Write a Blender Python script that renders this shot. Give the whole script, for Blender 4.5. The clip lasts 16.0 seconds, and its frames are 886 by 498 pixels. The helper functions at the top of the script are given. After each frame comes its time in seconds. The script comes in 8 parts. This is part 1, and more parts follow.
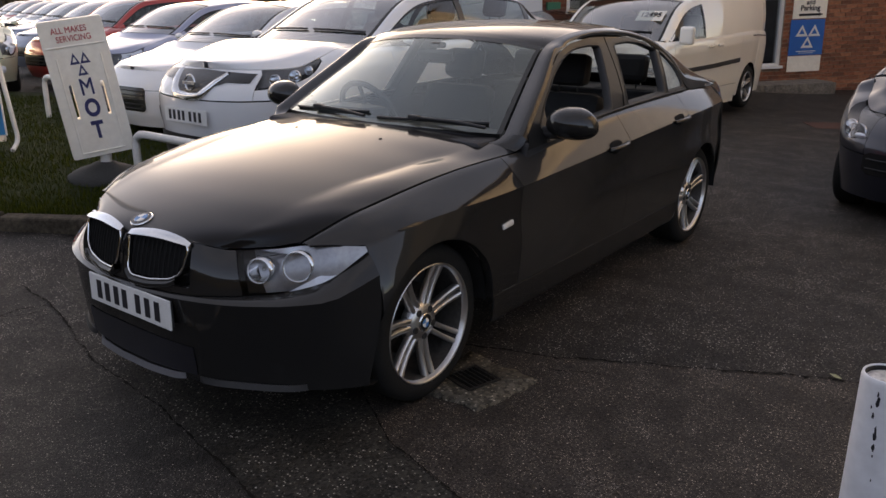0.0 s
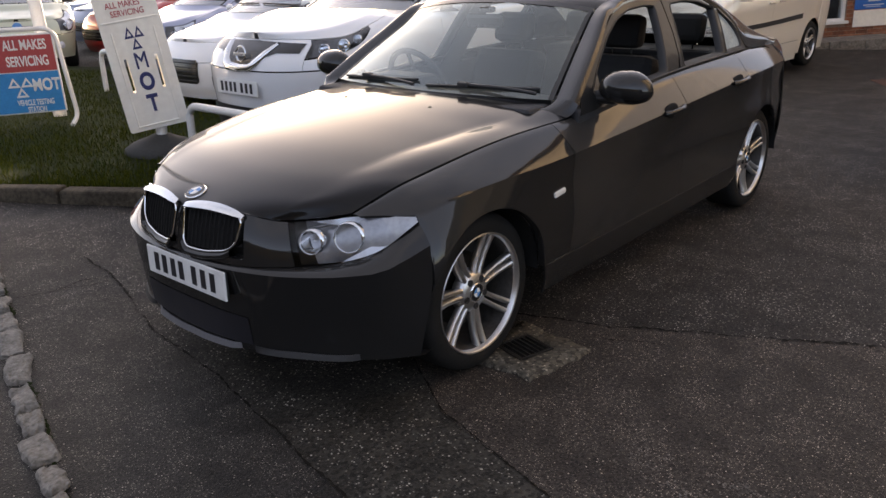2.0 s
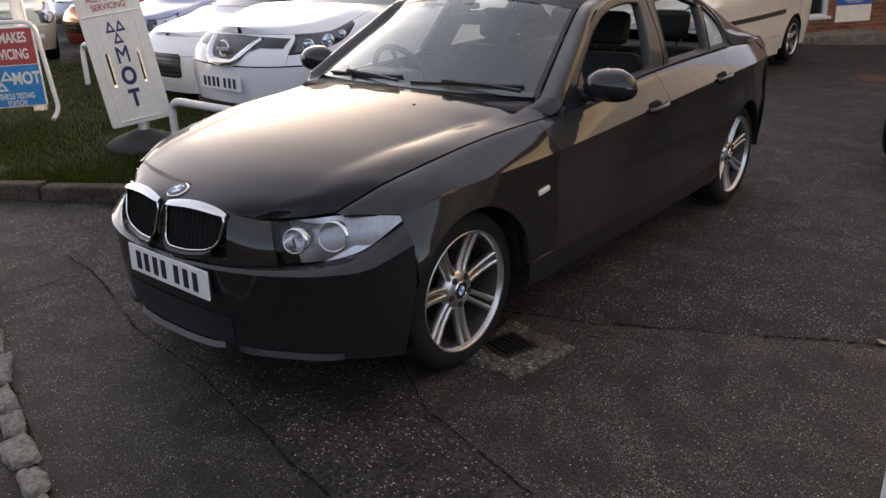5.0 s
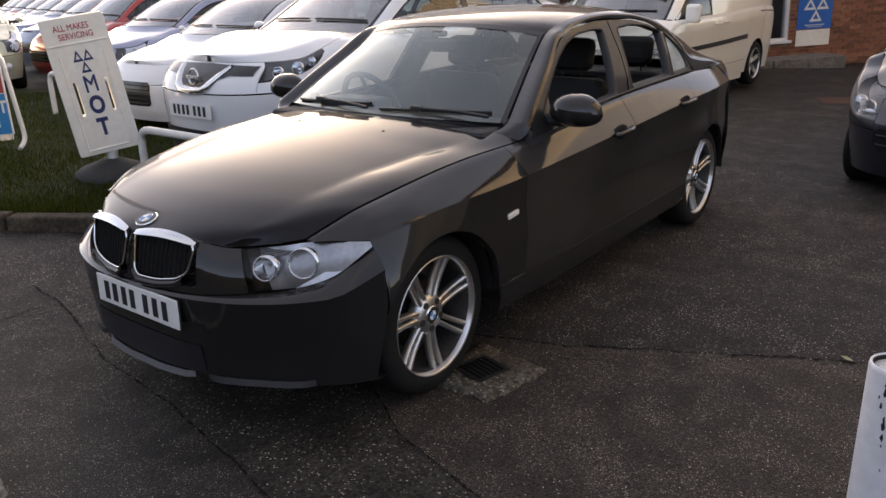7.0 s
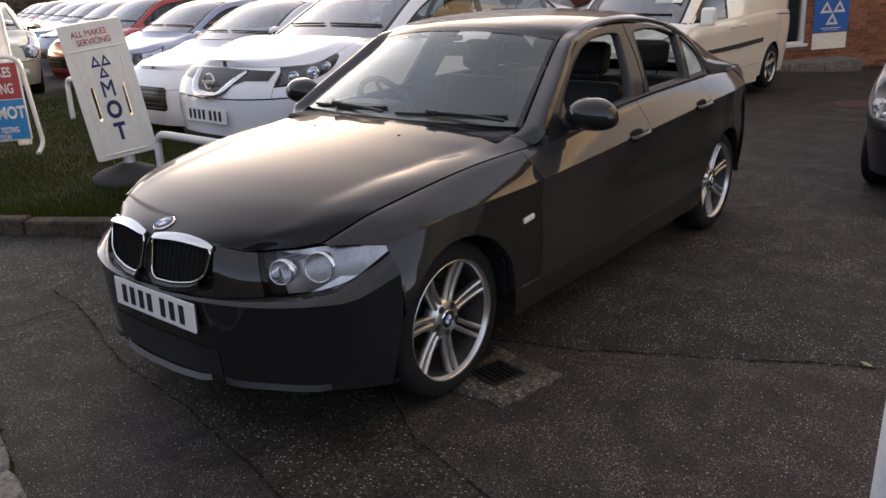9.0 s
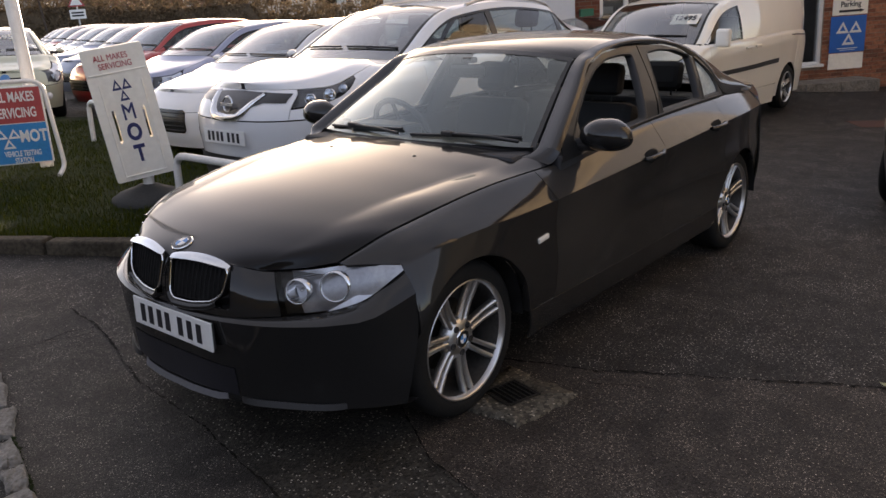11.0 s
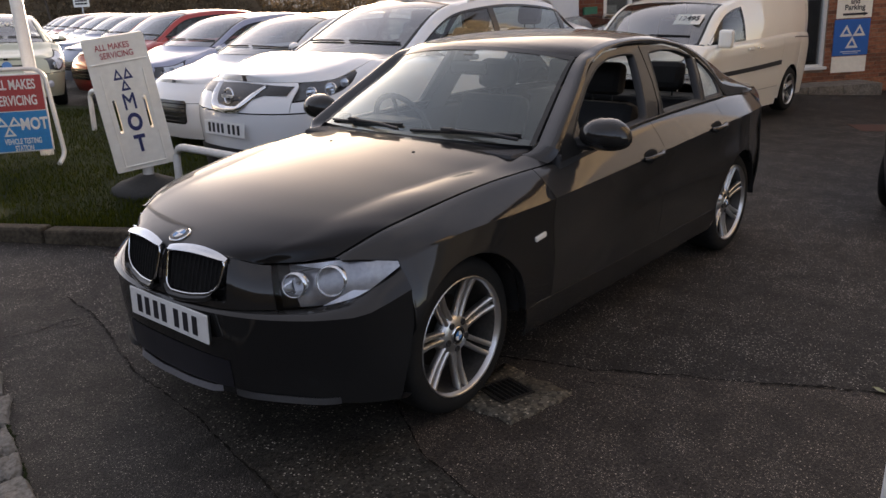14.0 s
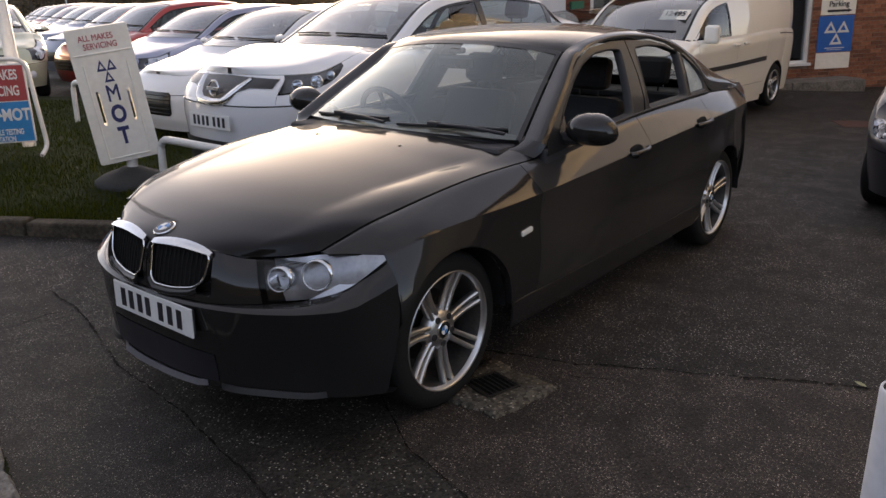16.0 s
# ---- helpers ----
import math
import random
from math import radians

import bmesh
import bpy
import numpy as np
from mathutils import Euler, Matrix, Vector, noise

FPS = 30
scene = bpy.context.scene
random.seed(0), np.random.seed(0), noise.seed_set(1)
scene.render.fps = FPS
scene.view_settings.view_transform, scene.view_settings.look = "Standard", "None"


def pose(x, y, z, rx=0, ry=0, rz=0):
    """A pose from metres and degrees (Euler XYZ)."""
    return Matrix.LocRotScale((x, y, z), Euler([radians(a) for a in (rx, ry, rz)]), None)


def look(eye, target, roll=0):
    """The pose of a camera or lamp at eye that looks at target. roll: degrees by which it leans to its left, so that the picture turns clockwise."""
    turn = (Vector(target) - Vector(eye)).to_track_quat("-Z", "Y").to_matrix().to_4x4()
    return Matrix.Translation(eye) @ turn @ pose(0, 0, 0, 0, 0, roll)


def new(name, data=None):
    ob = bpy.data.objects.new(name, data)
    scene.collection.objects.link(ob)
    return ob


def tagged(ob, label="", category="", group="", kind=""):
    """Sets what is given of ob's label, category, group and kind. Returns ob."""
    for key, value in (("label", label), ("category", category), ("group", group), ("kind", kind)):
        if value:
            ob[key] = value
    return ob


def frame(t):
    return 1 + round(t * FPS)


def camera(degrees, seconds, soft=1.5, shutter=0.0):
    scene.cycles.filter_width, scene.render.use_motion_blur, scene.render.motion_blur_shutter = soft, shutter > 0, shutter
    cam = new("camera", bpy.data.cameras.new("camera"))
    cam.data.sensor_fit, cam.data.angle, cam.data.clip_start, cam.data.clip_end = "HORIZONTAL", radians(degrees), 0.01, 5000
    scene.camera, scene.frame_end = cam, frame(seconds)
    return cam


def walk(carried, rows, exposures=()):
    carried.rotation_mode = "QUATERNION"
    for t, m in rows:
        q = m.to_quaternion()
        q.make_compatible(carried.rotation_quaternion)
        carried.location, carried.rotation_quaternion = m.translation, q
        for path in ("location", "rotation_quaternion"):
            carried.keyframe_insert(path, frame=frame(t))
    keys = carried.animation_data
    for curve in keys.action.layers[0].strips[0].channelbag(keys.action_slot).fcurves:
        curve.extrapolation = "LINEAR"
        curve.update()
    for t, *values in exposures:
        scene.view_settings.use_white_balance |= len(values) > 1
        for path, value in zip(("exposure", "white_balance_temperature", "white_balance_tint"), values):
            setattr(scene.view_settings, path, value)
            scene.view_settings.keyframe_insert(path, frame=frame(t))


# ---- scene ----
cam = camera(58.9, 16.0)
PATH = [
    (0, (2.213, 2.588, 1.510), (0.697, 1.429, 0.911), 0.3),
    (0.5, (2.216, 2.597, 1.507), (0.733, 1.418, 0.866), -0.1),
    (1, (2.202, 2.587, 1.508), (0.736, 1.402, 0.839), -0.8),
    (1.5, (2.190, 2.582, 1.506), (0.744, 1.389, 0.808), -1.5),
    (2, (2.193, 2.576, 1.514), (0.782, 1.332, 0.836), -1.5),
    (2.5, (2.183, 2.582, 1.512), (0.773, 1.349, 0.811), -1.5),
    (3, (2.191, 2.592, 1.511), (0.764, 1.358, 0.847), -1.5),
    (3.2, (2.187, 2.592, 1.511), (0.757, 1.364, 0.842), -1.4),
    (5.3, (2.180, 2.570, 1.531), (0.748, 1.363, 0.830), -1.2),
    (5.5, (2.179, 2.569, 1.529), (0.728, 1.382, 0.833), -1.0),
    (6, (2.183, 2.579, 1.538), (0.710, 1.390, 0.892), -1.3),
    (6.5, (2.181, 2.589, 1.540), (0.687, 1.416, 0.914), -1.4),
    (7, (2.187, 2.594, 1.538), (0.698, 1.421, 0.900), -1.4),
    (7.5, (2.188, 2.584, 1.538), (0.696, 1.404, 0.919), -1.5),
    (8, (2.190, 2.580, 1.537), (0.705, 1.394, 0.914), -1.3),
    (10.3, (2.192, 2.598, 1.537), (0.737, 1.370, 0.925), -2.2),
    (10.5, (2.191, 2.599, 1.541), (0.725, 1.371, 0.955), -1.8),
    (11, (2.203, 2.599, 1.538), (0.744, 1.358, 0.963), -2.0),
    (11.5, (2.203, 2.593, 1.538), (0.758, 1.350, 0.933), -1.8),
    (12, (2.207, 2.601, 1.541), (0.769, 1.342, 0.951), -2.1),
    (12.5, (2.198, 2.603, 1.551), (0.718, 1.363, 1.028), -1.2),
    (13, (2.194, 2.602, 1.545), (0.716, 1.375, 0.987), -0.9),
    (13.5, (2.201, 2.607, 1.545), (0.729, 1.372, 0.990), -0.9),
    (14, (2.199, 2.608, 1.543), (0.742, 1.370, 0.957), -0.9),
    (14.5, (2.192, 2.602, 1.537), (0.715, 1.399, 0.929), -0.8),
    (15, (2.187, 2.598, 1.536), (0.691, 1.422, 0.921), -0.6),
    (15.5, (2.184, 2.589, 1.537), (0.670, 1.432, 0.928), -0.3),
    (16, (2.197, 2.606, 1.545), (0.721, 1.398, 0.943), -0.4),
]
walk(cam, [(t, look(eye, target, roll)) for t, eye, target, roll in PATH],
     [(0, 1.49, 7430, 18), (1, 1.61, 7430, 18), (2, 1.98, 7430, 18), (3, 1.98, 7430, 18), (7, 1.89, 7430, 18), (10.5, 1.76, 7430, 18), (11.5, 1.55, 7430, 18), (12.5, 1.69, 7430, 18), (14.5, 1.61, 7430, 18), (16, 1.61, 7430, 18)])

# ---- light ----
SUN_WAY = Vector((-0.727, -0.669, 0.15)).normalized()
world = bpy.data.worlds.new("sky")
scene.world = world
world.use_nodes = True
wn = world.node_tree
sky = wn.nodes.new("ShaderNodeTexSky")
sky.sky_type = "NISHITA"
sky.sun_disc = False
sky.sun_elevation = math.asin(SUN_WAY.z)
sky.sun_rotation = math.atan2(SUN_WAY.x, SUN_WAY.y)
sky.dust_density = 1.1
sky.air_density = 0.5
sky.ozone_density = 0.4
bg = wn.nodes["Background"]
bg.inputs["Strength"].default_value = 0.15
# thin uneven cloud over the whole sky
way, puff = wn.nodes.new("ShaderNodeTexCoord"), wn.nodes.new("ShaderNodeTexNoise")
puff.inputs["Scale"].default_value, puff.inputs["Detail"].default_value = 3.0, 5
wn.links.new(way.outputs["Generated"], puff.inputs["Vector"])
thick, veil = wn.nodes.new("ShaderNodeMapRange"), wn.nodes.new("ShaderNodeMix")
thick.inputs[1].default_value, thick.inputs[2].default_value = 0.3, 0.7
thick.inputs[3].default_value, thick.inputs[4].default_value = 0.16, 0.36
wn.links.new(puff.outputs[0], thick.inputs[0])
veil.data_type = "RGBA"
veil.inputs[7].default_value = (3.0, 2.96, 2.98, 1)
wn.links.new(thick.outputs[0], veil.inputs[0])
wn.links.new(sky.outputs[0], veil.inputs[6])
wn.links.new(veil.outputs[2], bg.inputs["Color"])
sun_data = bpy.data.lights.new("sun", "SUN")
sun_data.energy, sun_data.angle, sun_data.color = 3.5, radians(0.8), (1.0, 0.87, 0.72)
sun = new("sun", sun_data)
sun.matrix_world = look(SUN_WAY * 60, (0, 0, 0))
UPRIGHT = Vector((0, 0, 1)).rotation_difference(Vector((0.0291, -0.0238, 0.9993))).to_matrix().to_4x4()
TILT = Matrix.Rotation(radians(2.24), 4, Vector((-1.99, 0.26, -1.0)))


# ---- materials ----
def node_mat(name):
    m = bpy.data.materials.new(name)
    m.use_nodes = True
    return m, m.node_tree, m.node_tree.nodes["Principled BSDF"]


def mat(name, col, rough=0.5, metal=0.0, vary=0.12, scale=6.0, bump=0.0, bscale=60.0, coat=0.0, dirt=None, spec=0.5):
    """A surface with variation at two scales, fine relief and optional dirt colour."""
    m, nt, p = node_mat(name)
    N, Lk = nt.nodes, nt.links
    tc = N.new("ShaderNodeTexCoord")
    n1 = N.new("ShaderNodeTexNoise")
    n1.inputs["Scale"].default_value, n1.inputs["Detail"].default_value = scale, 6
    n2 = N.new("ShaderNodeTexNoise")
    n2.inputs["Scale"].default_value, n2.inputs["Detail"].default_value = bscale, 4
    Lk.new(tc.outputs["Object"], n1.inputs["Vector"])
    Lk.new(tc.outputs["Object"], n2.inputs["Vector"])
    add = N.new("ShaderNodeMath")
    add.operation = "ADD"
    Lk.new(n1.outputs[0], add.inputs[0])
    Lk.new(n2.outputs[0], add.inputs[1])
    ramp = N.new("ShaderNodeMapRange")
    ramp.inputs[1].default_value, ramp.inputs[2].default_value = 0.7, 1.3
    Lk.new(add.outputs[0], ramp.inputs[0])
    mix = N.new("ShaderNodeMix")
    mix.data_type = "RGBA"
    lo = [c * (1 - vary) for c in col] if dirt is None else [c * (1 - vary) + d * vary for c, d in zip(col, dirt)]
    hi = [min(1, c * (1 + vary)) for c in col]
    mix.inputs[6].default_value, mix.inputs[7].default_value = (*lo, 1), (*hi, 1)
    Lk.new(ramp.outputs[0], mix.inputs[0])
    Lk.new(mix.outputs[2], p.inputs["Base Color"])
    rr = N.new("ShaderNodeMapRange")
    rr.inputs[3].default_value, rr.inputs[4].default_value = max(0.02, rough * 0.85), min(1, rough * 1.15)
    Lk.new(n1.outputs[0], rr.inputs[0])
    Lk.new(rr.outputs[0], p.inputs["Roughness"])
    p.inputs["Metallic"].default_value = metal
    p.inputs["Specular IOR Level"].default_value = spec
    p.inputs["Coat Weight"].default_value = coat
    p.inputs["Coat Roughness"].default_value = 0.04
    if bump:
        b = N.new("ShaderNodeBump")
        b.inputs["Strength"].default_value, b.inputs["Distance"].default_value = bump, 0.01
        Lk.new(n2.outputs[0], b.inputs["Height"])
        Lk.new(b.outputs[0], p.inputs["Normal"])
    return m


def paint(name, col, rough=0.45, metal=0.3, vary=0.05, spec=0.5):
    return mat(name, col, rough, metal, vary, 1.5, 0, 900, 1.0, None, spec)


def glass(name, tint=(0.8, 0.85, 0.83), gloss=0.12):
    """Thin pane: clear straight on, mirror-like at a glancing angle."""
    m = bpy.data.materials.new(name)
    m.use_nodes = True
    nt = m.node_tree
    N, Lk = nt.nodes, nt.links
    N.clear()
    out, mx = N.new("ShaderNodeOutputMaterial"), N.new("ShaderNodeMixShader")
    tr, gl, lw = N.new("ShaderNodeBsdfTransparent"), N.new("ShaderNodeBsdfGlossy"), N.new("ShaderNodeLayerWeight")
    tr.inputs[0].default_value = (*tint, 1)
    gl.inputs["Roughness"].default_value = 0.02
    lw.inputs[0].default_value = 0.5
    pw, ma = N.new("ShaderNodeMath"), N.new("ShaderNodeMath")
    pw.operation, ma.operation = "POWER", "MULTIPLY_ADD"
    pw.inputs[1].default_value = 3.2
    ma.inputs[1].default_value, ma.inputs[2].default_value = 0.9 - gloss, gloss
    Lk.new(lw.outputs["Facing"], pw.inputs[0])
    Lk.new(pw.outputs[0], ma.inputs[0])
    Lk.new(ma.outputs[0], mx.inputs[0])
    Lk.new(tr.outputs[0], mx.inputs[1])
    Lk.new(gl.outputs[0], mx.inputs[2])
    Lk.new(mx.outputs[0], out.inputs[0])
    return m


M_BLACK = paint("black_paint", (0.014, 0.0137, 0.0135), 0.5, 0.0, 0.1, 0.04)
# dusty copy of the black paint for top panels, toned to imitate sky sheen
M_BLACKSHEEN = paint("dusty_sheen_black_paint", (0.009, 0.009, 0.0095), 0.34, 0.0, 0.25, 0.05)
M_BLACKSHEEN.node_tree.nodes["Principled BSDF"].inputs["Coat Roughness"].default_value = 0.04
M_BLACKSHEEN.node_tree.nodes["Principled BSDF"].inputs["Coat IOR"].default_value = 1.33
M_BLACKSHEEN.node_tree.nodes["Principled BSDF"].inputs["Coat Weight"].default_value = 0.68
# road dirt, with the base also lifted to stand in for veiling glare
M_BLACKDIRTHAZE = paint("dirt_and_haze_black_paint", (0.027, 0.0255, 0.024), 0.55, 0.0, 0.3, 0.05)
M_BLACKDIRTHAZE.node_tree.nodes["Principled BSDF"].inputs["Coat Roughness"].default_value = 0.09
M_FRAMEBLACK = paint("door_frame_black", (0.016, 0.0155, 0.015), 0.45, 0.0, 0.2, 0.1)
M_FRAMEBLACK.node_tree.nodes["Principled BSDF"].inputs["Coat Weight"].default_value = 0.4
M_LINER = mat("arch_liner_felt", (0.018, 0.018, 0.018), 0.95, 0, 0.3, 12, 0.2, 150, spec=0.1)
M_WHITE = paint("white_paint", (0.75, 0.76, 0.77), 0.35, 0.0)
M_CREAM = paint("cream_paint", (0.90, 0.87, 0.78), 0.35, 0.0)
M_LAV = paint("lavender_paint", (0.30, 0.33, 0.45), 0.35, 0.4)
M_RED = paint("red_paint", (0.42, 0.03, 0.025), 0.35, 0.1)
M_BLUE = paint("blue_paint", (0.16, 0.21, 0.33), 0.35, 0.4)
M_SILVER = paint("silver_paint", (0.45, 0.47, 0.5), 0.35, 0.5)
M_PALE = paint("pale_green_paint", (0.55, 0.56, 0.42), 0.35, 0.3)
M_NAVY = paint("dark_blue_paint", (0.02, 0.022, 0.032), 0.3, 0.3)
M_GREY = paint("dark_grey_paint", (0.05, 0.055, 0.07), 0.35, 0.3)
M_GLASS = glass("car_glass", (0.84, 0.90, 0.88), 0.24)
M_SCREEN = glass("windscreen_glass", (0.80, 0.87, 0.85), 0.13)
for N_ in M_SCREEN.node_tree.nodes:
    if N_.type == "BSDF_GLOSSY":
        N_.inputs["Color"].default_value = (0.86, 0.93, 0.90, 1)
M_SCREENPALE = glass("parked_car_screen", (0.80, 0.87, 0.85), 0.36)
M_SIDEGLASS = glass("side_glass", (0.62, 0.70, 0.69), 0.07)
# opaque pane; its pale colour stands in for brightness seen in the glass
M_PALEPANE = mat("pale_opaque_pane", (0.36, 0.41, 0.41), 0.12, 0, 0.25, 9)
M_DARKGLASS = glass("tinted_glass", (0.30, 0.34, 0.34), 0.02)
M_LENS = glass("lamp_lens", (0.93, 0.94, 0.96), 0.03)
M_CHROME = mat("chrome", (0.78, 0.79, 0.8), 0.08, 1.0, 0.04)
M_ALLOY = mat("alloy", (0.62, 0.615, 0.61), 0.33, 1.0, 0.08, 8, 0.02, 200)
M_TYRE = mat("tyre_rubber", (0.015, 0.015, 0.0145), 0.8, 0, 0.25, 12, 0.15, 120, spec=0.15)
M_PLASTIC = mat("black_plastic", (0.018, 0.018, 0.019), 0.55, 0, 0.2, 10, 0.05, 300)
M_TRIMBLACK = mat("gloss_black_trim", (0.018, 0.018, 0.018), 0.2, 0, 0.1)
M_INTERIOR = mat("dark_cloth", (0.025, 0.025, 0.027), 0.9, 0, 0.25, 10, 0.2, 300)
M_DASH = mat("dashboard_plastic", (0.03, 0.03, 0.033), 0.7, 0, 0.15, 10, 0.1, 300)
M_PLATE = mat("plate_white", (0.8, 0.8, 0.78), 0.4, 0, 0.05)
M_INK = mat("ink_black", (0.015, 0.015, 0.02), 0.5, 0, 0.1)
M_TAIL = mat("red_lamp", (0.45, 0.01, 0.012), 0.15, 0, 0.1, coat=1.0)
M_LAMPSILVER = mat("lamp_reflector", (0.62, 0.66, 0.72), 0.38, 0.6, 0.1, 14)
M_BUCKET = mat("lamp_bucket_grey", (0.10, 0.105, 0.11), 0.3, 0.4, 0.2, 14)
# darker alloy for the rim barrel behind the spokes
M_BARREL = mat("dark_barrel_alloy", (0.10, 0.095, 0.09), 0.5, 0.8, 0.3, 10)
M_BUCKETSILVER = mat("satin_lamp_housing", (0.34, 0.34, 0.35), 0.3, 0.7, 0.15, 20)
M_AMBER = mat("repeater_lens", (0.75, 0.72, 0.66), 0.2, 0, 0.06)
M_BADGEBLUE = mat("badge_blue", (0.08, 0.25, 0.55), 0.25, 0, 0.05)
M_SIGNWHITE = mat("sign_white_plastic", (0.84, 0.80, 0.71), 0.45, 0, 0.12, 2.2, 0.02, 20, dirt=(0.60, 0.52, 0.40))
M_SIGNBLUE = mat("sign_blue", (0.02, 0.13, 0.45), 0.45, 0, 0.1, 4)
M_AFBLUE = mat("board_blue", (0.02, 0.22, 0.50), 0.45, 0, 0.12, 4)
M_SIGNRED = mat("sign_red", (0.38, 0.06, 0.06), 0.5, 0, 0.12, 4)
M_LETTERBLUE = mat("letter_blue", (0.03, 0.035, 0.12), 0.5, 0, 0.1, 5)
M_LETTERRED = mat("letter_red", (0.45, 0.05, 0.05), 0.5, 0, 0.1, 5)
M_TUBE = mat("white_painted_tube", (0.72, 0.70, 0.66), 0.4, 0, 0.12, 9, 0.05, 80, dirt=(0.35, 0.27, 0.2))
M_BOLLARD = mat("white_bollard_paint", (0.70, 0.71, 0.74), 0.35, 0, 0.08, 5, 0.04, 40)
M_CAP = mat("worn_cap_paint", (0.42, 0.41, 0.40), 0.6, 0, 0.5, 30, 0.2, 80)
M_RUBBER = mat("sign_base_rubber", (0.03, 0.03, 0.028), 0.8, 0, 0.3, 8, 0.2, 80)
M_RENDER = mat("white_render", (0.66, 0.68, 0.70), 0.85, 0, 0.06, 1.2, 0.15, 60)
M_FRAME = mat("white_frame_paint", (0.72, 0.72, 0.7), 0.45, 0, 0.08, 6)
M_STONE = mat("worn_stone", (0.125, 0.112, 0.098), 0.9, 0, 0.6, 9, 1.0, 45)
M_KERBDIRTY = mat("dirty_mossy_kerb", (0.072, 0.060, 0.044), 0.95, 0, 0.5, 5, 0.7, 40, spec=0.15)
M_LEDGE = mat("worn_ledge_concrete", (0.16, 0.145, 0.125), 0.9, 0, 0.6, 5, 0.6, 30)
M_CRACK = mat("crack_dirt", (0.012, 0.0105, 0.009), 0.98, 0, 0.3, 20, spec=0.12)
M_IRON = mat("cast_iron", (0.02, 0.018, 0.016), 0.6, 0.5, 0.3, 20, 0.4, 60)
M_ROOFTILE = mat("roof_tile", (0.16, 0.09, 0.07), 0.85, 0, 0.25, 2, 0.3, 20)
M_HOUSEWHITE = mat("house_render", (0.6, 0.58, 0.54), 0.85, 0, 0.1, 1)
M_HOUSEBRICK = mat("house_brick", (0.22, 0.10, 0.07), 0.9, 0, 0.3, 6)
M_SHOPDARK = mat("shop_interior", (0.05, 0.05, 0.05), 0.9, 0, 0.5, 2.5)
M_WINDOWFILM = mat("pale_window_film", (0.30, 0.32, 0.36), 0.5, 0, 0.15, 3)
M_MORTAR = mat("sooty_mortar", (0.27, 0.20, 0.15), 0.95, 0, 0.3, 6, 0.4, 60)
M_DIMPANEL = mat("grey_dimming_panel", (0.17, 0.165, 0.165), 0.7, 0, 0.45, 0.8, 0.2, 5)
M_GREENBOX = mat("green_box", (0.02, 0.14, 0.08), 0.5, 0, 0.1)


def asphalt(name, dark, light, chip, grain=110, pick=0.5):
    m, nt, p = node_mat(name)
    N, Lk = nt.nodes, nt.links
    tc = N.new("ShaderNodeTexCoord")
    big, mid = N.new("ShaderNodeTexNoise"), N.new("ShaderNodeTexNoise")
    big.inputs["Scale"].default_value, big.inputs["Detail"].default_value = 0.55, 5
    mid.inputs["Scale"].default_value, mid.inputs["Detail"].default_value = 5.0, 8
    vor = N.new("ShaderNodeTexVoronoi")
    vor.inputs["Scale"].default_value = grain
    for n in (big, mid, vor):
        Lk.new(tc.outputs["Object"], n.inputs["Vector"])
    base = N.new("ShaderNodeValToRGB")
    base.color_ramp.elements[0].position, base.color_ramp.elements[0].color = 0.38, (*dark, 1)
    base.color_ramp.elements[1].position, base.color_ramp.elements[1].color = 0.62, (*light, 1)
    s = N.new("ShaderNodeMath")
    s.operation = "MULTIPLY_ADD"
    s.inputs[1].default_value = 0.42
    Lk.new(mid.outputs[0], s.inputs[0])
    half = N.new("ShaderNodeMath")
    half.operation = "MULTIPLY"
    half.inputs[1].default_value = 0.58
    Lk.new(big.outputs[0], half.inputs[0])
    Lk.new(half.outputs[0], s.inputs[2])
    Lk.new(s.outputs[0], base.inputs[0])
    # fine bright grain, and a few larger pale stones
    fine = N.new("ShaderNodeTexNoise")
    fine.inputs["Scale"].default_value, fine.inputs["Detail"].default_value, fine.inputs["Roughness"].default_value = grain, 2, 0.7
    Lk.new(tc.outputs["Object"], fine.inputs["Vector"])
    p.inputs["Specular IOR Level"].default_value = 0.22
    dots = N.new("ShaderNodeTexVoronoi")
    dots.inputs["Scale"].default_value = grain * 1.25
    Lk.new(tc.outputs["Object"], dots.inputs["Vector"])
    dsep, dpick, dnear, spark = N.new("ShaderNodeSeparateColor"), N.new("ShaderNodeMapRange"), N.new("ShaderNodeMapRange"), N.new("ShaderNodeMath")
    Lk.new(dots.outputs["Color"], dsep.inputs[0])
    dpick.inputs[1].default_value, dpick.inputs[2].default_value, dpick.inputs[3].default_value, dpick.inputs[4].default_value = pick, 0.97, 0.0, 1.0
    Lk.new(dsep.outputs[1], dpick.inputs[0])
    dnear.inputs[1].default_value, dnear.inputs[2].default_value = 0.56, 0.26
    small, loose, gather = N.new("ShaderNodeMath"), N.new("ShaderNodeMapRange"), N.new("ShaderNodeMath")
    small.operation, gather.operation = "MULTIPLY_ADD", "MULTIPLY"
    small.inputs[1].default_value = 0.34
    Lk.new(dsep.outputs[2], small.inputs[0])
    Lk.new(dots.outputs["Distance"], small.inputs[2])
    Lk.new(small.outputs[0], dnear.inputs[0])
    loose.inputs[1].default_value, loose.inputs[2].default_value, loose.inputs[3].default_value = 0.40, 0.58, 0.25
    Lk.new(mid.outputs[0], loose.inputs[0])
    Lk.new(dpick.outputs[0], gather.inputs[0])
    Lk.new(loose.outputs[0], gather.inputs[1])
    spark.operation = "MULTIPLY"
    Lk.new(gather.outputs[0], spark.inputs[0])
    Lk.new(dnear.outputs[0], spark.inputs[1])
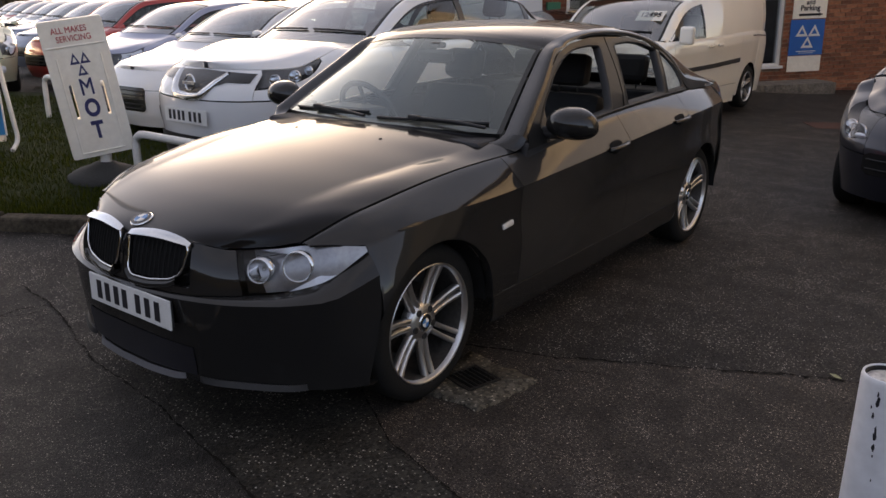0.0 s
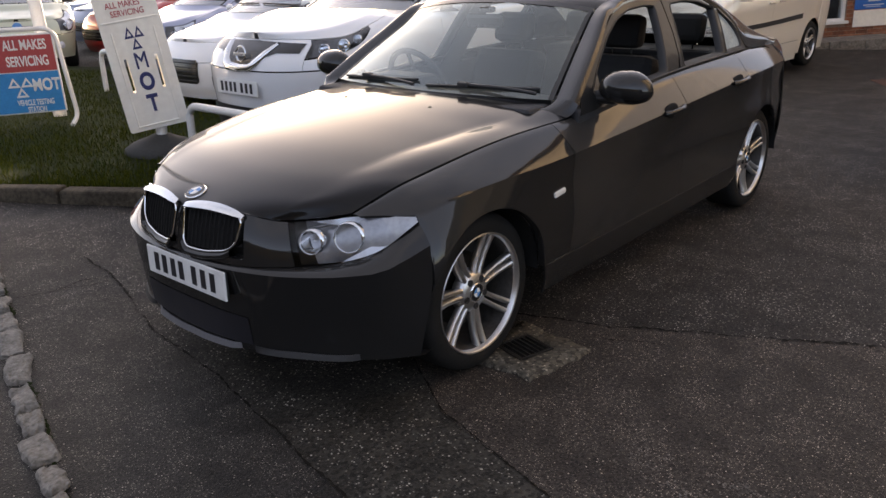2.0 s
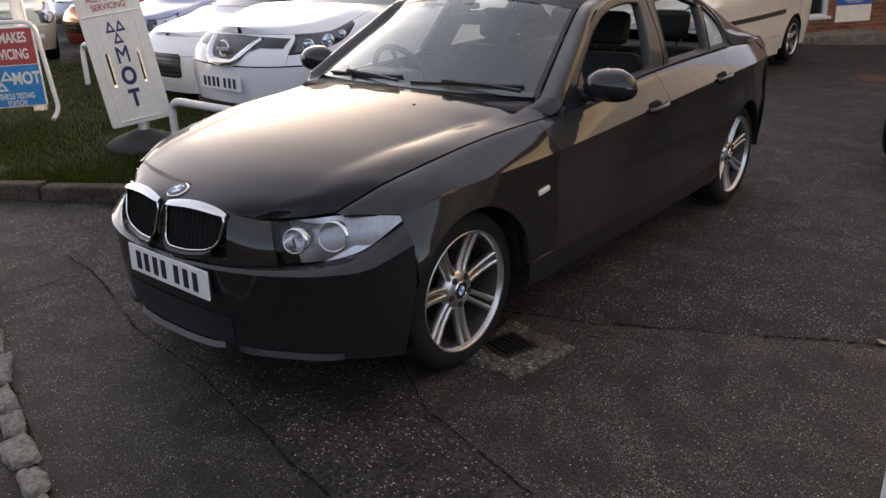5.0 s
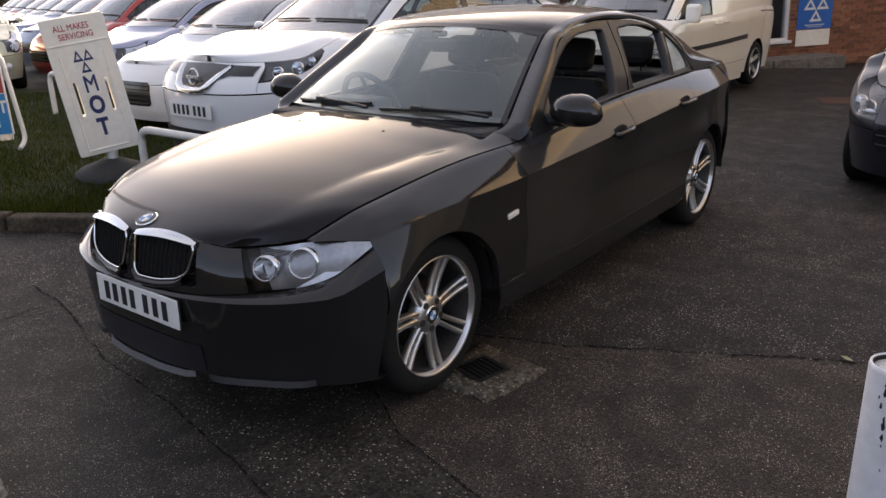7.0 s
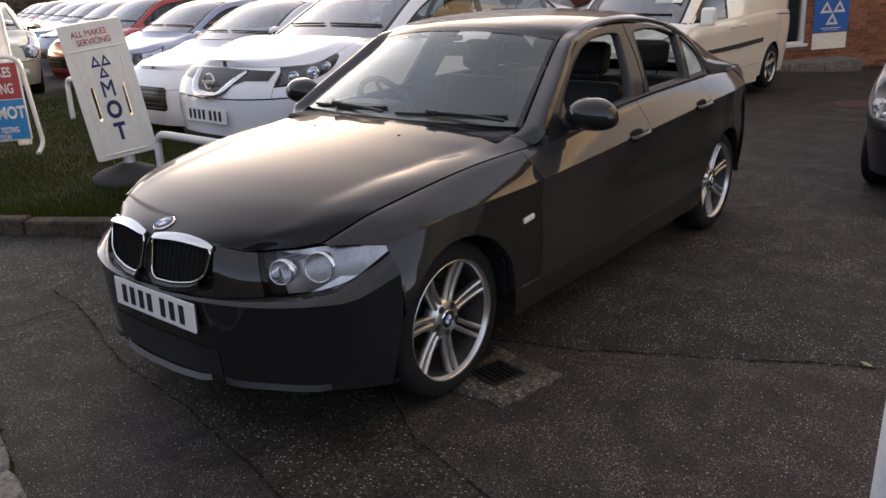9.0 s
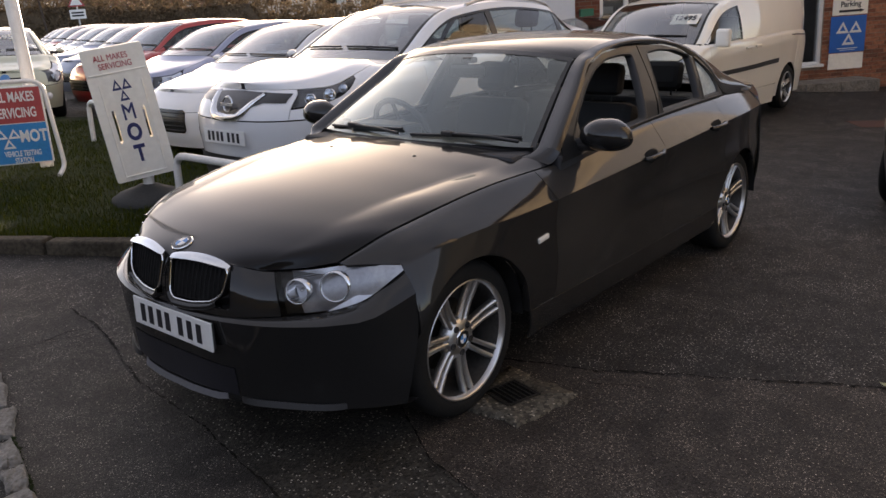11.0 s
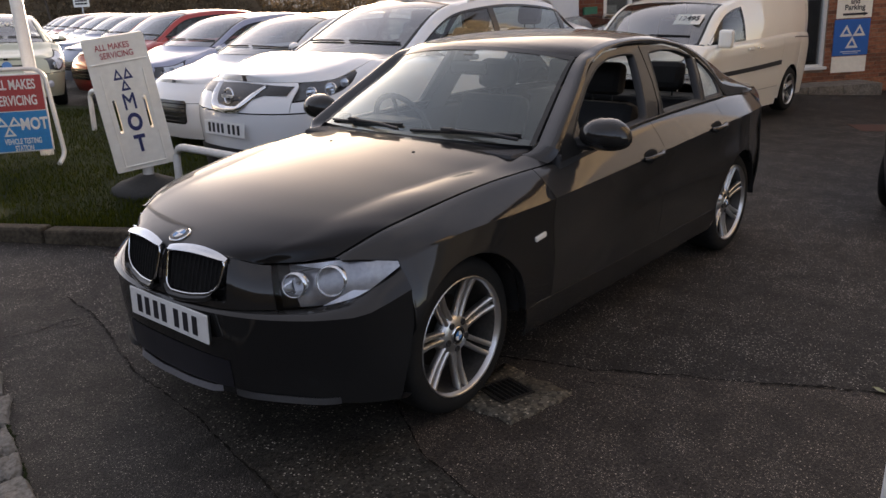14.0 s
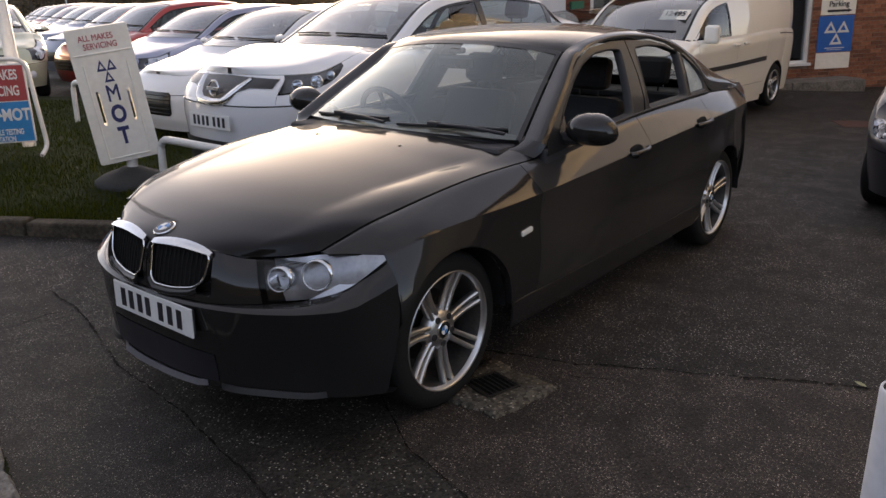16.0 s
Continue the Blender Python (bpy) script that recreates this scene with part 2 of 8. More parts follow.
    stone = N.new("ShaderNodeMapRange")
    stone.inputs[1].default_value, stone.inputs[2].default_value, stone.inputs[4].default_value = 0.95, 0.99, 0.9
    sep = N.new("ShaderNodeSeparateColor")
    Lk.new(vor.outputs["Color"], sep.inputs[0])
    Lk.new(sep.outputs[0], stone.inputs[0])
    near = N.new("ShaderNodeMapRange")
    near.inputs[1].default_value, near.inputs[2].default_value = 0.45, 0.2
    Lk.new(vor.outputs["Distance"], near.inputs[0])
    some = N.new("ShaderNodeMath")
    some.operation = "MULTIPLY"
    Lk.new(stone.outputs[0], some.inputs[0])
    Lk.new(near.outputs[0], some.inputs[1])
    fac = N.new("ShaderNodeMath")
    fac.operation = "MAXIMUM"
    Lk.new(some.outputs[0], fac.inputs[0])
    Lk.new(spark.outputs[0], fac.inputs[1])
    mix = N.new("ShaderNodeMix")
    mix.data_type = "RGBA"
    mix.inputs[7].default_value = (*chip, 1)
    Lk.new(fac.outputs[0], mix.inputs[0])
    grit, each = N.new("ShaderNodeMapRange"), N.new("ShaderNodeVectorMath")
    grit.inputs[3].default_value, grit.inputs[4].default_value = 0.35, 1.75
    Lk.new(sep.outputs[2], grit.inputs[0])
    each.operation = "SCALE"
    Lk.new(base.outputs[0], each.inputs[0])
    Lk.new(grit.outputs[0], each.inputs["Scale"])
    Lk.new(each.outputs[0], mix.inputs[6])
    Lk.new(mix.outputs[2], p.inputs["Base Color"])
    rr = N.new("ShaderNodeMapRange")
    rr.inputs[3].default_value, rr.inputs[4].default_value = 0.42, 0.95
    Lk.new(big.outputs[0], rr.inputs[0])
    Lk.new(rr.outputs[0], p.inputs["Roughness"])
    b = N.new("ShaderNodeBump")
    b.inputs["Strength"].default_value, b.inputs["Distance"].default_value = 0.8, 0.006
    Lk.new(fine.outputs[0], b.inputs["Height"])
    Lk.new(b.outputs[0], p.inputs["Normal"])
    return m


M_ASPHALT = asphalt("asphalt_coarse", (0.0108, 0.0095, 0.0084), (0.0360, 0.0317, 0.0282), (0.72, 0.66, 0.58), 125, 0.62)
M_TAR_BROWN = asphalt("asphalt_fine_brown", (0.0190, 0.0157, 0.0132), (0.0505, 0.0420, 0.0355), (0.72, 0.61, 0.50), 135, 0.55)
M_TAR_PALE = asphalt("asphalt_worn_pale", (0.0100, 0.0090, 0.0080), (0.0340, 0.0304, 0.0268), (0.50, 0.445, 0.39), 135, 0.55)
M_AGGREGATE = asphalt("exposed_aggregate", (0.0420, 0.0375, 0.0290), (0.1250, 0.1100, 0.0860), (0.52, 0.45, 0.35), 60, 0.4)
M_TAR_MOSS = asphalt("asphalt_dark_mossy", (0.0130, 0.0120, 0.0098), (0.0400, 0.0365, 0.0305), (0.50, 0.46, 0.40), 95, 0.80)


def leafy(name, a, b, scale=30):
    m, nt, p = node_mat(name)
    N, Lk = nt.nodes, nt.links
    geo = N.new("ShaderNodeNewGeometry")
    mix = N.new("ShaderNodeMix")
    mix.data_type = "RGBA"
    mix.inputs[6].default_value, mix.inputs[7].default_value = (*a, 1), (*b, 1)
    Lk.new(geo.outputs["Random Per Island"], mix.inputs[0])
    Lk.new(mix.outputs[2], p.inputs["Base Color"])
    p.inputs["Roughness"].default_value = 0.7
    # thin leaves let the low sun through
    tl, mx = N.new("ShaderNodeBsdfTranslucent"), N.new("ShaderNodeMixShader")
    mx.inputs[0].default_value = 0.3
    Lk.new(mix.outputs[2], tl.inputs["Color"])
    Lk.new(p.outputs[0], mx.inputs[1])
    Lk.new(tl.outputs[0], mx.inputs[2])
    Lk.new(mx.outputs[0], N["Material Output"].inputs[0])
    return m


M_GRASS = leafy("grass", (0.019, 0.034, 0.003), (0.070, 0.074, 0.008))
M_GRASS.node_tree.nodes["Principled BSDF"].inputs["Specular IOR Level"].default_value = 0.05
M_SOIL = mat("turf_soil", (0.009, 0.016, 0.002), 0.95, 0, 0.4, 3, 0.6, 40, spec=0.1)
M_HEDGE = leafy("hedge_leaves", (0.12, 0.092, 0.056), (0.22, 0.155, 0.092))
M_TREE = leafy("tree_leaves", (0.035, 0.035, 0.015), (0.10, 0.075, 0.03))
M_HEDGEWOOD = mat("hedge_twigs", (0.11, 0.08, 0.05), 0.95, 0, 0.4, 1.5, 0.8, 9)
M_BARK = mat("bark", (0.06, 0.045, 0.035), 0.9, 0, 0.3, 8, 0.5, 40)


# ---- mesh helpers ----
def thing(name, m, label, category, group="", kind=""):
    ob = new(name)
    ob.empty_display_size = 0.1
    ob.matrix_world = m
    return tagged(ob, label, category, group, kind)


def mesh_of(name, verts, faces, material, smooth=True):
    me = bpy.data.meshes.new(name)
    me.from_pydata([tuple(v) for v in verts], [], faces)
    if smooth:
        me.polygons.foreach_set("use_smooth", [True] * len(me.polygons))
    me.materials.append(material)
    return me


def part_mesh(name, me, parent=None, label=""):
    ob = new(name, me)
    if parent is not None:
        ob.parent = parent
    return tagged(ob, label)


def part(name, bm, material, parent, label="", smooth=True):
    me = bpy.data.meshes.new(name)
    bm.to_mesh(me)
    bm.free()
    if smooth:
        me.polygons.foreach_set("use_smooth", [True] * len(me.polygons))
    me.materials.append(material)
    return part_mesh(name, me, parent, label)


def grid_mesh(name, P, material, flip=False, closed=False, smooth=True):
    """A sheet from rows of points."""
    nr, nc = len(P), len(P[0])
    V = [p for r in P for p in r]
    F = []
    for i in range(nr - 1):
        for j in range(nc if closed else nc - 1):
            k = (j + 1) % nc
            q = (i * nc + j, i * nc + k, (i + 1) * nc + k, (i + 1) * nc + j)
            F.append(q[::-1] if flip else q)
    return mesh_of(name, V, F, material, smooth)


def sheet(name, P, material, parent, flip=False, thick=0.0, label=""):
    ob = part_mesh(name, grid_mesh(name, P, material, flip), parent, label)
    if thick:
        s = ob.modifiers.new("thickness", "SOLIDIFY")
        s.thickness, s.offset = thick, -1
        e = ob.modifiers.new("edges", "EDGE_SPLIT")
        e.split_angle = radians(38)
    return ob


def add_box(bm, cx, cy, cz, sx, sy, sz, bevel=0.0, m=None, seg=2):
    r = bmesh.ops.create_cube(bm, size=1.0)
    vs = r["verts"]
    bmesh.ops.scale(bm, vec=(sx, sy, sz), verts=vs)
    if bevel:
        es = list({e for v in vs for e in v.link_edges})
        rb = bmesh.ops.bevel(bm, geom=es, offset=bevel, segments=seg, profile=0.5, affect="EDGES")
        vs = list({v for f in rb["faces"] for v in f.verts} | {v for v in vs if v.is_valid})
    bmesh.ops.translate(bm, vec=(cx, cy, cz), verts=vs)
    if m is not None:
        bmesh.ops.transform(bm, matrix=m, verts=vs)
    return vs


def box(name, c, s, material, parent=None, bevel=0.01, label="", m=None):
    bm = bmesh.new()
    add_box(bm, *c, *s, bevel, m)
    return part(name, bm, material, parent, label, smooth=False)


def lathe(name, prof, material, parent=None, n=32, label="", m=None, a0=0.0, a1=2 * math.pi):
    """Profile of (radius, height) turned round z, then moved by m."""
    full = abs(a1 - a0 - 2 * math.pi) < 1e-6
    k = n if full else n + 1
    P = []
    for r, h in prof:
        row = []
        for i in range(k):
            a = a0 + (a1 - a0) * i / n
            v = Vector((r * math.cos(a), r * math.sin(a), h))
            row.append(m @ v if m is not None else v)
        P.append(row)
    return part_mesh(name, grid_mesh(name, P, material, closed=full), parent, label)


def tube(name, pts, radius, material, parent=None, n=10, label="", closed=False):
    """A round bar along points."""
    pts = [Vector(p) for p in pts]
    P = []
    L = len(pts)
    up = Vector((0.123, 0.345, 0.93)).normalized()
    for i, p in enumerate(pts):
        a = pts[(i - 1) % L] if (closed or i > 0) else p
        b = pts[(i + 1) % L] if (closed or i < L - 1) else p
        d = (b - a).normalized()
        s = d.cross(up).normalized()
        w = s.cross(d)
        P.append([p + radius * (math.cos(2 * math.pi * k / n) * s + math.sin(2 * math.pi * k / n) * w) for k in range(n)])
    if closed:
        P.append(P[0])
    me = grid_mesh(name, P, material, closed=True)
    return part_mesh(name, me, parent, label)


def rounded(pts, r=0.1, k=5):
    """A polyline with its inner corners rounded."""
    pts = [Vector(p) for p in pts]
    out = [pts[0]]
    for a, b, c in zip(pts, pts[1:], pts[2:]):
        u, v = (a - b), (c - b)
        q = min(r, u.length * 0.49, v.length * 0.49)
        s, e = b + u.normalized() * q, b + v.normalized() * q
        for i in range(k + 1):
            t = i / k
            out.append((1 - t) ** 2 * s + 2 * t * (1 - t) * b + t * t * e)
    return out + [pts[-1]]


def words(name, text, size, m, material, parent, squash=1.0, depth=0.001, spacing=1.0, bold=0.006):
    cu = bpy.data.curves.new(name, "FONT")
    cu.body, cu.size, cu.extrude = text, size, depth
    cu.align_x, cu.align_y = "CENTER", "CENTER"
    cu.space_character = spacing
    cu.offset = size * bold
    cu.bevel_depth, cu.bevel_resolution = size * 0.016, 0
    cu.materials.append(material)
    ob = new(name, cu)
    ob.parent = parent
    ob.matrix_local = m @ Matrix.Diagonal((squash, 1, 1, 1))
    return ob


def curve(tab):
    """A smooth, never overshooting line through (x, value) pairs."""
    tab = sorted(tab)
    X = [a for a, _ in tab]
    Y = [b for _, b in tab]
    D = [(Y[i + 1] - Y[i]) / (X[i + 1] - X[i]) for i in range(len(X) - 1)]
    S = [D[0]] + [0 if D[i - 1] * D[i] <= 0 else 2 * D[i - 1] * D[i] / (D[i - 1] + D[i]) for i in range(1, len(D))] + [D[-1]]

    def f(x):
        if x <= X[0]:
            return Y[0]
        if x >= X[-1]:
            return Y[-1]
        i = max(k for k in range(len(X) - 1) if X[k] <= x)
        h = X[i + 1] - X[i]
        t = (x - X[i]) / h
        return (Y[i] * (1 + 2 * t) * (1 - t) ** 2 + S[i] * h * t * (1 - t) ** 2
                + Y[i + 1] * t * t * (3 - 2 * t) + S[i + 1] * h * t * t * (t - 1))
    return f


def path3(pts):
    """A smooth space curve over 0..1 through (s, x, y, z)."""
    fs = [curve([(p[0], p[k]) for p in pts]) for k in (1, 2, 3)]
    return lambda s: Vector([f(s) for f in fs])


# ---- cars ----
def wheel(car, x, y, r, rim, spokes, twin, side, width=0.22, material=None):
    """A wheel under car; side is +1 for the car's left."""
    m = pose(x, y, r, -90 * side, 0, 0)
    root = new("wheel")
    root.parent = car
    root.matrix_local = m
    h = width / 2
    lathe("tyre", [(rim, -h + 0.005), (rim + 0.01, -h), (r - 0.028, -h + 0.002), (r - 0.008, -h + 0.018), (r, -h + 0.04), (r, h - 0.04),
                   (r - 0.008, h - 0.018), (r - 0.028, h - 0.002), (rim + 0.012, h), (rim, h - 0.006)], M_TYRE, root, 48)
    al = material or M_ALLOY
    lathe("rim_barrel", [(rim - 0.02, -h + 0.01), (rim - 0.020, h * 0.2), (rim - 0.009, h - 0.022)], M_BARREL, root, 48)
    lathe("rim", [(rim - 0.009, h - 0.022), (rim - 0.004, h - 0.006), (rim + 0.003, h + 0.002),
                  (rim + 0.006, h - 0.004), (rim + 0.002, h - 0.012)], al, root, 48)
    lathe("brake_disc", [(0.02, -0.01), (rim * 0.62, -0.01), (rim * 0.62, -0.03), (0.02, -0.03)], M_IRON, root, 24)
    lathe("wheel_backing", [(0.0, -0.05), (rim - 0.02, -0.05)], M_PLASTIC, root, 24)
    bm = bmesh.new()
    hubz = h - 0.035
    prof = [(0.0, hubz + 0.004), (0.038, hubz + 0.004), (0.070, hubz - 0.002), (0.084, hubz - 0.014), (0.088, hubz - 0.05)]
    V = [[bm.verts.new((a * math.cos(q), a * math.sin(q), b)) for q in [2 * math.pi * i / 28 for i in range(28)]] for a, b in prof[1:]]
    for r0, r1 in zip(V, V[1:]):
        for i in range(28):
            bm.faces.new((r0[i], r1[i], r1[(i + 1) % 28], r0[(i + 1) % 28]))
    bm.faces.new(V[0])
    for i in range(spokes):
        base = 2 * math.pi * (i + 0.25 - 0.39 * side * twin) / spokes
        for off in ((-1, 1) if twin else (0,)):
            rows = []
            for t in (0.0, 0.25, 0.55, 0.85, 1.0):
                rad = 0.055 + (rim - 0.006 - 0.055) * t
                lat = off * (0.0135 + 0.0065 * t)
                wid = (0.0098 + 0.002 * abs(2 * t - 1) if twin else 0.034 - 0.006 * t)
                top = hubz - 0.004 + (h - 0.014 - hubz) * t ** 2 - 0.004 * math.sin(math.pi * t)
                sec = [(lat - wid, top - 0.028), (lat - wid * 0.9, top - 0.004), (lat - wid * 0.45, top), (lat + wid * 0.45, top), (lat + wid * 0.9, top - 0.004), (lat + wid, top - 0.028)]
                ca, sa = math.cos(base), math.sin(base)
                rows.append([bm.verts.new((rad * ca - l * sa, rad * sa + l * ca, z)) for l, z in sec])
            for r0, r1 in zip(rows, rows[1:]):
                for j in range(5):
                    bm.faces.new((r0[j], r1[j], r1[j + 1], r0[j + 1]))
    bmesh.ops.recalc_face_normals(bm, faces=bm.faces)
    part("spokes", bm, al, root)
    lathe("centre_cap", [(0.0, hubz + 0.007), (0.033, hubz + 0.007), (0.038, hubz + 0.003)], M_TRIMBLACK, root, 20)
    if twin and material is None and spokes == 7:
        for i, mt in enumerate((M_PLATE, M_BADGEBLUE, M_PLATE, M_BADGEBLUE)):
            lathe("cap_quarter", [(0.001, hubz + 0.009), (0.019, hubz + 0.0085)], mt, root, 6, "", None, i * math.pi / 2, (i + 1) * math.pi / 2)
    lathe("cap_ring", [(0.033, hubz + 0.008), (0.036, hubz + 0.010), (0.039, hubz + 0.004)], M_CHROME, root, 20)
    for i in range(5):
        a = 2 * math.pi * i / 5 + 0.3
        lathe("wheel_bolt", [(0.0, hubz - 0.001), (0.010, hubz - 0.001), (0.0135, hubz + 0.0005), (0.0135, hubz - 0.02)], M_PLASTIC, root, 10,
              m=pose(0.057 * math.cos(a), 0.057 * math.sin(a), 0.004))
    return root


class Shell:
    """The outer skin of a car as a surface over (u, f): u runs from the nose (0) round the corner (1), along the flank (2) and round
    to the tail (3); f from the lower edge (0) over the flank's crease (0.6) to the top edge (1)."""

    def __init__(s, d):
        s.d = d
        s.xa, s.xb = d.get("xa", 0.0), d["xb"]
        s.n, s.nr = d.get("n", 2.6), d.get("n_rear", 2.6)
        s.XF, s.XR = curve(d["front"]), curve(d["rear"])
        s.W, s.top, s.crease = curve(d["width"]), curve(d["top"]), curve(d["crease"])
        s.tin = curve(d["tuck_top"])
        s.low = d.get("low", 0.20)
        s.lowf = curve([(0, s.low), (1, s.low)])
        s.bin = d.get("tuck_low", 0.06)
        s.arch, s.R = d["axles"], d["arch"]
        s.wz = d["wheel_r"]

    def u_of(s, x):
        ref = s.XF(0.5)
        if x >= s.xa:
            return math.acos(min(1, ((x - s.xa) / (ref - s.xa))) ** (s.n / 2)) / (math.pi / 2)
        if x >= s.xb:
            return 1 + (s.xa - x) / (s.xa - s.xb)
        rr = s.XR(0.5)
        return 3 - math.acos(min(1, ((s.xb - x) / (s.xb - rr))) ** (s.nr / 2)) / (math.pi / 2)

    def at(s, u, f, out=0.0):
        sgn = 1 if u >= 0 else -1
        u = abs(u)
        e = 2 / (s.n if u < 2 else s.nr)
        if u < 1:
            th = u * math.pi / 2
            c, q = max(0, math.cos(th)) ** e, math.sin(th) ** e
            xr = s.xa + (s.XF(0.5) - s.xa) * c
            x, W = s.xa + (s.XF(f) - s.xa) * c, s.W(s.xa)
        elif u <= 2:
            x = xr = s.xa + (s.xb - s.xa) * (u - 1)
            q, W = 1, s.W(x)
        else:
            th = max(0.0, 3 - u) * math.pi / 2
            c, q = max(0, math.cos(th)) ** e, math.sin(th) ** e
            xr = s.xb + (s.XR(0.5) - s.xb) * c
            x, W = s.xb + (s.XR(f) - s.xb) * c, s.W(s.xb)
        zt, zc = s.top(xr), s.crease(xr)
        zb = s.lowf(xr)
        for xw in s.arch:
            if abs(xr - xw) <= s.R:
                zb = max(zb, s.wz + math.sqrt(max(0, s.R ** 2 - (xr - xw) ** 2)))
        zc = max(zc, zb + 0.02)
        if f < 0.6:
            z = zb + (zc - zb) * f / 0.6
            g = (zc - z) / max(0.05, zc - s.low)
            ins = s.bin * (0.45 * g + 0.55 * g * g) + 0.008 * math.sin(math.pi * min(1, g * 1.5)) * (1 if 1 <= u <= 2 else 0)
        else:
            z = zc + (zt - zc) * (f - 0.6) / 0.4
            t = (f - 0.6) / 0.4
            ins = s.tin(xr) * (0.25 * t + 0.75 * t ** 9)
        y = (W - ins + out) * q
        return Vector((x + (out if u < 1 else 0) * (1 - q), sgn * y, z))

    def columns(s, u0, u1, step=0.03):
        us = {round(u0, 5), round(u1, 5)}
        for lo, hi in ((0, 1), (1, 2), (2, 3)):
            a, b = max(lo, u0), min(hi, u1)
            if b > a:
                k = max(2, int((b - a) / (step * (0.6 if lo == 1 else 1.0))))
                us |= {round(a + (b - a) * i / k, 5) for i in range(k + 1)}
        for xw in s.arch:
            for i in range(25):
                x = xw + s.R * 0.99999 * math.cos(math.pi * i / 24)
                us.add(round(s.u_of(x), 6))
            us.add(round(s.u_of(xw + s.R + 0.004), 6))
            us.add(round(s.u_of(xw - s.R - 0.004), 6))
        return sorted(u for u in us if u0 - 2e-5 <= u <= u1 + 2e-5)

    def panel(s, name, u0, u1, flo, fhi, material, car, side=1, nf=14, thick=0.01, out=0.0, step=0.03, both=False, label=""):
        lo = flo if callable(flo) else (lambda u: flo)
        hi = fhi if callable(fhi) else (lambda u: fhi)
        us = s.columns(u0, u1, step)
        if both:
            us = [-u for u in us[::-1] if u > 1e-5] + us
            sg = 1
        else:
            sg = side
        P = []
        for u in us:
            a, b = lo(abs(u)), hi(abs(u))
            fs = [a + (b - a) * j / nf for j in range(nf + 1)]
            if a < 0.6 < b:
                k = min(range(nf + 1), key=lambda q: abs(fs[q] - 0.6))
                if 0 < k < nf:
                    fs[k] = 0.6
            P.append([s.at(u * sg, f, out) for f in fs])
        return sheet(name, P, material, car, flip=(side > 0 or both), thick=thick, label=label)

    def on_nose(s, y, z, out=0.0):
        """The point of the nose at that height and offset."""
        best = None
        lo, hi = 0.0, 1.0
        for _ in range(24):
            f = (lo + hi) / 2
            W = s.W(s.xa) - s.tin(s.XF(0.5)) * (lambda t: 0.25 * t + 0.75 * t ** 9)(max(0, (f - 0.6) / 0.4))
            th = math.asin(min(1, abs(y) / W) ** (s.n / 2))
            p = s.at(th / (math.pi / 2) * (1 if y >= 0 else -1), f)
            if p.z < z:
                lo = f
            else:
                hi = f
            best = p
        return Vector((best.x + out, y, z))


def plate_on(car, m, cols=7):
    """A number plate with plain bars for its characters."""
    p = box("number_plate", (0, 0, 0), (0.008, 0.52, 0.111), M_PLATE, car, 0.003, "white number plate with dark bars", m)
    xs = [-0.19, -0.135, -0.075, -0.02, 0.065, 0.125, 0.185]
    for y in xs[:cols]:
        box("plate_bar", (0.0055, y, 0), (0.002, 0.030, 0.072), M_INK, p, 0, "", m)
    return p


def seat(car, x, y, z, m=None):
    root = new("seat")
    root.parent = car
    root.matrix_local = pose(x, y, z)
    box("seat_cushion", (0.02, 0, 0.1), (0.5, 0.5, 0.16), M_INTERIOR, root, 0.05)
    box("seat_back", (0, 0, 0), (0.14, 0.5, 0.62), M_INTERIOR, root, 0.06, m=pose(-0.3, 0, 0.42, 0, -18, 0))
    box("headrest", (0, 0, 0), (0.1, 0.26, 0.18), M_INTERIOR, root, 0.04, m=pose(-0.42, 0, 0.84, 0, -12, 0))
    for dy in (-0.06, 0.06):
        tube("headrest_post", [(-0.41, dy, 0.66), (-0.42, dy, 0.8)], 0.006, M_PLASTIC, root, 6)


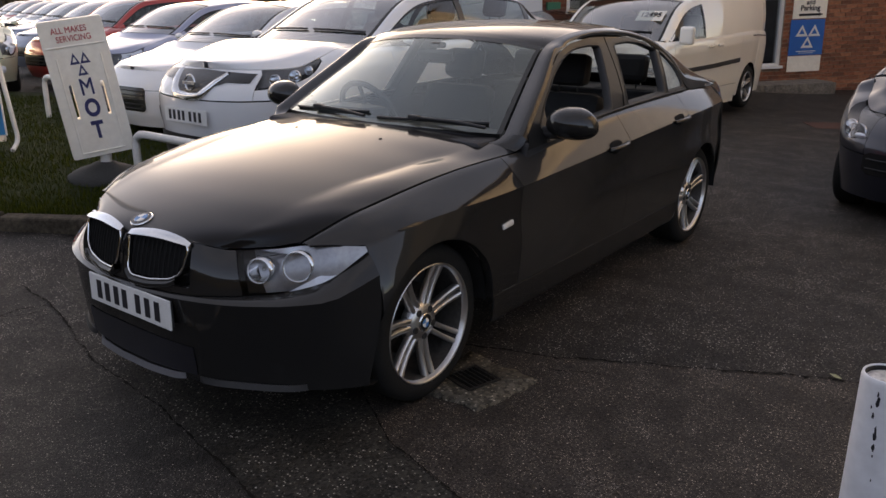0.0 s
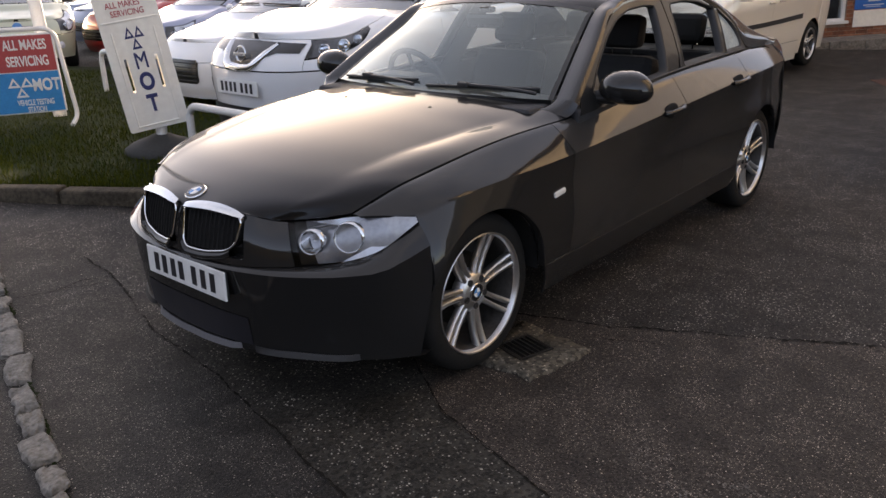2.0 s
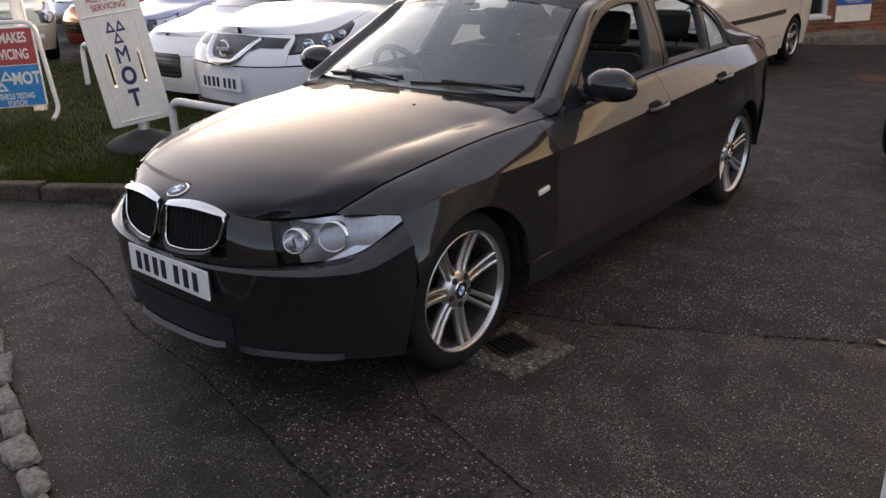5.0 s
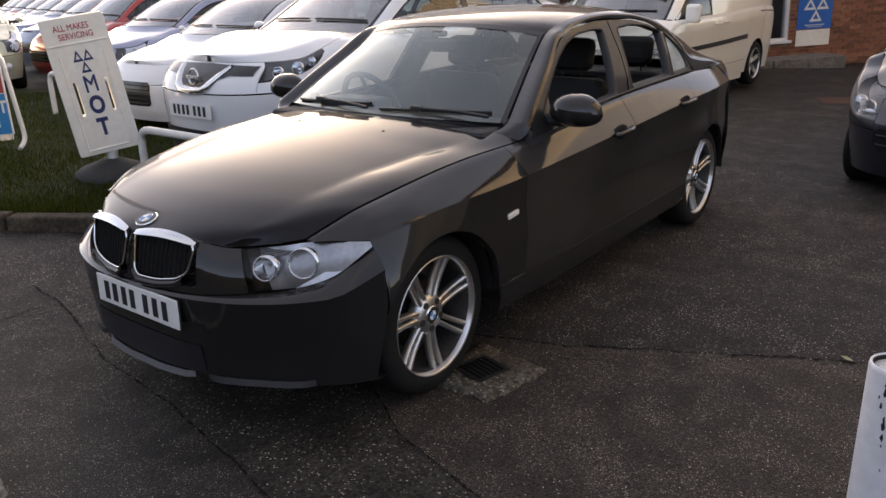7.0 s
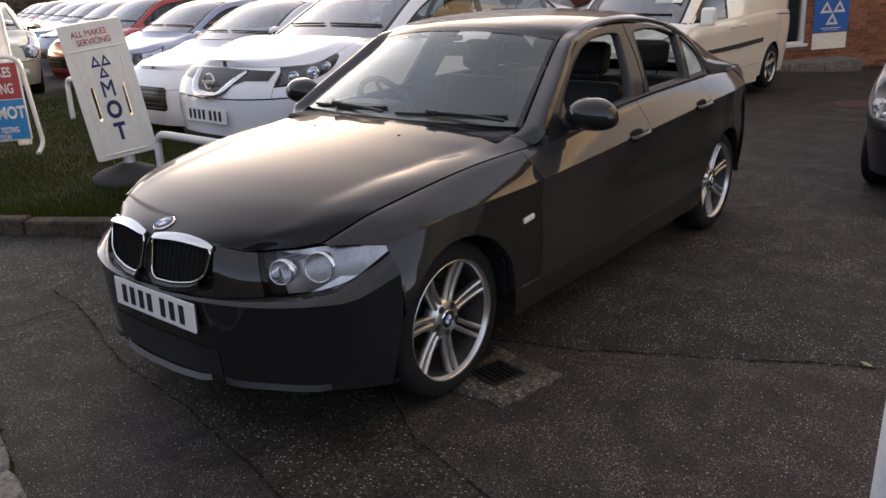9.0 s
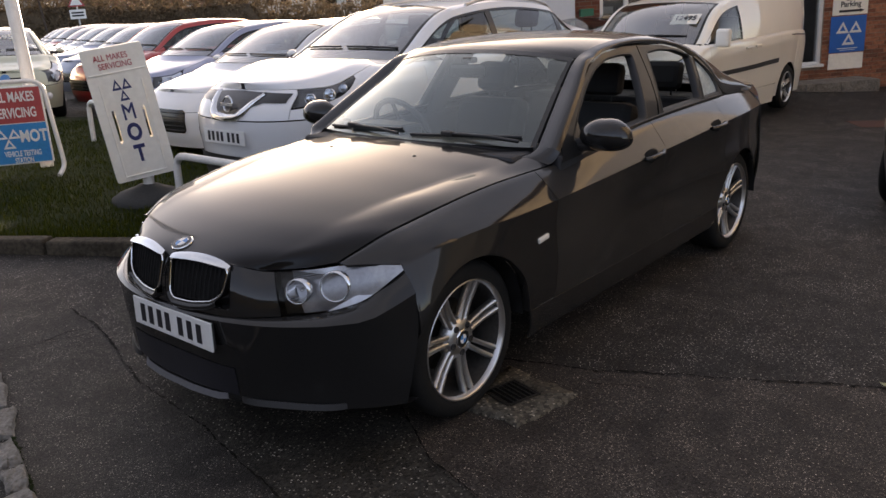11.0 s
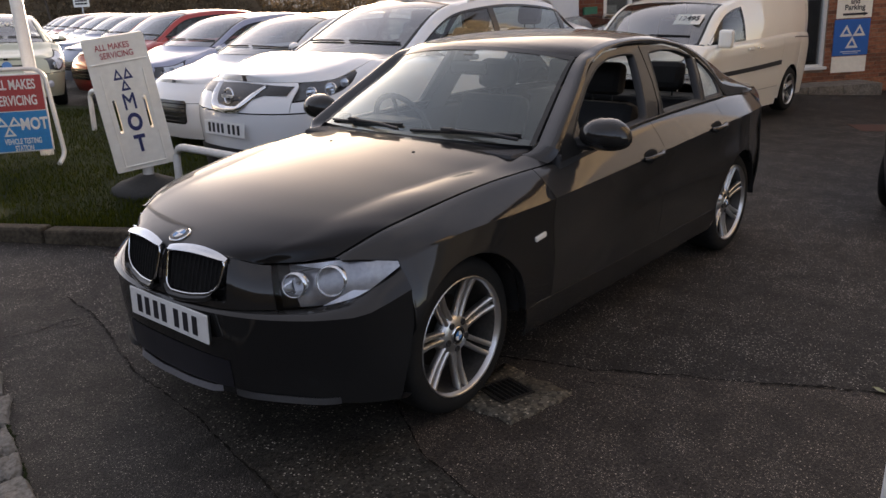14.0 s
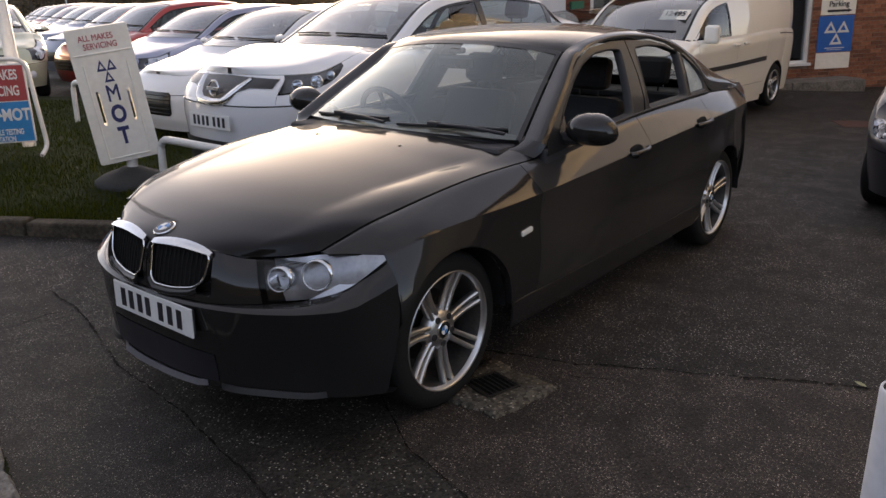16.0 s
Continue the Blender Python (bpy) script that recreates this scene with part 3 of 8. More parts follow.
def build_car(name, m, d, label, category="car", group=""):
    """A car from its table of lines. Returns the thing and its shell."""
    car = thing(name, m, label, category, group)
    s = Shell(d)
    col, trim = d["paint"], M_PLASTIC
    T = 0.008
    u = s.u_of
    x_arch = d["axles"][0] + s.R + 0.02
    ub = u(min(x_arch, s.XF(0.5) - 0.05))
    ul0, ul1 = d["lamp_u"]
    lamp_lo = curve(d["lamp_low"])
    lamp_hi = curve([(0, 1.0), (3, 1.0)])
    fbump = d.get("bumper_top", 0.62)
    g = 0.0014
    # nose and bumper
    s.panel("front_bumper", 0, ub - g, 0, lambda q: fbump, col, car, both=True, thick=T, nf=16)
    s.panel("nose_panel", 0, ul0 - 0.004, fbump + 0.012, 1.0, col, car, both=True, thick=T, nf=8)
    for sd in (1, -1):
        # the strip of wing under the lamp, and the wing
        s.panel("lamp_surround", ul0, ub - g, fbump + 0.012, lambda q: max(fbump + 0.02, min(1.0, lamp_lo(q) - 0.01)), col, car, sd, 6, T)
        s.panel("front_wing", ub, u(d["door"][0]) - g * 0.6, 0, lambda q: max(0.05, min(1.0, lamp_lo(q) - 0.01)) if q < ul1 else 1.0, col, car, sd, 16, T)
        bounds = d["door"]
        names = ["front_door", "rear_door"][: len(bounds) - 1] if not d.get("van") else ["front_door", "side_panel"]
        for nm, a, b in zip(names, bounds, bounds[1:]):
            s.panel(nm, u(a) + g * 0.3, u(b) - g * 0.3, 0.15, 1.0, col, car, sd, 18, T)
        s.panel("sill", u(bounds[0]) + 0.001, u(bounds[-1]) - 0.001, -0.06, 0.145, col, car, sd, 3, T)
        s.panel("rear_quarter", u(bounds[-1]) + g * 0.3, u(d["axles"][1] - s.R - 0.02), 0, 1.0, col, car, sd, 16, T)
        s.panel("rear_corner", u(d["axles"][1] - s.R - 0.02) + g, 2.72, fbump + 0.01, 1.0, col, car, sd, 8, T)
    s.panel("rear_bumper", u(d["axles"][1] - s.R - 0.02) + g, 3.0, 0, fbump, col, car, 1, 10, T)
    s.panel("rear_bumper", u(d["axles"][1] - s.R - 0.02) + g, 3.0, 0, fbump, col, car, -1, 10, T)
    s.panel("tail_panel", 2.72, 3.0, fbump, 1.0, col, car, 1, 6, T)
    s.panel("tail_panel", 2.72, 3.0, fbump, 1.0, col, car, -1, 6, T)
    # lamps: dark bucket, reflectors, clear cover
    for sd in (1, -1):
        lo = lambda q: min(0.995, lamp_lo(q))
        s.panel("lamp_bucket", ul0, ul1, lo, lamp_hi, d.get("bucket", M_TRIMBLACK), car, sd, 6, 0, -0.09)
        cov = s.panel("headlight", ul0, ul1, lo, lambda q: lamp_hi(q) - 0.004, M_LENS, car, sd, 6, 0, 0.002, label="clear headlight cover")
        cov.visible_shadow = False
        sink = 0.0 if sd > 0 else 0.03
        for frac, hgt, rad in d["reflectors"]:
            uu = ul0 + (ul1 - ul0) * frac
            p = s.at(uu * sd, lo(uu) + (lamp_hi(uu) - lo(uu)) * hgt, d.get("refl_in", -0.04))
            mm = Matrix.Translation(p + Vector((-0.03, 0, -0.006 - 2 * sink))) @ pose(0, 0, 0, 0, 0, 24 * sd) @ pose(0, 0, 0, 0, 84, 0)
            lathe("reflector", [(0.001, -0.02), (rad * 0.45, -0.018), (rad * 0.8, 0.0), (rad * 0.93, 0.03), (rad * 0.98, 0.045), (rad * 1.01, 0.046), (rad * 1.02, 0.02)], d.get("refl", M_CHROME), cov, 28, "", mm)
            lathe("bulb", [(0.0, 0.018), (rad * 0.28, 0.012), (rad * 0.36, -0.01)], M_LENS, cov, 14, "", mm)
        if d.get("signal"):
            f0, f1 = d["signal"]
            ua, uz = ul0 + (ul1 - ul0) * f0, ul0 + (ul1 - ul0) * f1
            s.panel("indicator", ua, uz, lambda q: lo(q) + (lamp_hi(q) - lo(q)) * 0.08, lambda q: max(lo(q) + 0.01, lamp_hi(q) - 0.015 - 6 * sink), M_LAMPSILVER, cov, sd, 5, 0, -0.012)
    # bonnet
    zc = curve(d["bonnet"])
    uc = u(d["cowl"][1])
    us = [uc * (i / 40) ** 1.25 for i in range(1, 41)]
    P = []
    span = s.XF(1.0) - d["cowl"][1]
    fold, share = 0.82, curve([(0, 0.3), (1, 0.3)])
    for q in us:
        e = s.at(q, 1.0)
        back = max(0, (s.XF(1.0) - e.x) / span)
        xc = e.x + (d["cowl"][0] - d["cowl"][1]) * back ** 2 + 0.012
        row = []
        for j in range(-23, 24):
            t = j / 23
            a_ = abs(t)
            sh_ = share(xc)
            zz = zc(xc) - (zc(xc) - e.z - 0.003) * (sh_ * (a_ / fold) ** 2.4 if a_ < fold else sh_ + (1 - sh_) * ((a_ - fold) / (1 - fold)) ** 1.1)
            row.append(Vector((e.x + (xc - e.x) * (1 - t * t), (e.y - 0.003) * t, zz)))
        P.append(row)
    sheet("bonnet", P, col, car, flip=False, thick=T)
    P = P[-1]
    sheet("cowl_panel", [P, [v + Vector((-0.12, 0, -0.03)) for v in P], [v + Vector((-0.3, 0, -0.05)) for v in P]], M_PLASTIC, car)
    # glasshouse
    R, C = path3(d["rail"]), path3(d["centre"])
    sa, sr = d["header"]

    pil = d.get("pillar", 0.90)

    def roof_at(q, t, lift=0.0):
        r, c = R(q), C(q)
        k = 1 - abs(t) ** 2.3
        edge = 0.014 * max(0, (abs(t) - pil) / (1 - pil)) ** 2 - 0.010 * math.sin(math.pi * max(0, (abs(t) - pil) / (1 - pil)))
        return Vector((r.x + (c.x - r.x) * k, r.y * t, r.z + (c.z - r.z) * k + lift - edge))

    def top_sheet(nm, q0, q1, t0, t1, material, nq=14, nt=16, thick=0.008, lift=0.0, label=""):
        P = [[roof_at(q0 + (q1 - q0) * i / nq, t0 + (t1 - t0) * j / nt, lift) for j in range(nt + 1)] for i in range(nq + 1)]
        ob = sheet(nm, P, material, car, flip=False, thick=thick, label=label)
        return ob

    top_sheet("roof", sa, sr, -1, 1, col, 20, 24)
    ws = top_sheet("windscreen", 0.0, sa, -pil, pil, d.get("screen", M_GLASS), 14, 20, 0)
    ws.visible_shadow = False
    top_sheet("windscreen_seal", sa - 0.012, sa, -pil, pil, M_TRIMBLACK, 1, 20, 0, 0.003)
    if not d.get("van"):
        rw = top_sheet("rear_window", sr, 0.985, -pil, pil, M_GLASS if not d.get("dark") else M_DARKGLASS, 12, 16, 0)
        rw.visible_shadow = False
    else:
        top_sheet("rear_panel", sr, 1.0, -pil, pil, col, 10, 12)
    for sd in (1, -1):
        top_sheet("a_pillar", 0, sa, sd * pil, sd, col, 14, 8)
        top_sheet("c_pillar", sr, 1.0, sd * pil, sd, col, 14, 8)
        top_sheet("screen_edge", 0, sa, sd * (pil - 0.035), sd * pil, M_TRIMBLACK, 12, 1, 0, 0.002)
        # side of the glasshouse over (x, h)
        xs0, xs1 = R(0).x, R(1).x
        qs = [i / 60 for i in range(61)]
        rx = [R(q).x for q in qs]
        q_of = lambda x: float(np.interp(-x, [-v for v in rx], qs))

        def side_at(x, h, out=0.0):
            b = s.at(u(x), 1.0)
            r = R(q_of(x))
            p = b + (r - b) * h
            return Vector((p.x, sd * (p.y + out + 0.02 * math.sin(math.pi * h)), p.z))

        def side_sheet(nm, xl, xh, h0, h1, material, nx=20, nh=6, thick=0.006, out=0.0, label="", parent=car):
            """Between x lines that lean: xl(h) and xh(h)."""
            P = []
            for i in range(nx + 1):
                row = []
                for j in range(nh + 1):
                    h = h0 + (h1 - h0) * j / nh
                    row.append(side_at(xl(h) + (xh(h) - xl(h)) * i / nx, h, out))
                P.append(row)
            ob = sheet(nm, P, material, parent, flip=sd > 0, thick=thick, label=label)
            return ob

        k = lambda v: (lambda h: v)
        wx = d["windows"]
        f0, f1 = d.get("frame", (0.06, 0.86))
        fr = M_TRIMBLACK
        side_sheet("waist_rail", k(xs0 - 0.02), k(wx[-1][0]), 0.0, f0, fr, 30, 2, out=0.004)
        side_sheet("window_header", k(xs0 - 0.02), k(wx[-1][0]), f1, 1.0, col, 40, 3)
        side_sheet("header_seal", k(xs0 - 0.04), k(wx[-1][1]), f1 - 0.04, f1 + 0.01, fr, 40, 1, out=0.003)
        first = (lambda p, q: (lambda h: p + (q - p) * h))(*wx[0])
        side_sheet("door_corner", k(xs0 - 0.015), first, f0, f1, col, 6, 6)
        for i in range(len(wx) - 1):
            (x0b, x0t), (x1b, x1t) = wx[i], wx[i + 1]
            wdt = d.get("post", 0.05) if i + 1 < len(wx) - 1 else 0.02
            a = (lambda p, q: (lambda h: p + (q - p) * h))(x0b, x0t)
            b = (lambda p, q: (lambda h: p + (q - p) * h))(x1b + wdt, x1t + wdt)
            e = (lambda p, q, w: (lambda h: p + (q - p) * h))(x1b, x1t, wdt)
            wn_ = side_sheet("side_window", a, b, f0, f1, M_DARKGLASS if d.get("dark") else M_SIDEGLASS, 14, 5, 0, -0.006)
            wn_.visible_shadow = False
            if i + 1 < len(wx) - 1:
                side_sheet("door_pillar", b, e, f0, f1, M_TRIMBLACK, 3, 5)
        xe = wx[-1]
        last = (lambda p, q: (lambda h: p + (q - p) * h))(xe[0] + 0.02, xe[1] + 0.02)
        side_sheet("quarter_seal", last, lambda h: last(h) - 0.025, f0, f1, fr, 2, 5, out=0.003)
        side_sheet("rear_pillar", lambda h: last(h) - 0.02, lambda h: R(1).x + 0.0 * h, 0.0, 1.0, col, 14, 6)
    # rear deck
    # underside, arches, floor
    xr0 = s.XR(0.5)
    box("underbody", ((s.XF(0.5) + xr0) / 2, 0, s.low + 0.12), (s.XF(0.5) - xr0 - 0.5, 1.1, 0.12), M_PLASTIC, car, 0.02)
    for xw in d["axles"]:
        for sd in (1, -1):
            mm = pose(xw, sd * (s.W(xw) - 0.235), s.wz, 90, 0, 0)
            lathe("arch_liner", [(s.R + 0.004, -0.15), (s.R + 0.004, 0.15)], M_LINER, car, 24, "", mm, 0, math.pi - (0.42 if xw < -1 else 0))
            lathe("arch_wall", [(0.01, sd * 0.15), (s.R, sd * 0.15)], M_LINER, car, 24, "", mm, 0, math.pi)
            wheel(car, xw, sd * d["track"], s.wz, d["rim"], d["spokes"][0], d["spokes"][1], sd, d.get("tyre_w", 0.22))
    # inside: floor tub, bulkhead, dash
    zf = s.low + 0.12
    xd = d["cowl"][1]
    box("cabin_floor", ((xd + R(1).x) / 2, 0, zf), (xd - R(1).x + 0.2, 1.4, 0.05), M_INTERIOR, car, 0.01)
    bm = bmesh.new()
    zdash = s.top(xd) - 0.02
    add_box(bm, xd - 0.12, 0, zdash - 0.16, 0.5, 1.36, 0.26, 0.06)
    part("dashboard", bm, M_DASH, car)
    for sd in (1, -1):
        box("door_lining", ((xd + R(1).x) / 2, sd * (s.W(-1) - 0.13), zf + 0.28), (xd - R(1).x - 0.1, 0.04, 0.62), M_INTERIOR, car, 0.015)
    bx = d.get("seats", (-1.35, -2.3))
    for sy in (0.36, -0.36):
        seat(car, bx[0], sy, zf + 0.03 + d.get("seat_up", 0))
    if len(bx) > 1:
        for sy in (0.36, -0.36):
            seat(car, bx[1], sy, zf + 0.05 + d.get("seat_up", 0))
        box("parcel_shelf", (bx[1] - 0.62, 0, s.top(bx[1] - 0.4) - 0.06), (0.35, 1.25, 0.04), M_INTERIOR, car, 0.01)
    return car, s, R, C, roof_at


def mirror(car, x, y, z, sd, col, sx=0.2, sy=0.25, sz=0.16):
    bm = bmesh.new()
    bmesh.ops.create_uvsphere(bm, u_segments=24, v_segments=14, radius=0.5)
    for v in bm.verts:
        q = v.co
        if q.x < 0:
            q.x *= 0.35
        q.z += 0.10 * abs(q.y) * (1 if q.z > 0 else -0.4)
        v.co = Vector((q.x * sx, q.y * sy * (1 - 0.25 * q.z), q.z * sz))
    bmesh.ops.translate(bm, vec=(x, sd * y, z), verts=bm.verts)
    shell = part("door_mirror", bm, col, car)
    box("mirror_arm", (x, sd * (y - sy * 0.55), z - sz * 0.32), (0.07, 0.16, 0.045), M_PLASTIC, shell, 0.015)
    return shell


# ---- ground ----
RISE = curve([(-60, 0.13), (-25, 0.125), (-12, 0.105), (-5, 0.088), (-2.4, 0.072), (-1.6, 0.035), (-0.9, 0.004), (-0.6, 0.0)])
FALL = curve([(-60, -0.12), (-16, -0.10), (-11, -0.075), (-6.5, -0.035), (-3, -0.008), (-1.5, 0.0)])


def drop(x, y=-1.0):
    """The yard rises a little towards the verge and falls towards the shop."""
    return RISE(y) + FALL(x)


xs_ = [400, 120, 40, 15, 8] + [6 - 0.5 * i for i in range(45)] + [-20, -30, -60, -150, -400]
ys_ = [-400, -150, -80, -60, -45, -30, -24, -20, -16, -12, -10, -8, -7, -6, -5, -4] + [-3 + 0.1 * i for i in range(26)] + [-0.4 + 0.4 * i for i in range(17)] + [8, 15, 40, 120, 400]
ground = part_mesh("ground", grid_mesh("ground", [[(x, y, drop(x, y)) for y in ys_] for x in xs_], M_ASPHALT, flip=False))
tagged(ground, "worn dark asphalt forecourt with pale stone chips", "ground", kind="structure")

# the turf and its kerb
KA, KD = Vector((-0.164, -2.32, 0)), Vector((0.525, -0.851, 0))
KN = Vector((-0.851, -0.525, 0))
P = []
for i in range(40):
    a = -2.2 + 14 * (i / 39)
    row = []
    for j in range(14):
        b = 0.12 + 7.5 * (j / 13) ** 1.3
        p = KA + KD * a + KN * b
        row.append((p.x, p.y, drop(p.x, p.y) + 0.085 + 0.02 * noise.noise(p * 1.3) if j < 13 else -0.5))
    P.append(row)
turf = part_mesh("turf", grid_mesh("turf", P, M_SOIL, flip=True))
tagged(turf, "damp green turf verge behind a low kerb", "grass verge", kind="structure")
random.seed(5)
V, F = [], []
for _ in range(60000):
    a, b = random.uniform(-1.2, 6.0), 0.13 + 6.2 * random.random() ** 1.5
    p = KA + KD * a + KN * b
    h, w, r = random.uniform(0.02, 0.06), random.uniform(0.003, 0.006), random.uniform(0, 6.28)
    l = random.uniform(0.0, 0.03)
    q = random.uniform(0, 6.28)
    k = len(V)
    z = 0.08 + drop(p.x, p.y)
    V += [(p.x - w * math.cos(r), p.y - w * math.sin(r), z), (p.x + w * math.cos(r), p.y + w * math.sin(r), z), (p.x + l * math.cos(q), p.y + l * math.sin(q), z + h)]
    F.append((k, k + 1, k + 2))
blades = part_mesh("grass", mesh_of("grass", V, F, M_GRASS, False))
tagged(blades, "short rough winter grass on the verge", "grass", kind="stuff")
kerb = thing("kerb", Matrix.Identity(4), "weathered low concrete kerb edging the grass", "kerb", kind="structure")
for i in range(-2, 12):
    bm = bmesh.new()
    add_box(bm, 0, 0, 0.035, 0.905, 0.125, 0.13, 0.018)
    for v in bm.verts:
        v.co += 0.006 * Vector(noise.noise_vector(v.co * 4 + Vector((i, 0, 0))))
    c = KA + KD * (0.914 * i) + KN * 0.06
    bmesh.ops.transform(bm, matrix=pose(c.x, c.y, drop(c.x, c.y), 0, random.uniform(-0.6, 0.6), math.degrees(math.atan2(KD.y, KD.x))), verts=bm.verts)
    part("kerbstone", bm, M_KERBDIRTY, kerb, smooth=False)


def strip(name, pts, w, material, z, label, wob=0.012, seed=1):
    """A thin uneven line on the ground."""
    random.seed(seed)
    pts = [Vector((*p, 0)) for p in pts]
    L, R = [], []
    for a, b in zip(pts, pts[1:]):
        n = max(2, int((b - a).length / 0.016))
        d = (b - a).normalized()
        s = Vector((-d.y, d.x, 0))
        for i in range(n):
            p = a + (b - a) * i / n + s * wob * noise.noise((a + (b - a) * i / n) * 7) * 2
            p += s * w * random.uniform(-0.7, 0.7)
            ww = w * random.choice((0.15, 0.4, 0.7, 1.0, 1.5))
            zz = drop(p.x, p.y) + z
            L.append(p + s * ww + Vector((0, 0, zz)))
            R.append(p - s * ww + Vector((0, 0, zz)))
    ob = part_mesh(name, grid_mesh(name, [L, R], material, flip=True))
    return tagged(ob, label, "crack", kind="structure")


SEAM = [(0.167, -1.857), (0.599, -0.333), (0.748, 0.25), (0.84, 0.667), (1.004, 1.489), (1.27, 2.892), (1.615, 4.882)]
SEAM_B = [(-0.646, -1.847), (-0.222, -0.406), (0.125, 0.577), (0.352, 0.922), (0.457, 1.284), (0.534, 1.541), (1.073, 2.891), (1.472, 4.88)]
RIFT = [(-0.201, -0.406), (-0.35, 0.346), (-0.51, 0.70), (-0.645, 1.08), (-0.775, 1.33), (-0.915, 1.60), (-1.045, 1.83), (-1.15, 2.05), (-1.678, 3.171), (-2.158, 4.843)]


def lay(name, left, right, material, z, label, y0=-1.6):
    """A lay of asphalt between two lines across the yard."""
    ys = [y0 + 0.06 * i for i in range(int((10.4 - y0) / 0.06))]
    fl, fr2 = curve([(y, x) for x, y in left]), curve([(y, x) for x, y in right])
    P = []
    for y in ys:
        a, b = fl(y), fr2(y)
        P.append([(a + (b - a) * k / 6 + 0.008 * noise.noise(Vector((y * 6, k, 0))) * (k in (0, 6)), y, z + RISE(y)) for k in range(7)])
    ob = part_mesh(name, grid_mesh(name, P, material, flip=True))
    return tagged(ob, label, "road surface", kind="structure")


EDGE = [(0.77, -3.028), (0.601, -2.039), (0.487, -1.869), (0.43, -1.648), (0.456, -1.278), (0.555, -0.886), (0.655, -0.528), (0.690, -0.12)]
lay("asphalt_patch", EDGE + SEAM[2:], [(14.0, -3.0), (14.0, 5.0)], M_TAR_PALE, 0.003, "worn pale brown asphalt with a curved edge near the road", -2.6)
lay("asphalt_patch", SEAM_B, SEAM, M_TAR_MOSS, 0.002, "dark mossy asphalt strip with pale chips")
lay("asphalt_patch", RIFT, SEAM_B, M_TAR_BROWN, 0.003, "fine brown asphalt patch with pale chips")
strip("crack", SEAM_B[2:7], 0.0035, M_CRACK, 0.0072, "dark seam between two asphalt lays", 0.004, 22)
strip("crack", EDGE[3:] + SEAM[2:5], 0.0045, M_CRACK, 0.0075, "dark seam between two asphalt lays", 0.006, 2)
strip("crack", RIFT[1:9], 0.0065, M_CRACK, 0.0075, "ragged dark crack across the asphalt", 0.010, 3)
strip("crack", [(-0.509, 1.034), (-0.534, 1.137), (-0.6, 1.298), (-0.646, 1.365)], 0.003, M_CRACK, 0.0075, "fine crack in worn asphalt", 0.015, 9)
strip("crack", [(0.916, -1.379), (0.744, -1.315), (0.602, -1.33), (0.435, -1.275)], 0.004, M_CRACK, 0.0075, "fine crack in worn asphalt", 0.02, 4)
strip("crack", [(0.716, -1.365), (0.678, -1.297), (0.576, -1.229), (0.472, -1.217)], 0.0035, M_CRACK, 0.0075, "fine crack in worn asphalt", 0.03, 6)

# the drain: a broken concrete surround with an iron grate
random.seed(8)
drain = thing("drain", pose(0, 0, 0), "iron drain grate in a broken concrete surround", "drain", kind="structure")
gA, gB, gC, gD = Vector((-0.163, 0.772, 0)), Vector((-0.328, 0.818, 0)), Vector((-0.292, 0.983, 0)), Vector((-0.125, 0.945, 0))
gc = (gA + gB + gC + gD) / 4
ang = math.degrees(math.atan2((gB - gA).y, (gB - gA).x))
inner = [gA, gB, gC, gD]
V, F = [], []
N_ = 80
corner = [Vector((0.007, 0.766, 0)), Vector((-0.421, 0.726, 0)), Vector((-0.381, 1.11, 0)), Vector((-0.022, 1.063, 0))]
for lev, z in ((0, 0.012), (1, 0.014), (2, -0.02)):
    for i in range(N_):
        t = i / N_ * 4
        k, fr_ = int(t), t - int(t)
        a = inner[k].lerp(inner[(k + 1) % 4], fr_)
        b = corner[k].lerp(corner[(k + 1) % 4], fr_)
        if lev == 0:
            p = a
        else:
            p = b + 0.03 * Vector(noise.noise_vector(b * 9)) + 0.012 * Vector(noise.noise_vector(b * 34))
        V.append((p.x, p.y, z + 0.004 * noise.noise(p * 25)))
for lev in (0, 1):
    for i in range(N_):
        j = (i + 1) % N_
        F.append((lev * N_ + i, lev * N_ + j, (lev + 1) * N_ + j, (lev + 1) * N_ + i))
part_mesh("surround", mesh_of("surround", V, F, M_AGGREGATE), drain, "rough pale concrete surround")
gm = pose(gc.x, gc.y, 0, 0, 0, ang)
box("grate_pit", (0, 0, 0.004), (0.17, 0.165, 0.006), M_CRACK, drain, 0, "", gm)
for i in range(7):
    box("grate_bar", (-0.072 + 0.024 * i, 0, 0.010), (0.009, 0.15, 0.01), M_IRON, drain, 0.002, "", gm)
for sx in (-0.083, 0.083):
    box("grate_frame", (sx, 0, 0.010), (0.012, 0.172, 0.012), M_IRON, drain, 0.002, "", gm)
for sy in (-0.08, 0.08):
    box("grate_frame", (0, sy, 0.010), (0.154, 0.012, 0.012), M_IRON, drain, 0.002, "", gm)

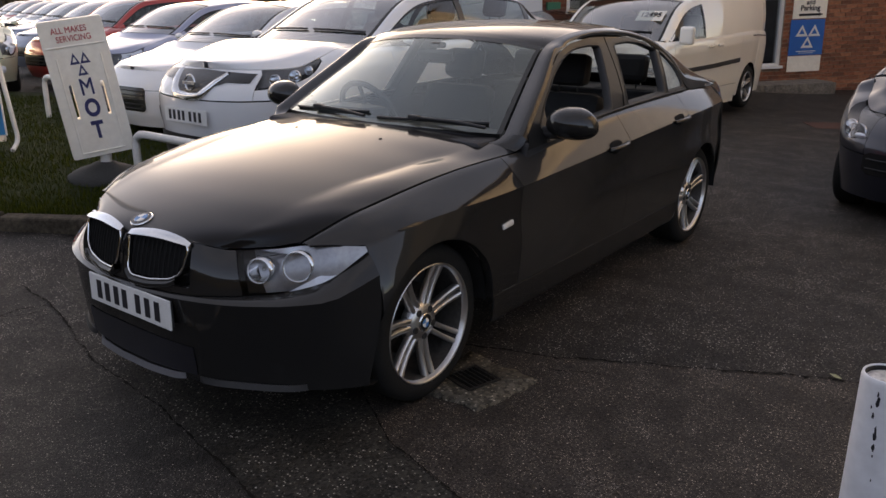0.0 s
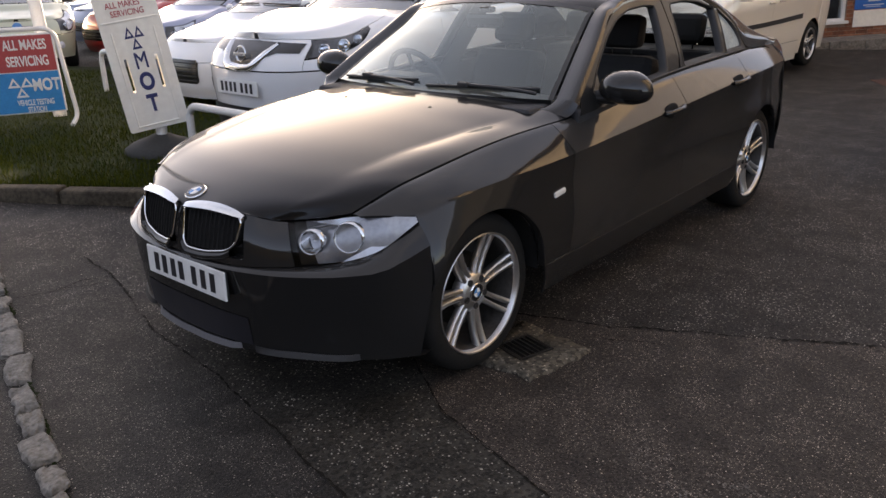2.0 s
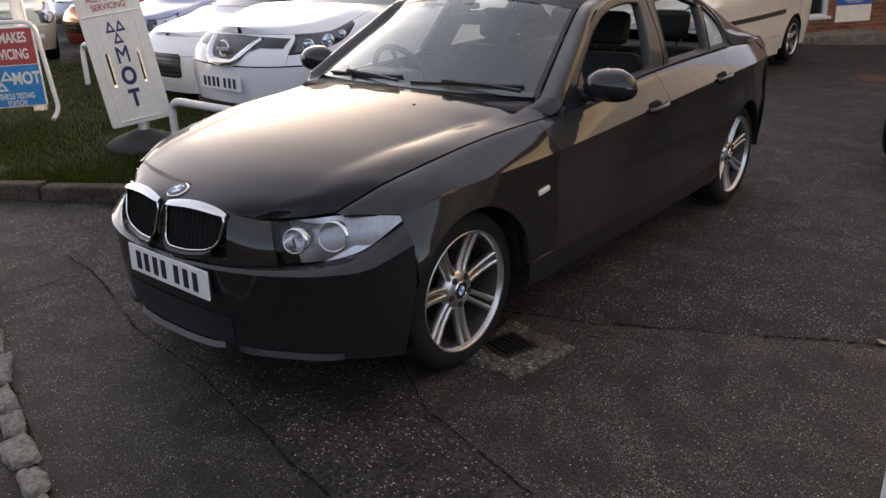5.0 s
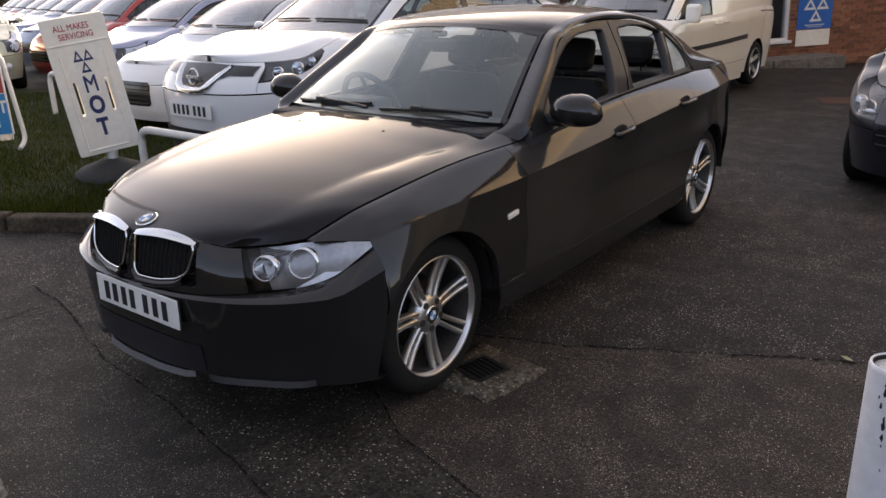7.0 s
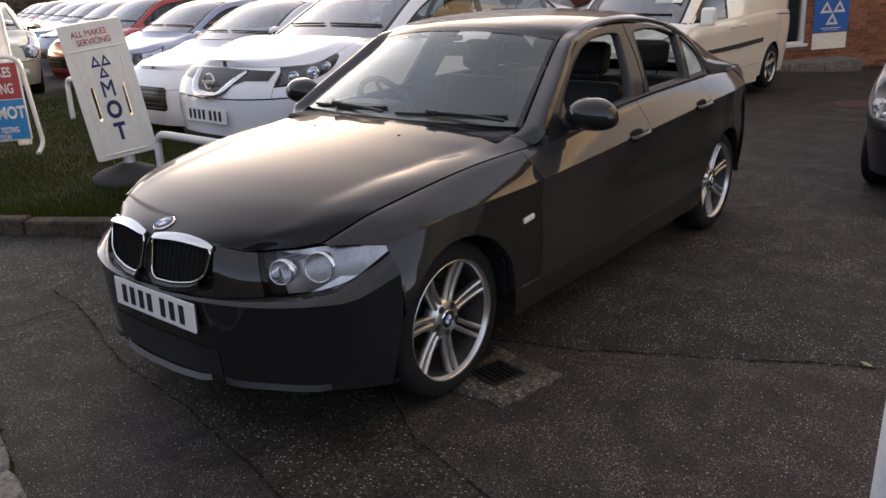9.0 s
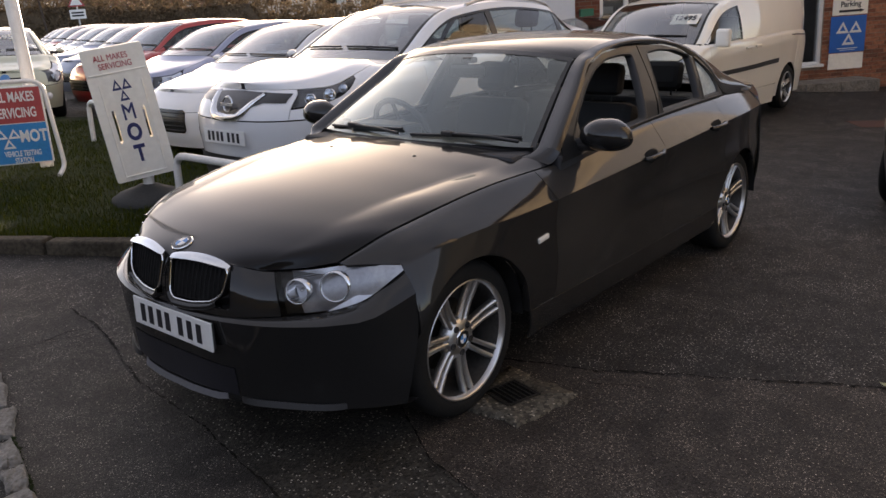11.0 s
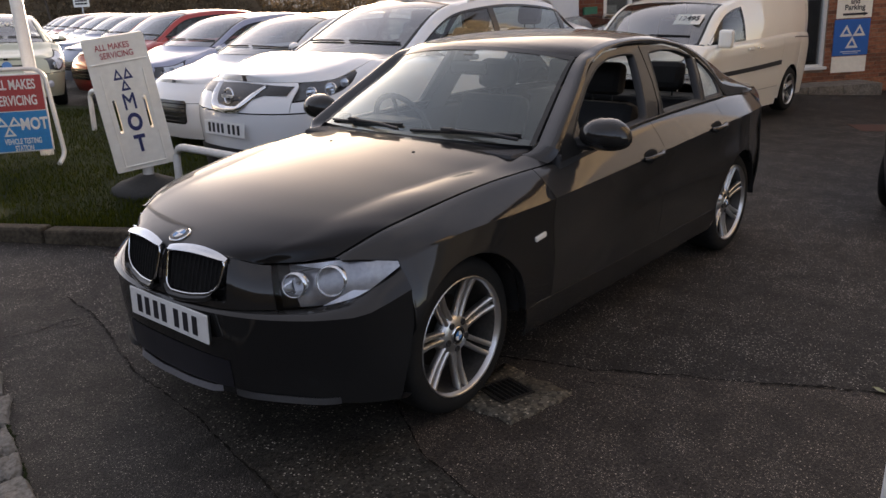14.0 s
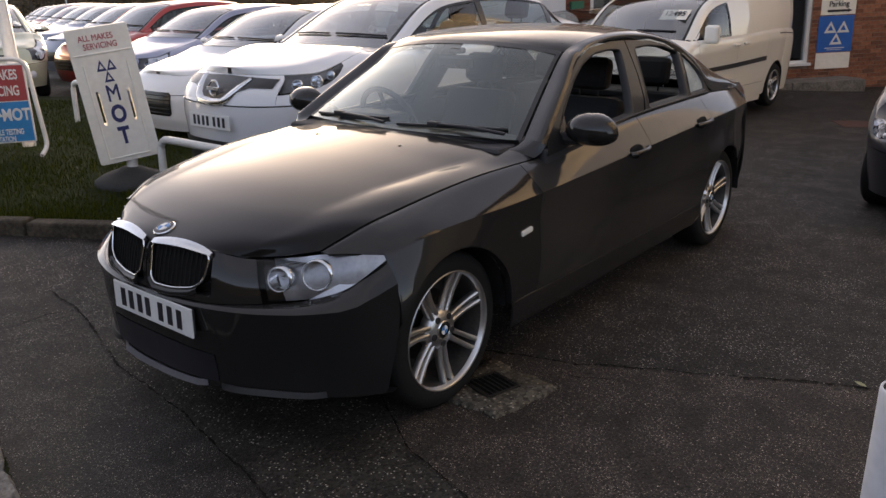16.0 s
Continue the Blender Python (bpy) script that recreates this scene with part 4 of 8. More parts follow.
# rough stone setts along the near edge
random.seed(11)
setts = thing("stone_edging", Matrix.Identity(4), "row of rough weathered granite setts", "stone edging", kind="structure")
M_SETT = mat("worn_granite", (0.16, 0.148, 0.132), 0.9, 0, 0.7, 30, 1.0, 70, dirt=(0.07, 0.062, 0.048))
along = 1.02
for i in range(17):
    long_ = random.choice((0.165, 0.20, 0.225, 0.245))
    c = Vector((1.368 + 0.2905 * (along + 0.13 - long_ / 2 - 0.07), along - long_ / 2, -0.034 + random.uniform(-0.006, 0.004)))
    c.x += random.uniform(-0.008, 0.008)
    along -= long_ + random.uniform(0.008, 0.022)
    bm = bmesh.new()
    add_box(bm, 0, 0, 0.02, 0.092 + random.uniform(-0.012, 0.01), long_ * 0.96, 0.09, 0.018)
    bmesh.ops.subdivide_edges(bm, edges=bm.edges, cuts=3, use_grid_fill=True)
    for v in bm.verts:
        q = v.co + Vector((i * 3.1, 0, 0))
        v.co += 0.018 * Vector(noise.noise_vector(q * 9)) + 0.011 * Vector(noise.noise_vector(q * 38))
    bmesh.ops.transform(bm, matrix=pose(c.x, c.y, c.z + RISE(c.y), random.uniform(-5, 5), random.uniform(-5, 5), -16 + random.uniform(-7, 7)), verts=bm.verts)
    part("sett", bm, M_SETT, setts, smooth=False)
strip("crack", [(0.897, -1.525), (1.17, -0.658), (1.266, -0.308), (1.404, 0.177), (1.566, 0.761)], 0.010, M_SOIL, 0.0075, "dirt-filled joint beside stone setts", 0.01, 12)

V, F = [], []
random.seed(17)
SCUFFS = [(0.159, 1.623, 0.03, 0.04), (0.23, 1.785, 0.03, 0.09), (0.129, 1.906, 0.02, 0.05)]
for _ in range(170):
    c = random.choice(SCUFFS)
    q = Vector((c[0] + random.gauss(0, c[2]), c[1] + random.gauss(0, c[3]), 0.0055))
    k = len(V)
    n_ = 5
    for i in range(n_):
        a = 2 * math.pi * i / n_
        V.append((q.x + random.uniform(0.001, 0.006) * math.cos(a), q.y + random.uniform(0.002, 0.008) * math.sin(a), q.z))
    F.append(tuple(range(k, k + n_)))
scuff = part_mesh("paint_flakes", mesh_of("paint_flakes", V, F, M_STONE, False))
tagged(scuff, "faint pale scuffed paint flakes on asphalt", "paint marks", kind="stuff")
# a leaf and a covered drain further off
leaf_me = mesh_of("leaf", [(0, -0.035, 0), (0.012, -0.01, 0.006), (0.013, 0.012, 0.005), (0, 0.04, 0.008), (-0.013, 0.012, 0.004), (-0.012, -0.01, 0.005), (0, 0, 0.0)],
                  [(0, 1, 6), (1, 2, 6), (2, 3, 6), (3, 4, 6), (4, 5, 6), (5, 0, 6)], mat("dry_leaf", (0.30, 0.31, 0.17), 0.7, 0, 0.2, 60))
leaf = part_mesh("fallen_leaf", leaf_me)
leaf.matrix_world = pose(-1.187, 2.081, 0.008, 0, 0, -38)
tagged(leaf, "small dry pale leaf lying on the asphalt", "leaf")
cover = thing("manhole_cover", pose(-9.545, 0.381, drop(-9.545, 0.381)), "rust-red iron cover set in the asphalt", "manhole cover", kind="structure")
M_RUST = mat("rusty_cover", (0.075, 0.030, 0.020), 0.85, 0, 0.3, 10, 0.3, 60)
box("cover_plate", (0, 0, 0.001), (0.6, 0.8, 0.010), M_RUST, cover, 0.004, "", pose(0, 0, 0, 0, 0, 30))

# ---- the black saloon ----
def spline(pts):
    """A smooth space curve over 0..1 through (s, x, y, z), rounder than path3."""
    S = [p[0] for p in pts]
    Q = [Vector(p[1:]) for p in pts]
    T = []
    for i in range(len(Q)):
        a, b = max(0, i - 1), min(len(Q) - 1, i + 1)
        T.append((Q[b] - Q[a]) / (S[b] - S[a]))

    def f(s):
        s = min(max(s, S[0]), S[-1])
        i = max(k for k in range(len(S) - 1) if S[k] <= s)
        h = S[i + 1] - S[i]
        t = (s - S[i]) / h
        return (Q[i] * ((1 + 2 * t) * (1 - t) ** 2) + T[i] * (h * t * (1 - t) ** 2)
                + Q[i + 1] * (t * t * (3 - 2 * t)) + T[i + 1] * (h * t * t * (t - 1)))
    return f


def by_x(pts):
    """y and z of a long line as smooth functions of x, from (x, y, z)."""
    g = spline([(-p[0], *p) for p in pts])
    return lambda x: g(-x)


def ruled(lines_):
    """A surface over (v, h) through space curves, h even from the first to the last, smooth across."""
    n = len(lines_) - 1

    def f(v, h):
        return spline([(k / n, *ln(v)) for k, ln in enumerate(lines_)])(h)
    return f


def both(fn, name, v0, v1, h0, h1, nv, nh, material, car, thick=0.007, label="", sides=(1, -1), parent=None):
    out = []
    for sd in sides:
        P = []
        for i in range(nv + 1):
            row = []
            for j in range(nh + 1):
                p = fn(v0 + (v1 - v0) * i / nv, h0 + (h1 - h0) * j / nh)
                row.append(Vector((p.x, sd * p.y, p.z)))
            P.append(row)
        out.append(sheet(name, P, material, parent or car, flip=sd < 0, thick=thick, label=label))
    return out


ARCH_R, TYRE_R, WB = 0.347, 0.318, 2.76
# the long lines of the body: bonnet crease, shoulder, flank crease
CREASE_TOP = spline([(0, 0.618, 0.405, 0.693), (0.07, 0.583, 0.435, 0.731), (0.15, 0.48, 0.46, 0.765), (0.25, 0.354, 0.475, 0.800), (0.35, 0.222, 0.49, 0.825), (0.45, 0.087, 0.51, 0.846),
                     (0.55, -0.045, 0.54, 0.862), (0.66, -0.185, 0.57, 0.879), (0.77, -0.327, 0.605, 0.894), (0.88, -0.479, 0.64, 0.914), (1, -0.685, 0.672, 0.937)])
SHOULDER = by_x([(0.446, 0.622, 0.716), (0.385, 0.65, 0.746), (0.27, 0.685, 0.789), (0.14, 0.705, 0.815), (0.0, 0.725, 0.840), (-0.155, 0.742, 0.862), (-0.32, 0.758, 0.878),
                 (-0.50, 0.774, 0.887), (-0.69, 0.790, 0.895), (-0.91, 0.798, 0.918), (-1.17, 0.801, 0.940), (-1.39, 0.801, 0.961), (-1.74, 0.80, 0.981),
                 (-2.12, 0.797, 0.993), (-2.52, 0.79, 1.002), (-2.9, 0.773, 1.004), (-3.12, 0.75, 1.0)])
FLANK = by_x([(0.446, 0.66, 0.712), (0.40, 0.70, 0.711), (0.316, 0.797, 0.708), (0.21, 0.838, 0.731), (0.1, 0.860, 0.750), (-0.05, 0.876, 0.760), (-0.314, 0.893, 0.768), (-0.52, 0.900, 0.776), (-1.0, 0.901, 0.801),
              (-1.587, 0.901, 0.832), (-2.386, 0.893, 0.871), (-2.82, 0.882, 0.889), (-3.12, 0.852, 0.898)])


def arch_z(x, floor):
    for xw in (0.0, -WB):
        if abs(x - xw) < ARCH_R:
            return max(floor, TYRE_R + math.sqrt(ARCH_R ** 2 - (x - xw) ** 2))
    return floor


def flank(x, g):
    """The side of the body: g 0 at the shoulder, 0.45 at the crease, 1 at the lower edge."""
    b, k = SHOULDER(x), FLANK(x)
    soft = min(1, max(0, (x + 0.45) / 0.55))
    if g <= 0.45:
        t = g / 0.45
        bulge = (0.002 + 0.010 * soft * min(1, max(0, (0.446 - x) / 0.12))) * math.sin(math.pi * t)
        edge = 0.005 * (1 - t) ** 14
        full = 1.04
        return Vector((x, b.y + (k.y - b.y) * (1 - (1 - t) ** full) + bulge * 0.5 - 0.4 * edge, b.z + (k.z - b.z) * t + bulge * 0.3 - edge))
    zl = arch_z(x, 0.338 + 0.02 * max(0, min(1, -x / 2.3)))
    t = (g - 0.45) / 0.55
    z = k.z + (zl - k.z) * t
    d = k.z - z
    # a hollow under the crease, then fuller towards the wheels and the sill
    y = k.y - 0.010 * (1 - soft) * math.sin(math.pi * min(1, d / 0.24)) - 0.012 * max(0, (d - 0.22) / 0.2) ** 2
    near = max(max(0, 1 - abs(abs(x - xw) - 0.1) / 0.5) for xw in (0.0, -WB))
    y += (0.010 * near + 0.030 * soft) * math.sin(math.pi * min(1, max(0, d / 0.22)) * 0.5)
    if x > 0.1:
        y += 0.045 * min(1, (x - 0.1) / 0.216) * math.sin(math.pi * 0.5 * min(1, d / 0.22))
    return Vector((x, min(y, 0.908), z))


def flank_panel(name, x0, x1, g0, g1, car, material, ng=22, label=""):
    xs = {round(x0, 4), round(x1, 4)}
    n = max(3, int(abs(x1 - x0) / 0.035))
    xs |= {round(x0 + (x1 - x0) * i / n, 4) for i in range(n + 1)}
    for xw in (0.0, -WB):
        for i in range(33):
            xs.add(round(xw + ARCH_R * 0.9999 * math.cos(math.pi * i / 32), 4))
        xs |= {round(xw + ARCH_R + 0.003, 4), round(xw - ARCH_R - 0.003, 4)}
    xs = sorted((x for x in xs if min(x0, x1) - 1e-6 <= x <= max(x0, x1) + 1e-6), reverse=True)
    gs = [g0 + (g1 - g0) * j / ng for j in range(ng + 1)]
    if g0 < 0.45 < g1:
        gs[min(range(ng + 1), key=lambda q: abs(gs[q] - 0.45))] = 0.45
    for sd in (1, -1):
        P = [[(lambda p: Vector((p.x, sd * p.y, p.z)))(flank(x, g)) for g in gs] for x in xs]
        sheet(name, P, material, car, flip=sd < 0, thick=0.007, label=label)


def side_y(z):
    """The lean of the side windows."""
    return 0.80 - 0.51 * (z - 0.96) + 0.010 * math.sin(math.pi * min(1, max(0, (z - 0.94) / 0.42)))


def smooth_loop(pts, k=6, r=0.05):
    """A closed outline with rounded corners."""
    pts = [Vector((p[0], p[1], 0)) for p in pts]
    n, out = len(pts), []
    for i in range(n):
        a, b, c = pts[i - 1], pts[i], pts[(i + 1) % n]
        u, v = a - b, c - b
        q = min(r, u.length * 0.45, v.length * 0.45)
        s, e = b + u.normalized() * q, b + v.normalized() * q
        out += [(1 - t) ** 2 * s + 2 * t * (1 - t) * b + t * t * e for t in [j / k for j in range(k + 1)]]
    return out


def dense(pts, step=0.03, closed=True):
    out = []
    n = len(pts)
    for i in range(n if closed else n - 1):
        a, b = pts[i], pts[(i + 1) % n]
        k = max(1, int((b - a).length / step))
        out += [a + (b - a) * j / k for j in range(k)]
    return out if closed else out + [pts[-1]]


def shrink(pts, d):
    """An outline moved inwards by d."""
    n = len(pts)
    area = sum(pts[i].x * pts[(i + 1) % n].y - pts[(i + 1) % n].x * pts[i].y for i in range(n))
    sg = 1 if area > 0 else -1
    out = []
    for i in range(n):
        t = (pts[(i + 1) % n] - pts[i - 1])
        t = t.normalized() if t.length > 1e-9 else Vector((1, 0, 0))
        out.append(pts[i] + Vector((-t.y, t.x, 0)) * d * sg)
    return out


def cut_sheet(name, outer, holes, material, parent, sd, out=0.0, thick=0.006, label="", yf=side_y):
    """A leaning flat panel in (x, z) with openings through it."""
    bm = bmesh.new()
    edges = []
    for loop in [outer] + holes:
        vs = [bm.verts.new((p.x, p.y, 0)) for p in loop]
        edges += [bm.edges.new((vs[i], vs[(i + 1) % len(vs)])) for i in range(len(vs))]
    bmesh.ops.triangle_fill(bm, use_beauty=True, use_dissolve=False, edges=edges)
    for v in bm.verts:
        v.co = Vector((v.co.x, sd * (yf(v.co.y) + out), v.co.y))
    bmesh.ops.recalc_face_normals(bm, faces=bm.faces)
    if bm.faces and sum(f.normal.y * f.calc_area() for f in bm.faces) * sd < 0:
        bmesh.ops.reverse_faces(bm, faces=bm.faces)
    ob = part(name, bm, material, parent, label, smooth=False)
    if thick:
        so = ob.modifiers.new("thickness", "SOLIDIFY")
        so.thickness, so.offset = thick, -1
    return ob


def rim_band(name, loop, w, d_out, d_in, material, parent, sd, label=""):
    """A seal round an opening: from the opening's edge inwards by w and from d_out to d_in deep."""
    inn = shrink(loop, w)
    P = [[Vector((p.x, sd * (side_y(p.y) + o), p.y)) for p in ring + ring[:1]] for ring, o in ((loop, d_out), (shrink(loop, w * 0.5), d_out), (inn, d_in), (inn, d_in - 0.03))]
    return part_mesh(name, grid_mesh(name, P, material, flip=sd > 0), parent, label)


def build_saloon():
    car = thing("saloon_car", Matrix.Identity(4), "glossy black four-door saloon with twin-spoke alloy wheels", "car")
    # bonnet
    centre = spline([(0, 0.722, 0, 0.708), (0.03, 0.708, 0, 0.722), (0.08, 0.655, 0, 0.742), (0.15, 0.56, 0, 0.772), (0.25, 0.42, 0, 0.810), (0.4, 0.21, 0, 0.856), (0.6, -0.06, 0, 0.901), (0.8, -0.31, 0, 0.936), (1, -0.52, 0, 0.962)])
    brow = spline([(0, 0.722, 0, 0.708), (0.35, 0.712, 0.15, 0.722), (0.7, 0.676, 0.31, 0.716), (1, 0.618, 0.405, 0.693)])
    P = []
    ts = [j / 18 for j in range(19)]
    side_t = [j / 10 for j in range(1, 11)]
    for i in range(57):
        s = (i / 56) ** 1.15
        c, k = centre(s), CREASE_TOP(s)
        row = []
        for t in ts:
            lean_ = t ** 2.1
            p = Vector((c.x + (k.x - c.x) * t ** 2, k.y * t, c.z + (k.z - c.z) * lean_))
            w = max(0, 1 - s / 0.12) ** 2
            row.append(p.lerp(brow(t), w))
        # the outer strip falls from the crease to the shut line
        xe = 0.446 + (-0.70 - 0.446) * s
        e = SHOULDER(xe) + Vector((0, -0.004, 0.0005))
        for t in side_t:
            p = k.lerp(e, t)
            p.z += 0.006 * math.sin(math.pi * t) - 0.012 * math.sin(math.pi * t) * max(0, 1 - s / 0.08)
            row.append(p)
        P.append([Vector((p.x, -p.y, p.z)) for p in row[:0:-1]] + row)
    sheet("bonnet", P, M_BLACKSHEEN, car, thick=0.008)
    rear_edge = P[-1]
    sheet("scuttle_panel", [[v + Vector((0.0, 0, -0.012)) for v in rear_edge], [v + Vector((-0.06, 0, -0.018)) for v in rear_edge], [v + Vector((-0.14, 0, -0.004)) for v in rear_edge]], M_PLASTIC, car)
    # nose between bonnet edge and bumper
    nose_top = spline([(0, 0.722, 0, 0.704), (0.15, 0.718, 0.07, 0.712), (0.40, 0.700, 0.22, 0.718), (0.58, 0.671, 0.33, 0.711), (0.70, 0.612, 0.42, 0.690), (0.80, 0.556, 0.495, 0.690), (0.87, 0.497, 0.56, 0.693), (0.94, 0.428, 0.645, 0.704), (1, 0.318, 0.802, 0.705)])
    nose_low = spline([(0, 0.760, 0, 0.535), (0.15, 0.758, 0.09, 0.535), (0.40, 0.746, 0.23, 0.536), (0.58, 0.718, 0.36, 0.540), (0.70, 0.655, 0.47, 0.545), (0.80, 0.577, 0.575, 0.552), (0.87, 0.515, 0.645, 0.562), (0.94, 0.425, 0.735, 0.600), (1, 0.318, 0.812, 0.688)])

    def nose(v, h, out=0.0):
        a, b = nose_top(v), nose_low(v)
        p = a.lerp(b, h)
        n = Vector((0.75, 0.25 + 0.4 * v, 0.25)).normalized()
        dip = 0.05 * min(1, max(0, (0.562 - v) / 0.03)) * min(1, max(0, (h - 0.02) / 0.06)) * min(1, max(0, (0.86 - h) / 0.06)) * min(1, max(0, (v - 0.045) / 0.02))
        return p + n * (0.014 * math.sin(math.pi * h) * min(1, (1 - v) * 8) + out - dip)
    LV = 0.738
    both(nose, "nose_panel", 0, LV, 0.0, 1, 60, 24, M_BLACK, car)
    # bumper: recessed top edge, shelf, face, lower edge, tuck
    shelf = spline([(0, 0.776, 0, 0.520), (0.15, 0.774, 0.10, 0.520), (0.40, 0.760, 0.25, 0.522), (0.58, 0.732, 0.38, 0.524), (0.70, 0.688, 0.505, 0.527), (0.80, 0.622, 0.62, 0.530), (0.87, 0.560, 0.70, 0.534), (0.94, 0.466, 0.795, 0.550), (1, 0.321, 0.868, 0.615)])
    face = spline([(0, 0.756, 0, 0.43), (0.15, 0.754, 0.10, 0.43), (0.40, 0.746, 0.26, 0.43), (0.58, 0.722, 0.40, 0.43), (0.70, 0.672, 0.503, 0.43), (0.80, 0.606, 0.615, 0.43), (0.87, 0.545, 0.692, 0.43), (0.94, 0.455, 0.788, 0.43), (1, 0.320, 0.872, 0.48)])
    skirt = spline([(0, 0.744, 0, 0.30), (0.15, 0.743, 0.10, 0.30), (0.40, 0.735, 0.26, 0.30), (0.58, 0.705, 0.41, 0.30), (0.70, 0.652, 0.505, 0.30), (0.80, 0.587, 0.615, 0.30), (0.87, 0.527, 0.69, 0.305), (0.94, 0.447, 0.783, 0.31), (1, 0.350, 0.866, 0.335)])
    lip = spline([(0, 0.748, 0, 0.195), (0.15, 0.747, 0.10, 0.195), (0.40, 0.730, 0.26, 0.20), (0.58, 0.694, 0.41, 0.205), (0.70, 0.640, 0.52, 0.205), (0.80, 0.570, 0.63, 0.20), (0.87, 0.512, 0.70, 0.20), (0.94, 0.445, 0.775, 0.20), (1, 0.365, 0.845, 0.205)])
    low_in = lambda v: lip(v) * 1.0 + Vector((-0.10, -0.03 * v, -0.02))
    top_in = lambda v: nose_low(v) + Vector((-0.004, -0.002, -0.003))
    both(ruled([top_in, lambda v: top_in(v).lerp(shelf(v), 0.55) + Vector((0, 0, 0.006)), shelf]), "bumper_shelf", 0, 1, 0, 1, 36, 5, M_BLACK, car)
    both(ruled([shelf, face, skirt, lip]), "front_bumper", 0, 1, 0, 1, 40, 24, M_BLACK, car)
    both(ruled([lip, lambda v: lip(v).lerp(low_in(v), 0.5) + Vector((0, 0, -0.008)), low_in]), "bumper_underside", 0, 1, 0, 1, 24, 3, M_PLASTIC, car, 0)
    hull = ruled([shelf, face, skirt, lip])
    # central intake, side intakes, fog lamps, lips
    def on_face(v, h, out):
        p, q, r = hull(v, h), hull(min(1, v + 0.01), h), hull(v, min(1, h + 0.01))
        n = (q - p).cross(r - p) * -1
        n = n.normalized() if n.length else Vector((1, 0, 0))
        return p + n * (out if n.x > 0 else -out)
    both(lambda v, h: on_face(v, h, 0.003), "lower_grille", 0, 0.50, 0.56, 0.90, 14, 6, M_INK, car, 0)
    both(lambda v, h: on_face(v, h, 0.0015), "fog_lamp", 0.79, 0.82, 0.66, 0.75, 6, 5, M_TRIMBLACK, car, 0, "small dark fog lamp")
    # one lip in two tones: sky brightness painted on the middle, shade outside
    M_LIPLIT = mat("sky_lit_lip", (0.13, 0.13, 0.14), 0.35, 0, 0.1)
    M_LIPSHADED = mat("shaded_lip", (0.022, 0.022, 0.023), 0.5, 0, 0.2)
    for v0, v1, sides, lip_mat in ((0.0, 0.425, (1, -1), M_LIPLIT), (0.50, 0.86, (1, -1), M_LIPSHADED)):
        def blade(v, h):
            p = lip(v)
            w = math.sin(math.pi * min(1, max(0, (v - v0) / (v1 - v0)))) ** 0.3 if v0 else min(1, (v1 - v) / 0.05 + 0.15)
            return p + Vector((0.010 * w, 0.006 * v, 0.024)).lerp(Vector((0.018 * w, 0.010 * v, 0.002)), h)
        both(blade, "splitter_lip", v0, v1, 0, 1, 18, 3, lip_mat, car, 0.006, "lower lip, light and shade painted into its two tones", sides)
    # headlamps: dark bucket, two round lamps, pale outer reflector, clear cover
    for sd in (1, -1):
        def mir(p):
            return Vector((p.x, sd * p.y, p.z))
        def patch(name, v0, v1, h0, h1, out, material, parent, nv=16, nh=8, label=""):
            P = [[mir(nose(v0 + (v1 - v0) * i / nv, h0 + (h1 - h0) * j / nh, out if not callable(out) else out(v0 + (v1 - v0) * i / nv))) for j in range(nh + 1)] for i in range(nv + 1)]
            return sheet(name, P, material, parent, flip=sd < 0, label=label)
        cov = patch("headlight", LV + 0.004, 0.999, 0.012, 0.985, 0.0, M_LENS, car, 24, 8, "clear headlight cover with round lamps behind")
        cov.visible_shadow = False
        sink = lambda v: -0.075 * min(1, max(0.12, (1 - v) * 6))
        patch("lamp_bucket", LV + 0.002, 0.79, 0.0, 1.0, sink, M_TRIMBLACK, cov)
        patch("lamp_reflector", 0.79, 1.0, 0.0, 1.0, lambda v: sink(v) + 0.016, M_BUCKETSILVER, cov, 16, 8, "satin silver lamp housing")
        for v0, h0, h1 in ((0.82, 0.0, 0.17), (0.86, 1.0, 0.83)):
            P = []
            for i in range(17):
                v = v0 + (1.0 - v0) * i / 16
                w = min(1, (i / 16) * 2.2 + 0.04)
                P.append([mir(nose(v, h0 + (h1 - h0) * w * j / 3, -0.006 - 0.010 * j / 3)) for j in range(4)])
            sheet("lamp_rim", P, M_LAMPSILVER, cov, flip=(sd < 0) != (h0 > 0.5))
        patch("indicator", 0.940, 1.0, 0.03, 0.97, lambda v: -0.012 * min(1, (1 - v) * 20), M_LAMPSILVER, cov, 10, 6, "pale silvered indicator")
        for v, h, rad in ((0.800, 0.47, 0.043), (0.897, 0.48, 0.053)):
            c = mir(nose(v, h, -0.024))
            mm = Matrix.Translation(c) @ pose(0, 0, 0, 0, 0, 24 * sd) @ pose(0, 0, 0, 0, 84, 0)
            lathe("lamp_bowl", [(0.001, -0.052), (rad * 0.3, -0.049), (rad * 0.6, -0.036), (rad * 0.82, -0.018), (rad * 0.93, 0.0)], M_CHROME, cov, 40, "", mm)
            lathe("lamp_ring", [(rad * 0.92, -0.002), (rad * 0.95, 0.012), (rad * 1.03, 0.014), (rad * 1.07, -0.03)], M_CHROME, cov, 40, "", mm)
            lathe("bulb_shield", [(0.0, -0.022), (rad * 0.15, -0.026), (rad * 0.17, -0.05)], M_ALLOY, cov, 16, "", mm)
        tube("lamp_bridge", [mir(nose(0.80, 0.16, -0.03)), mir(nose(0.85, 0.12, -0.025)), mir(nose(0.90, 0.10, -0.02))], 0.006, M_BUCKET, cov, 8)
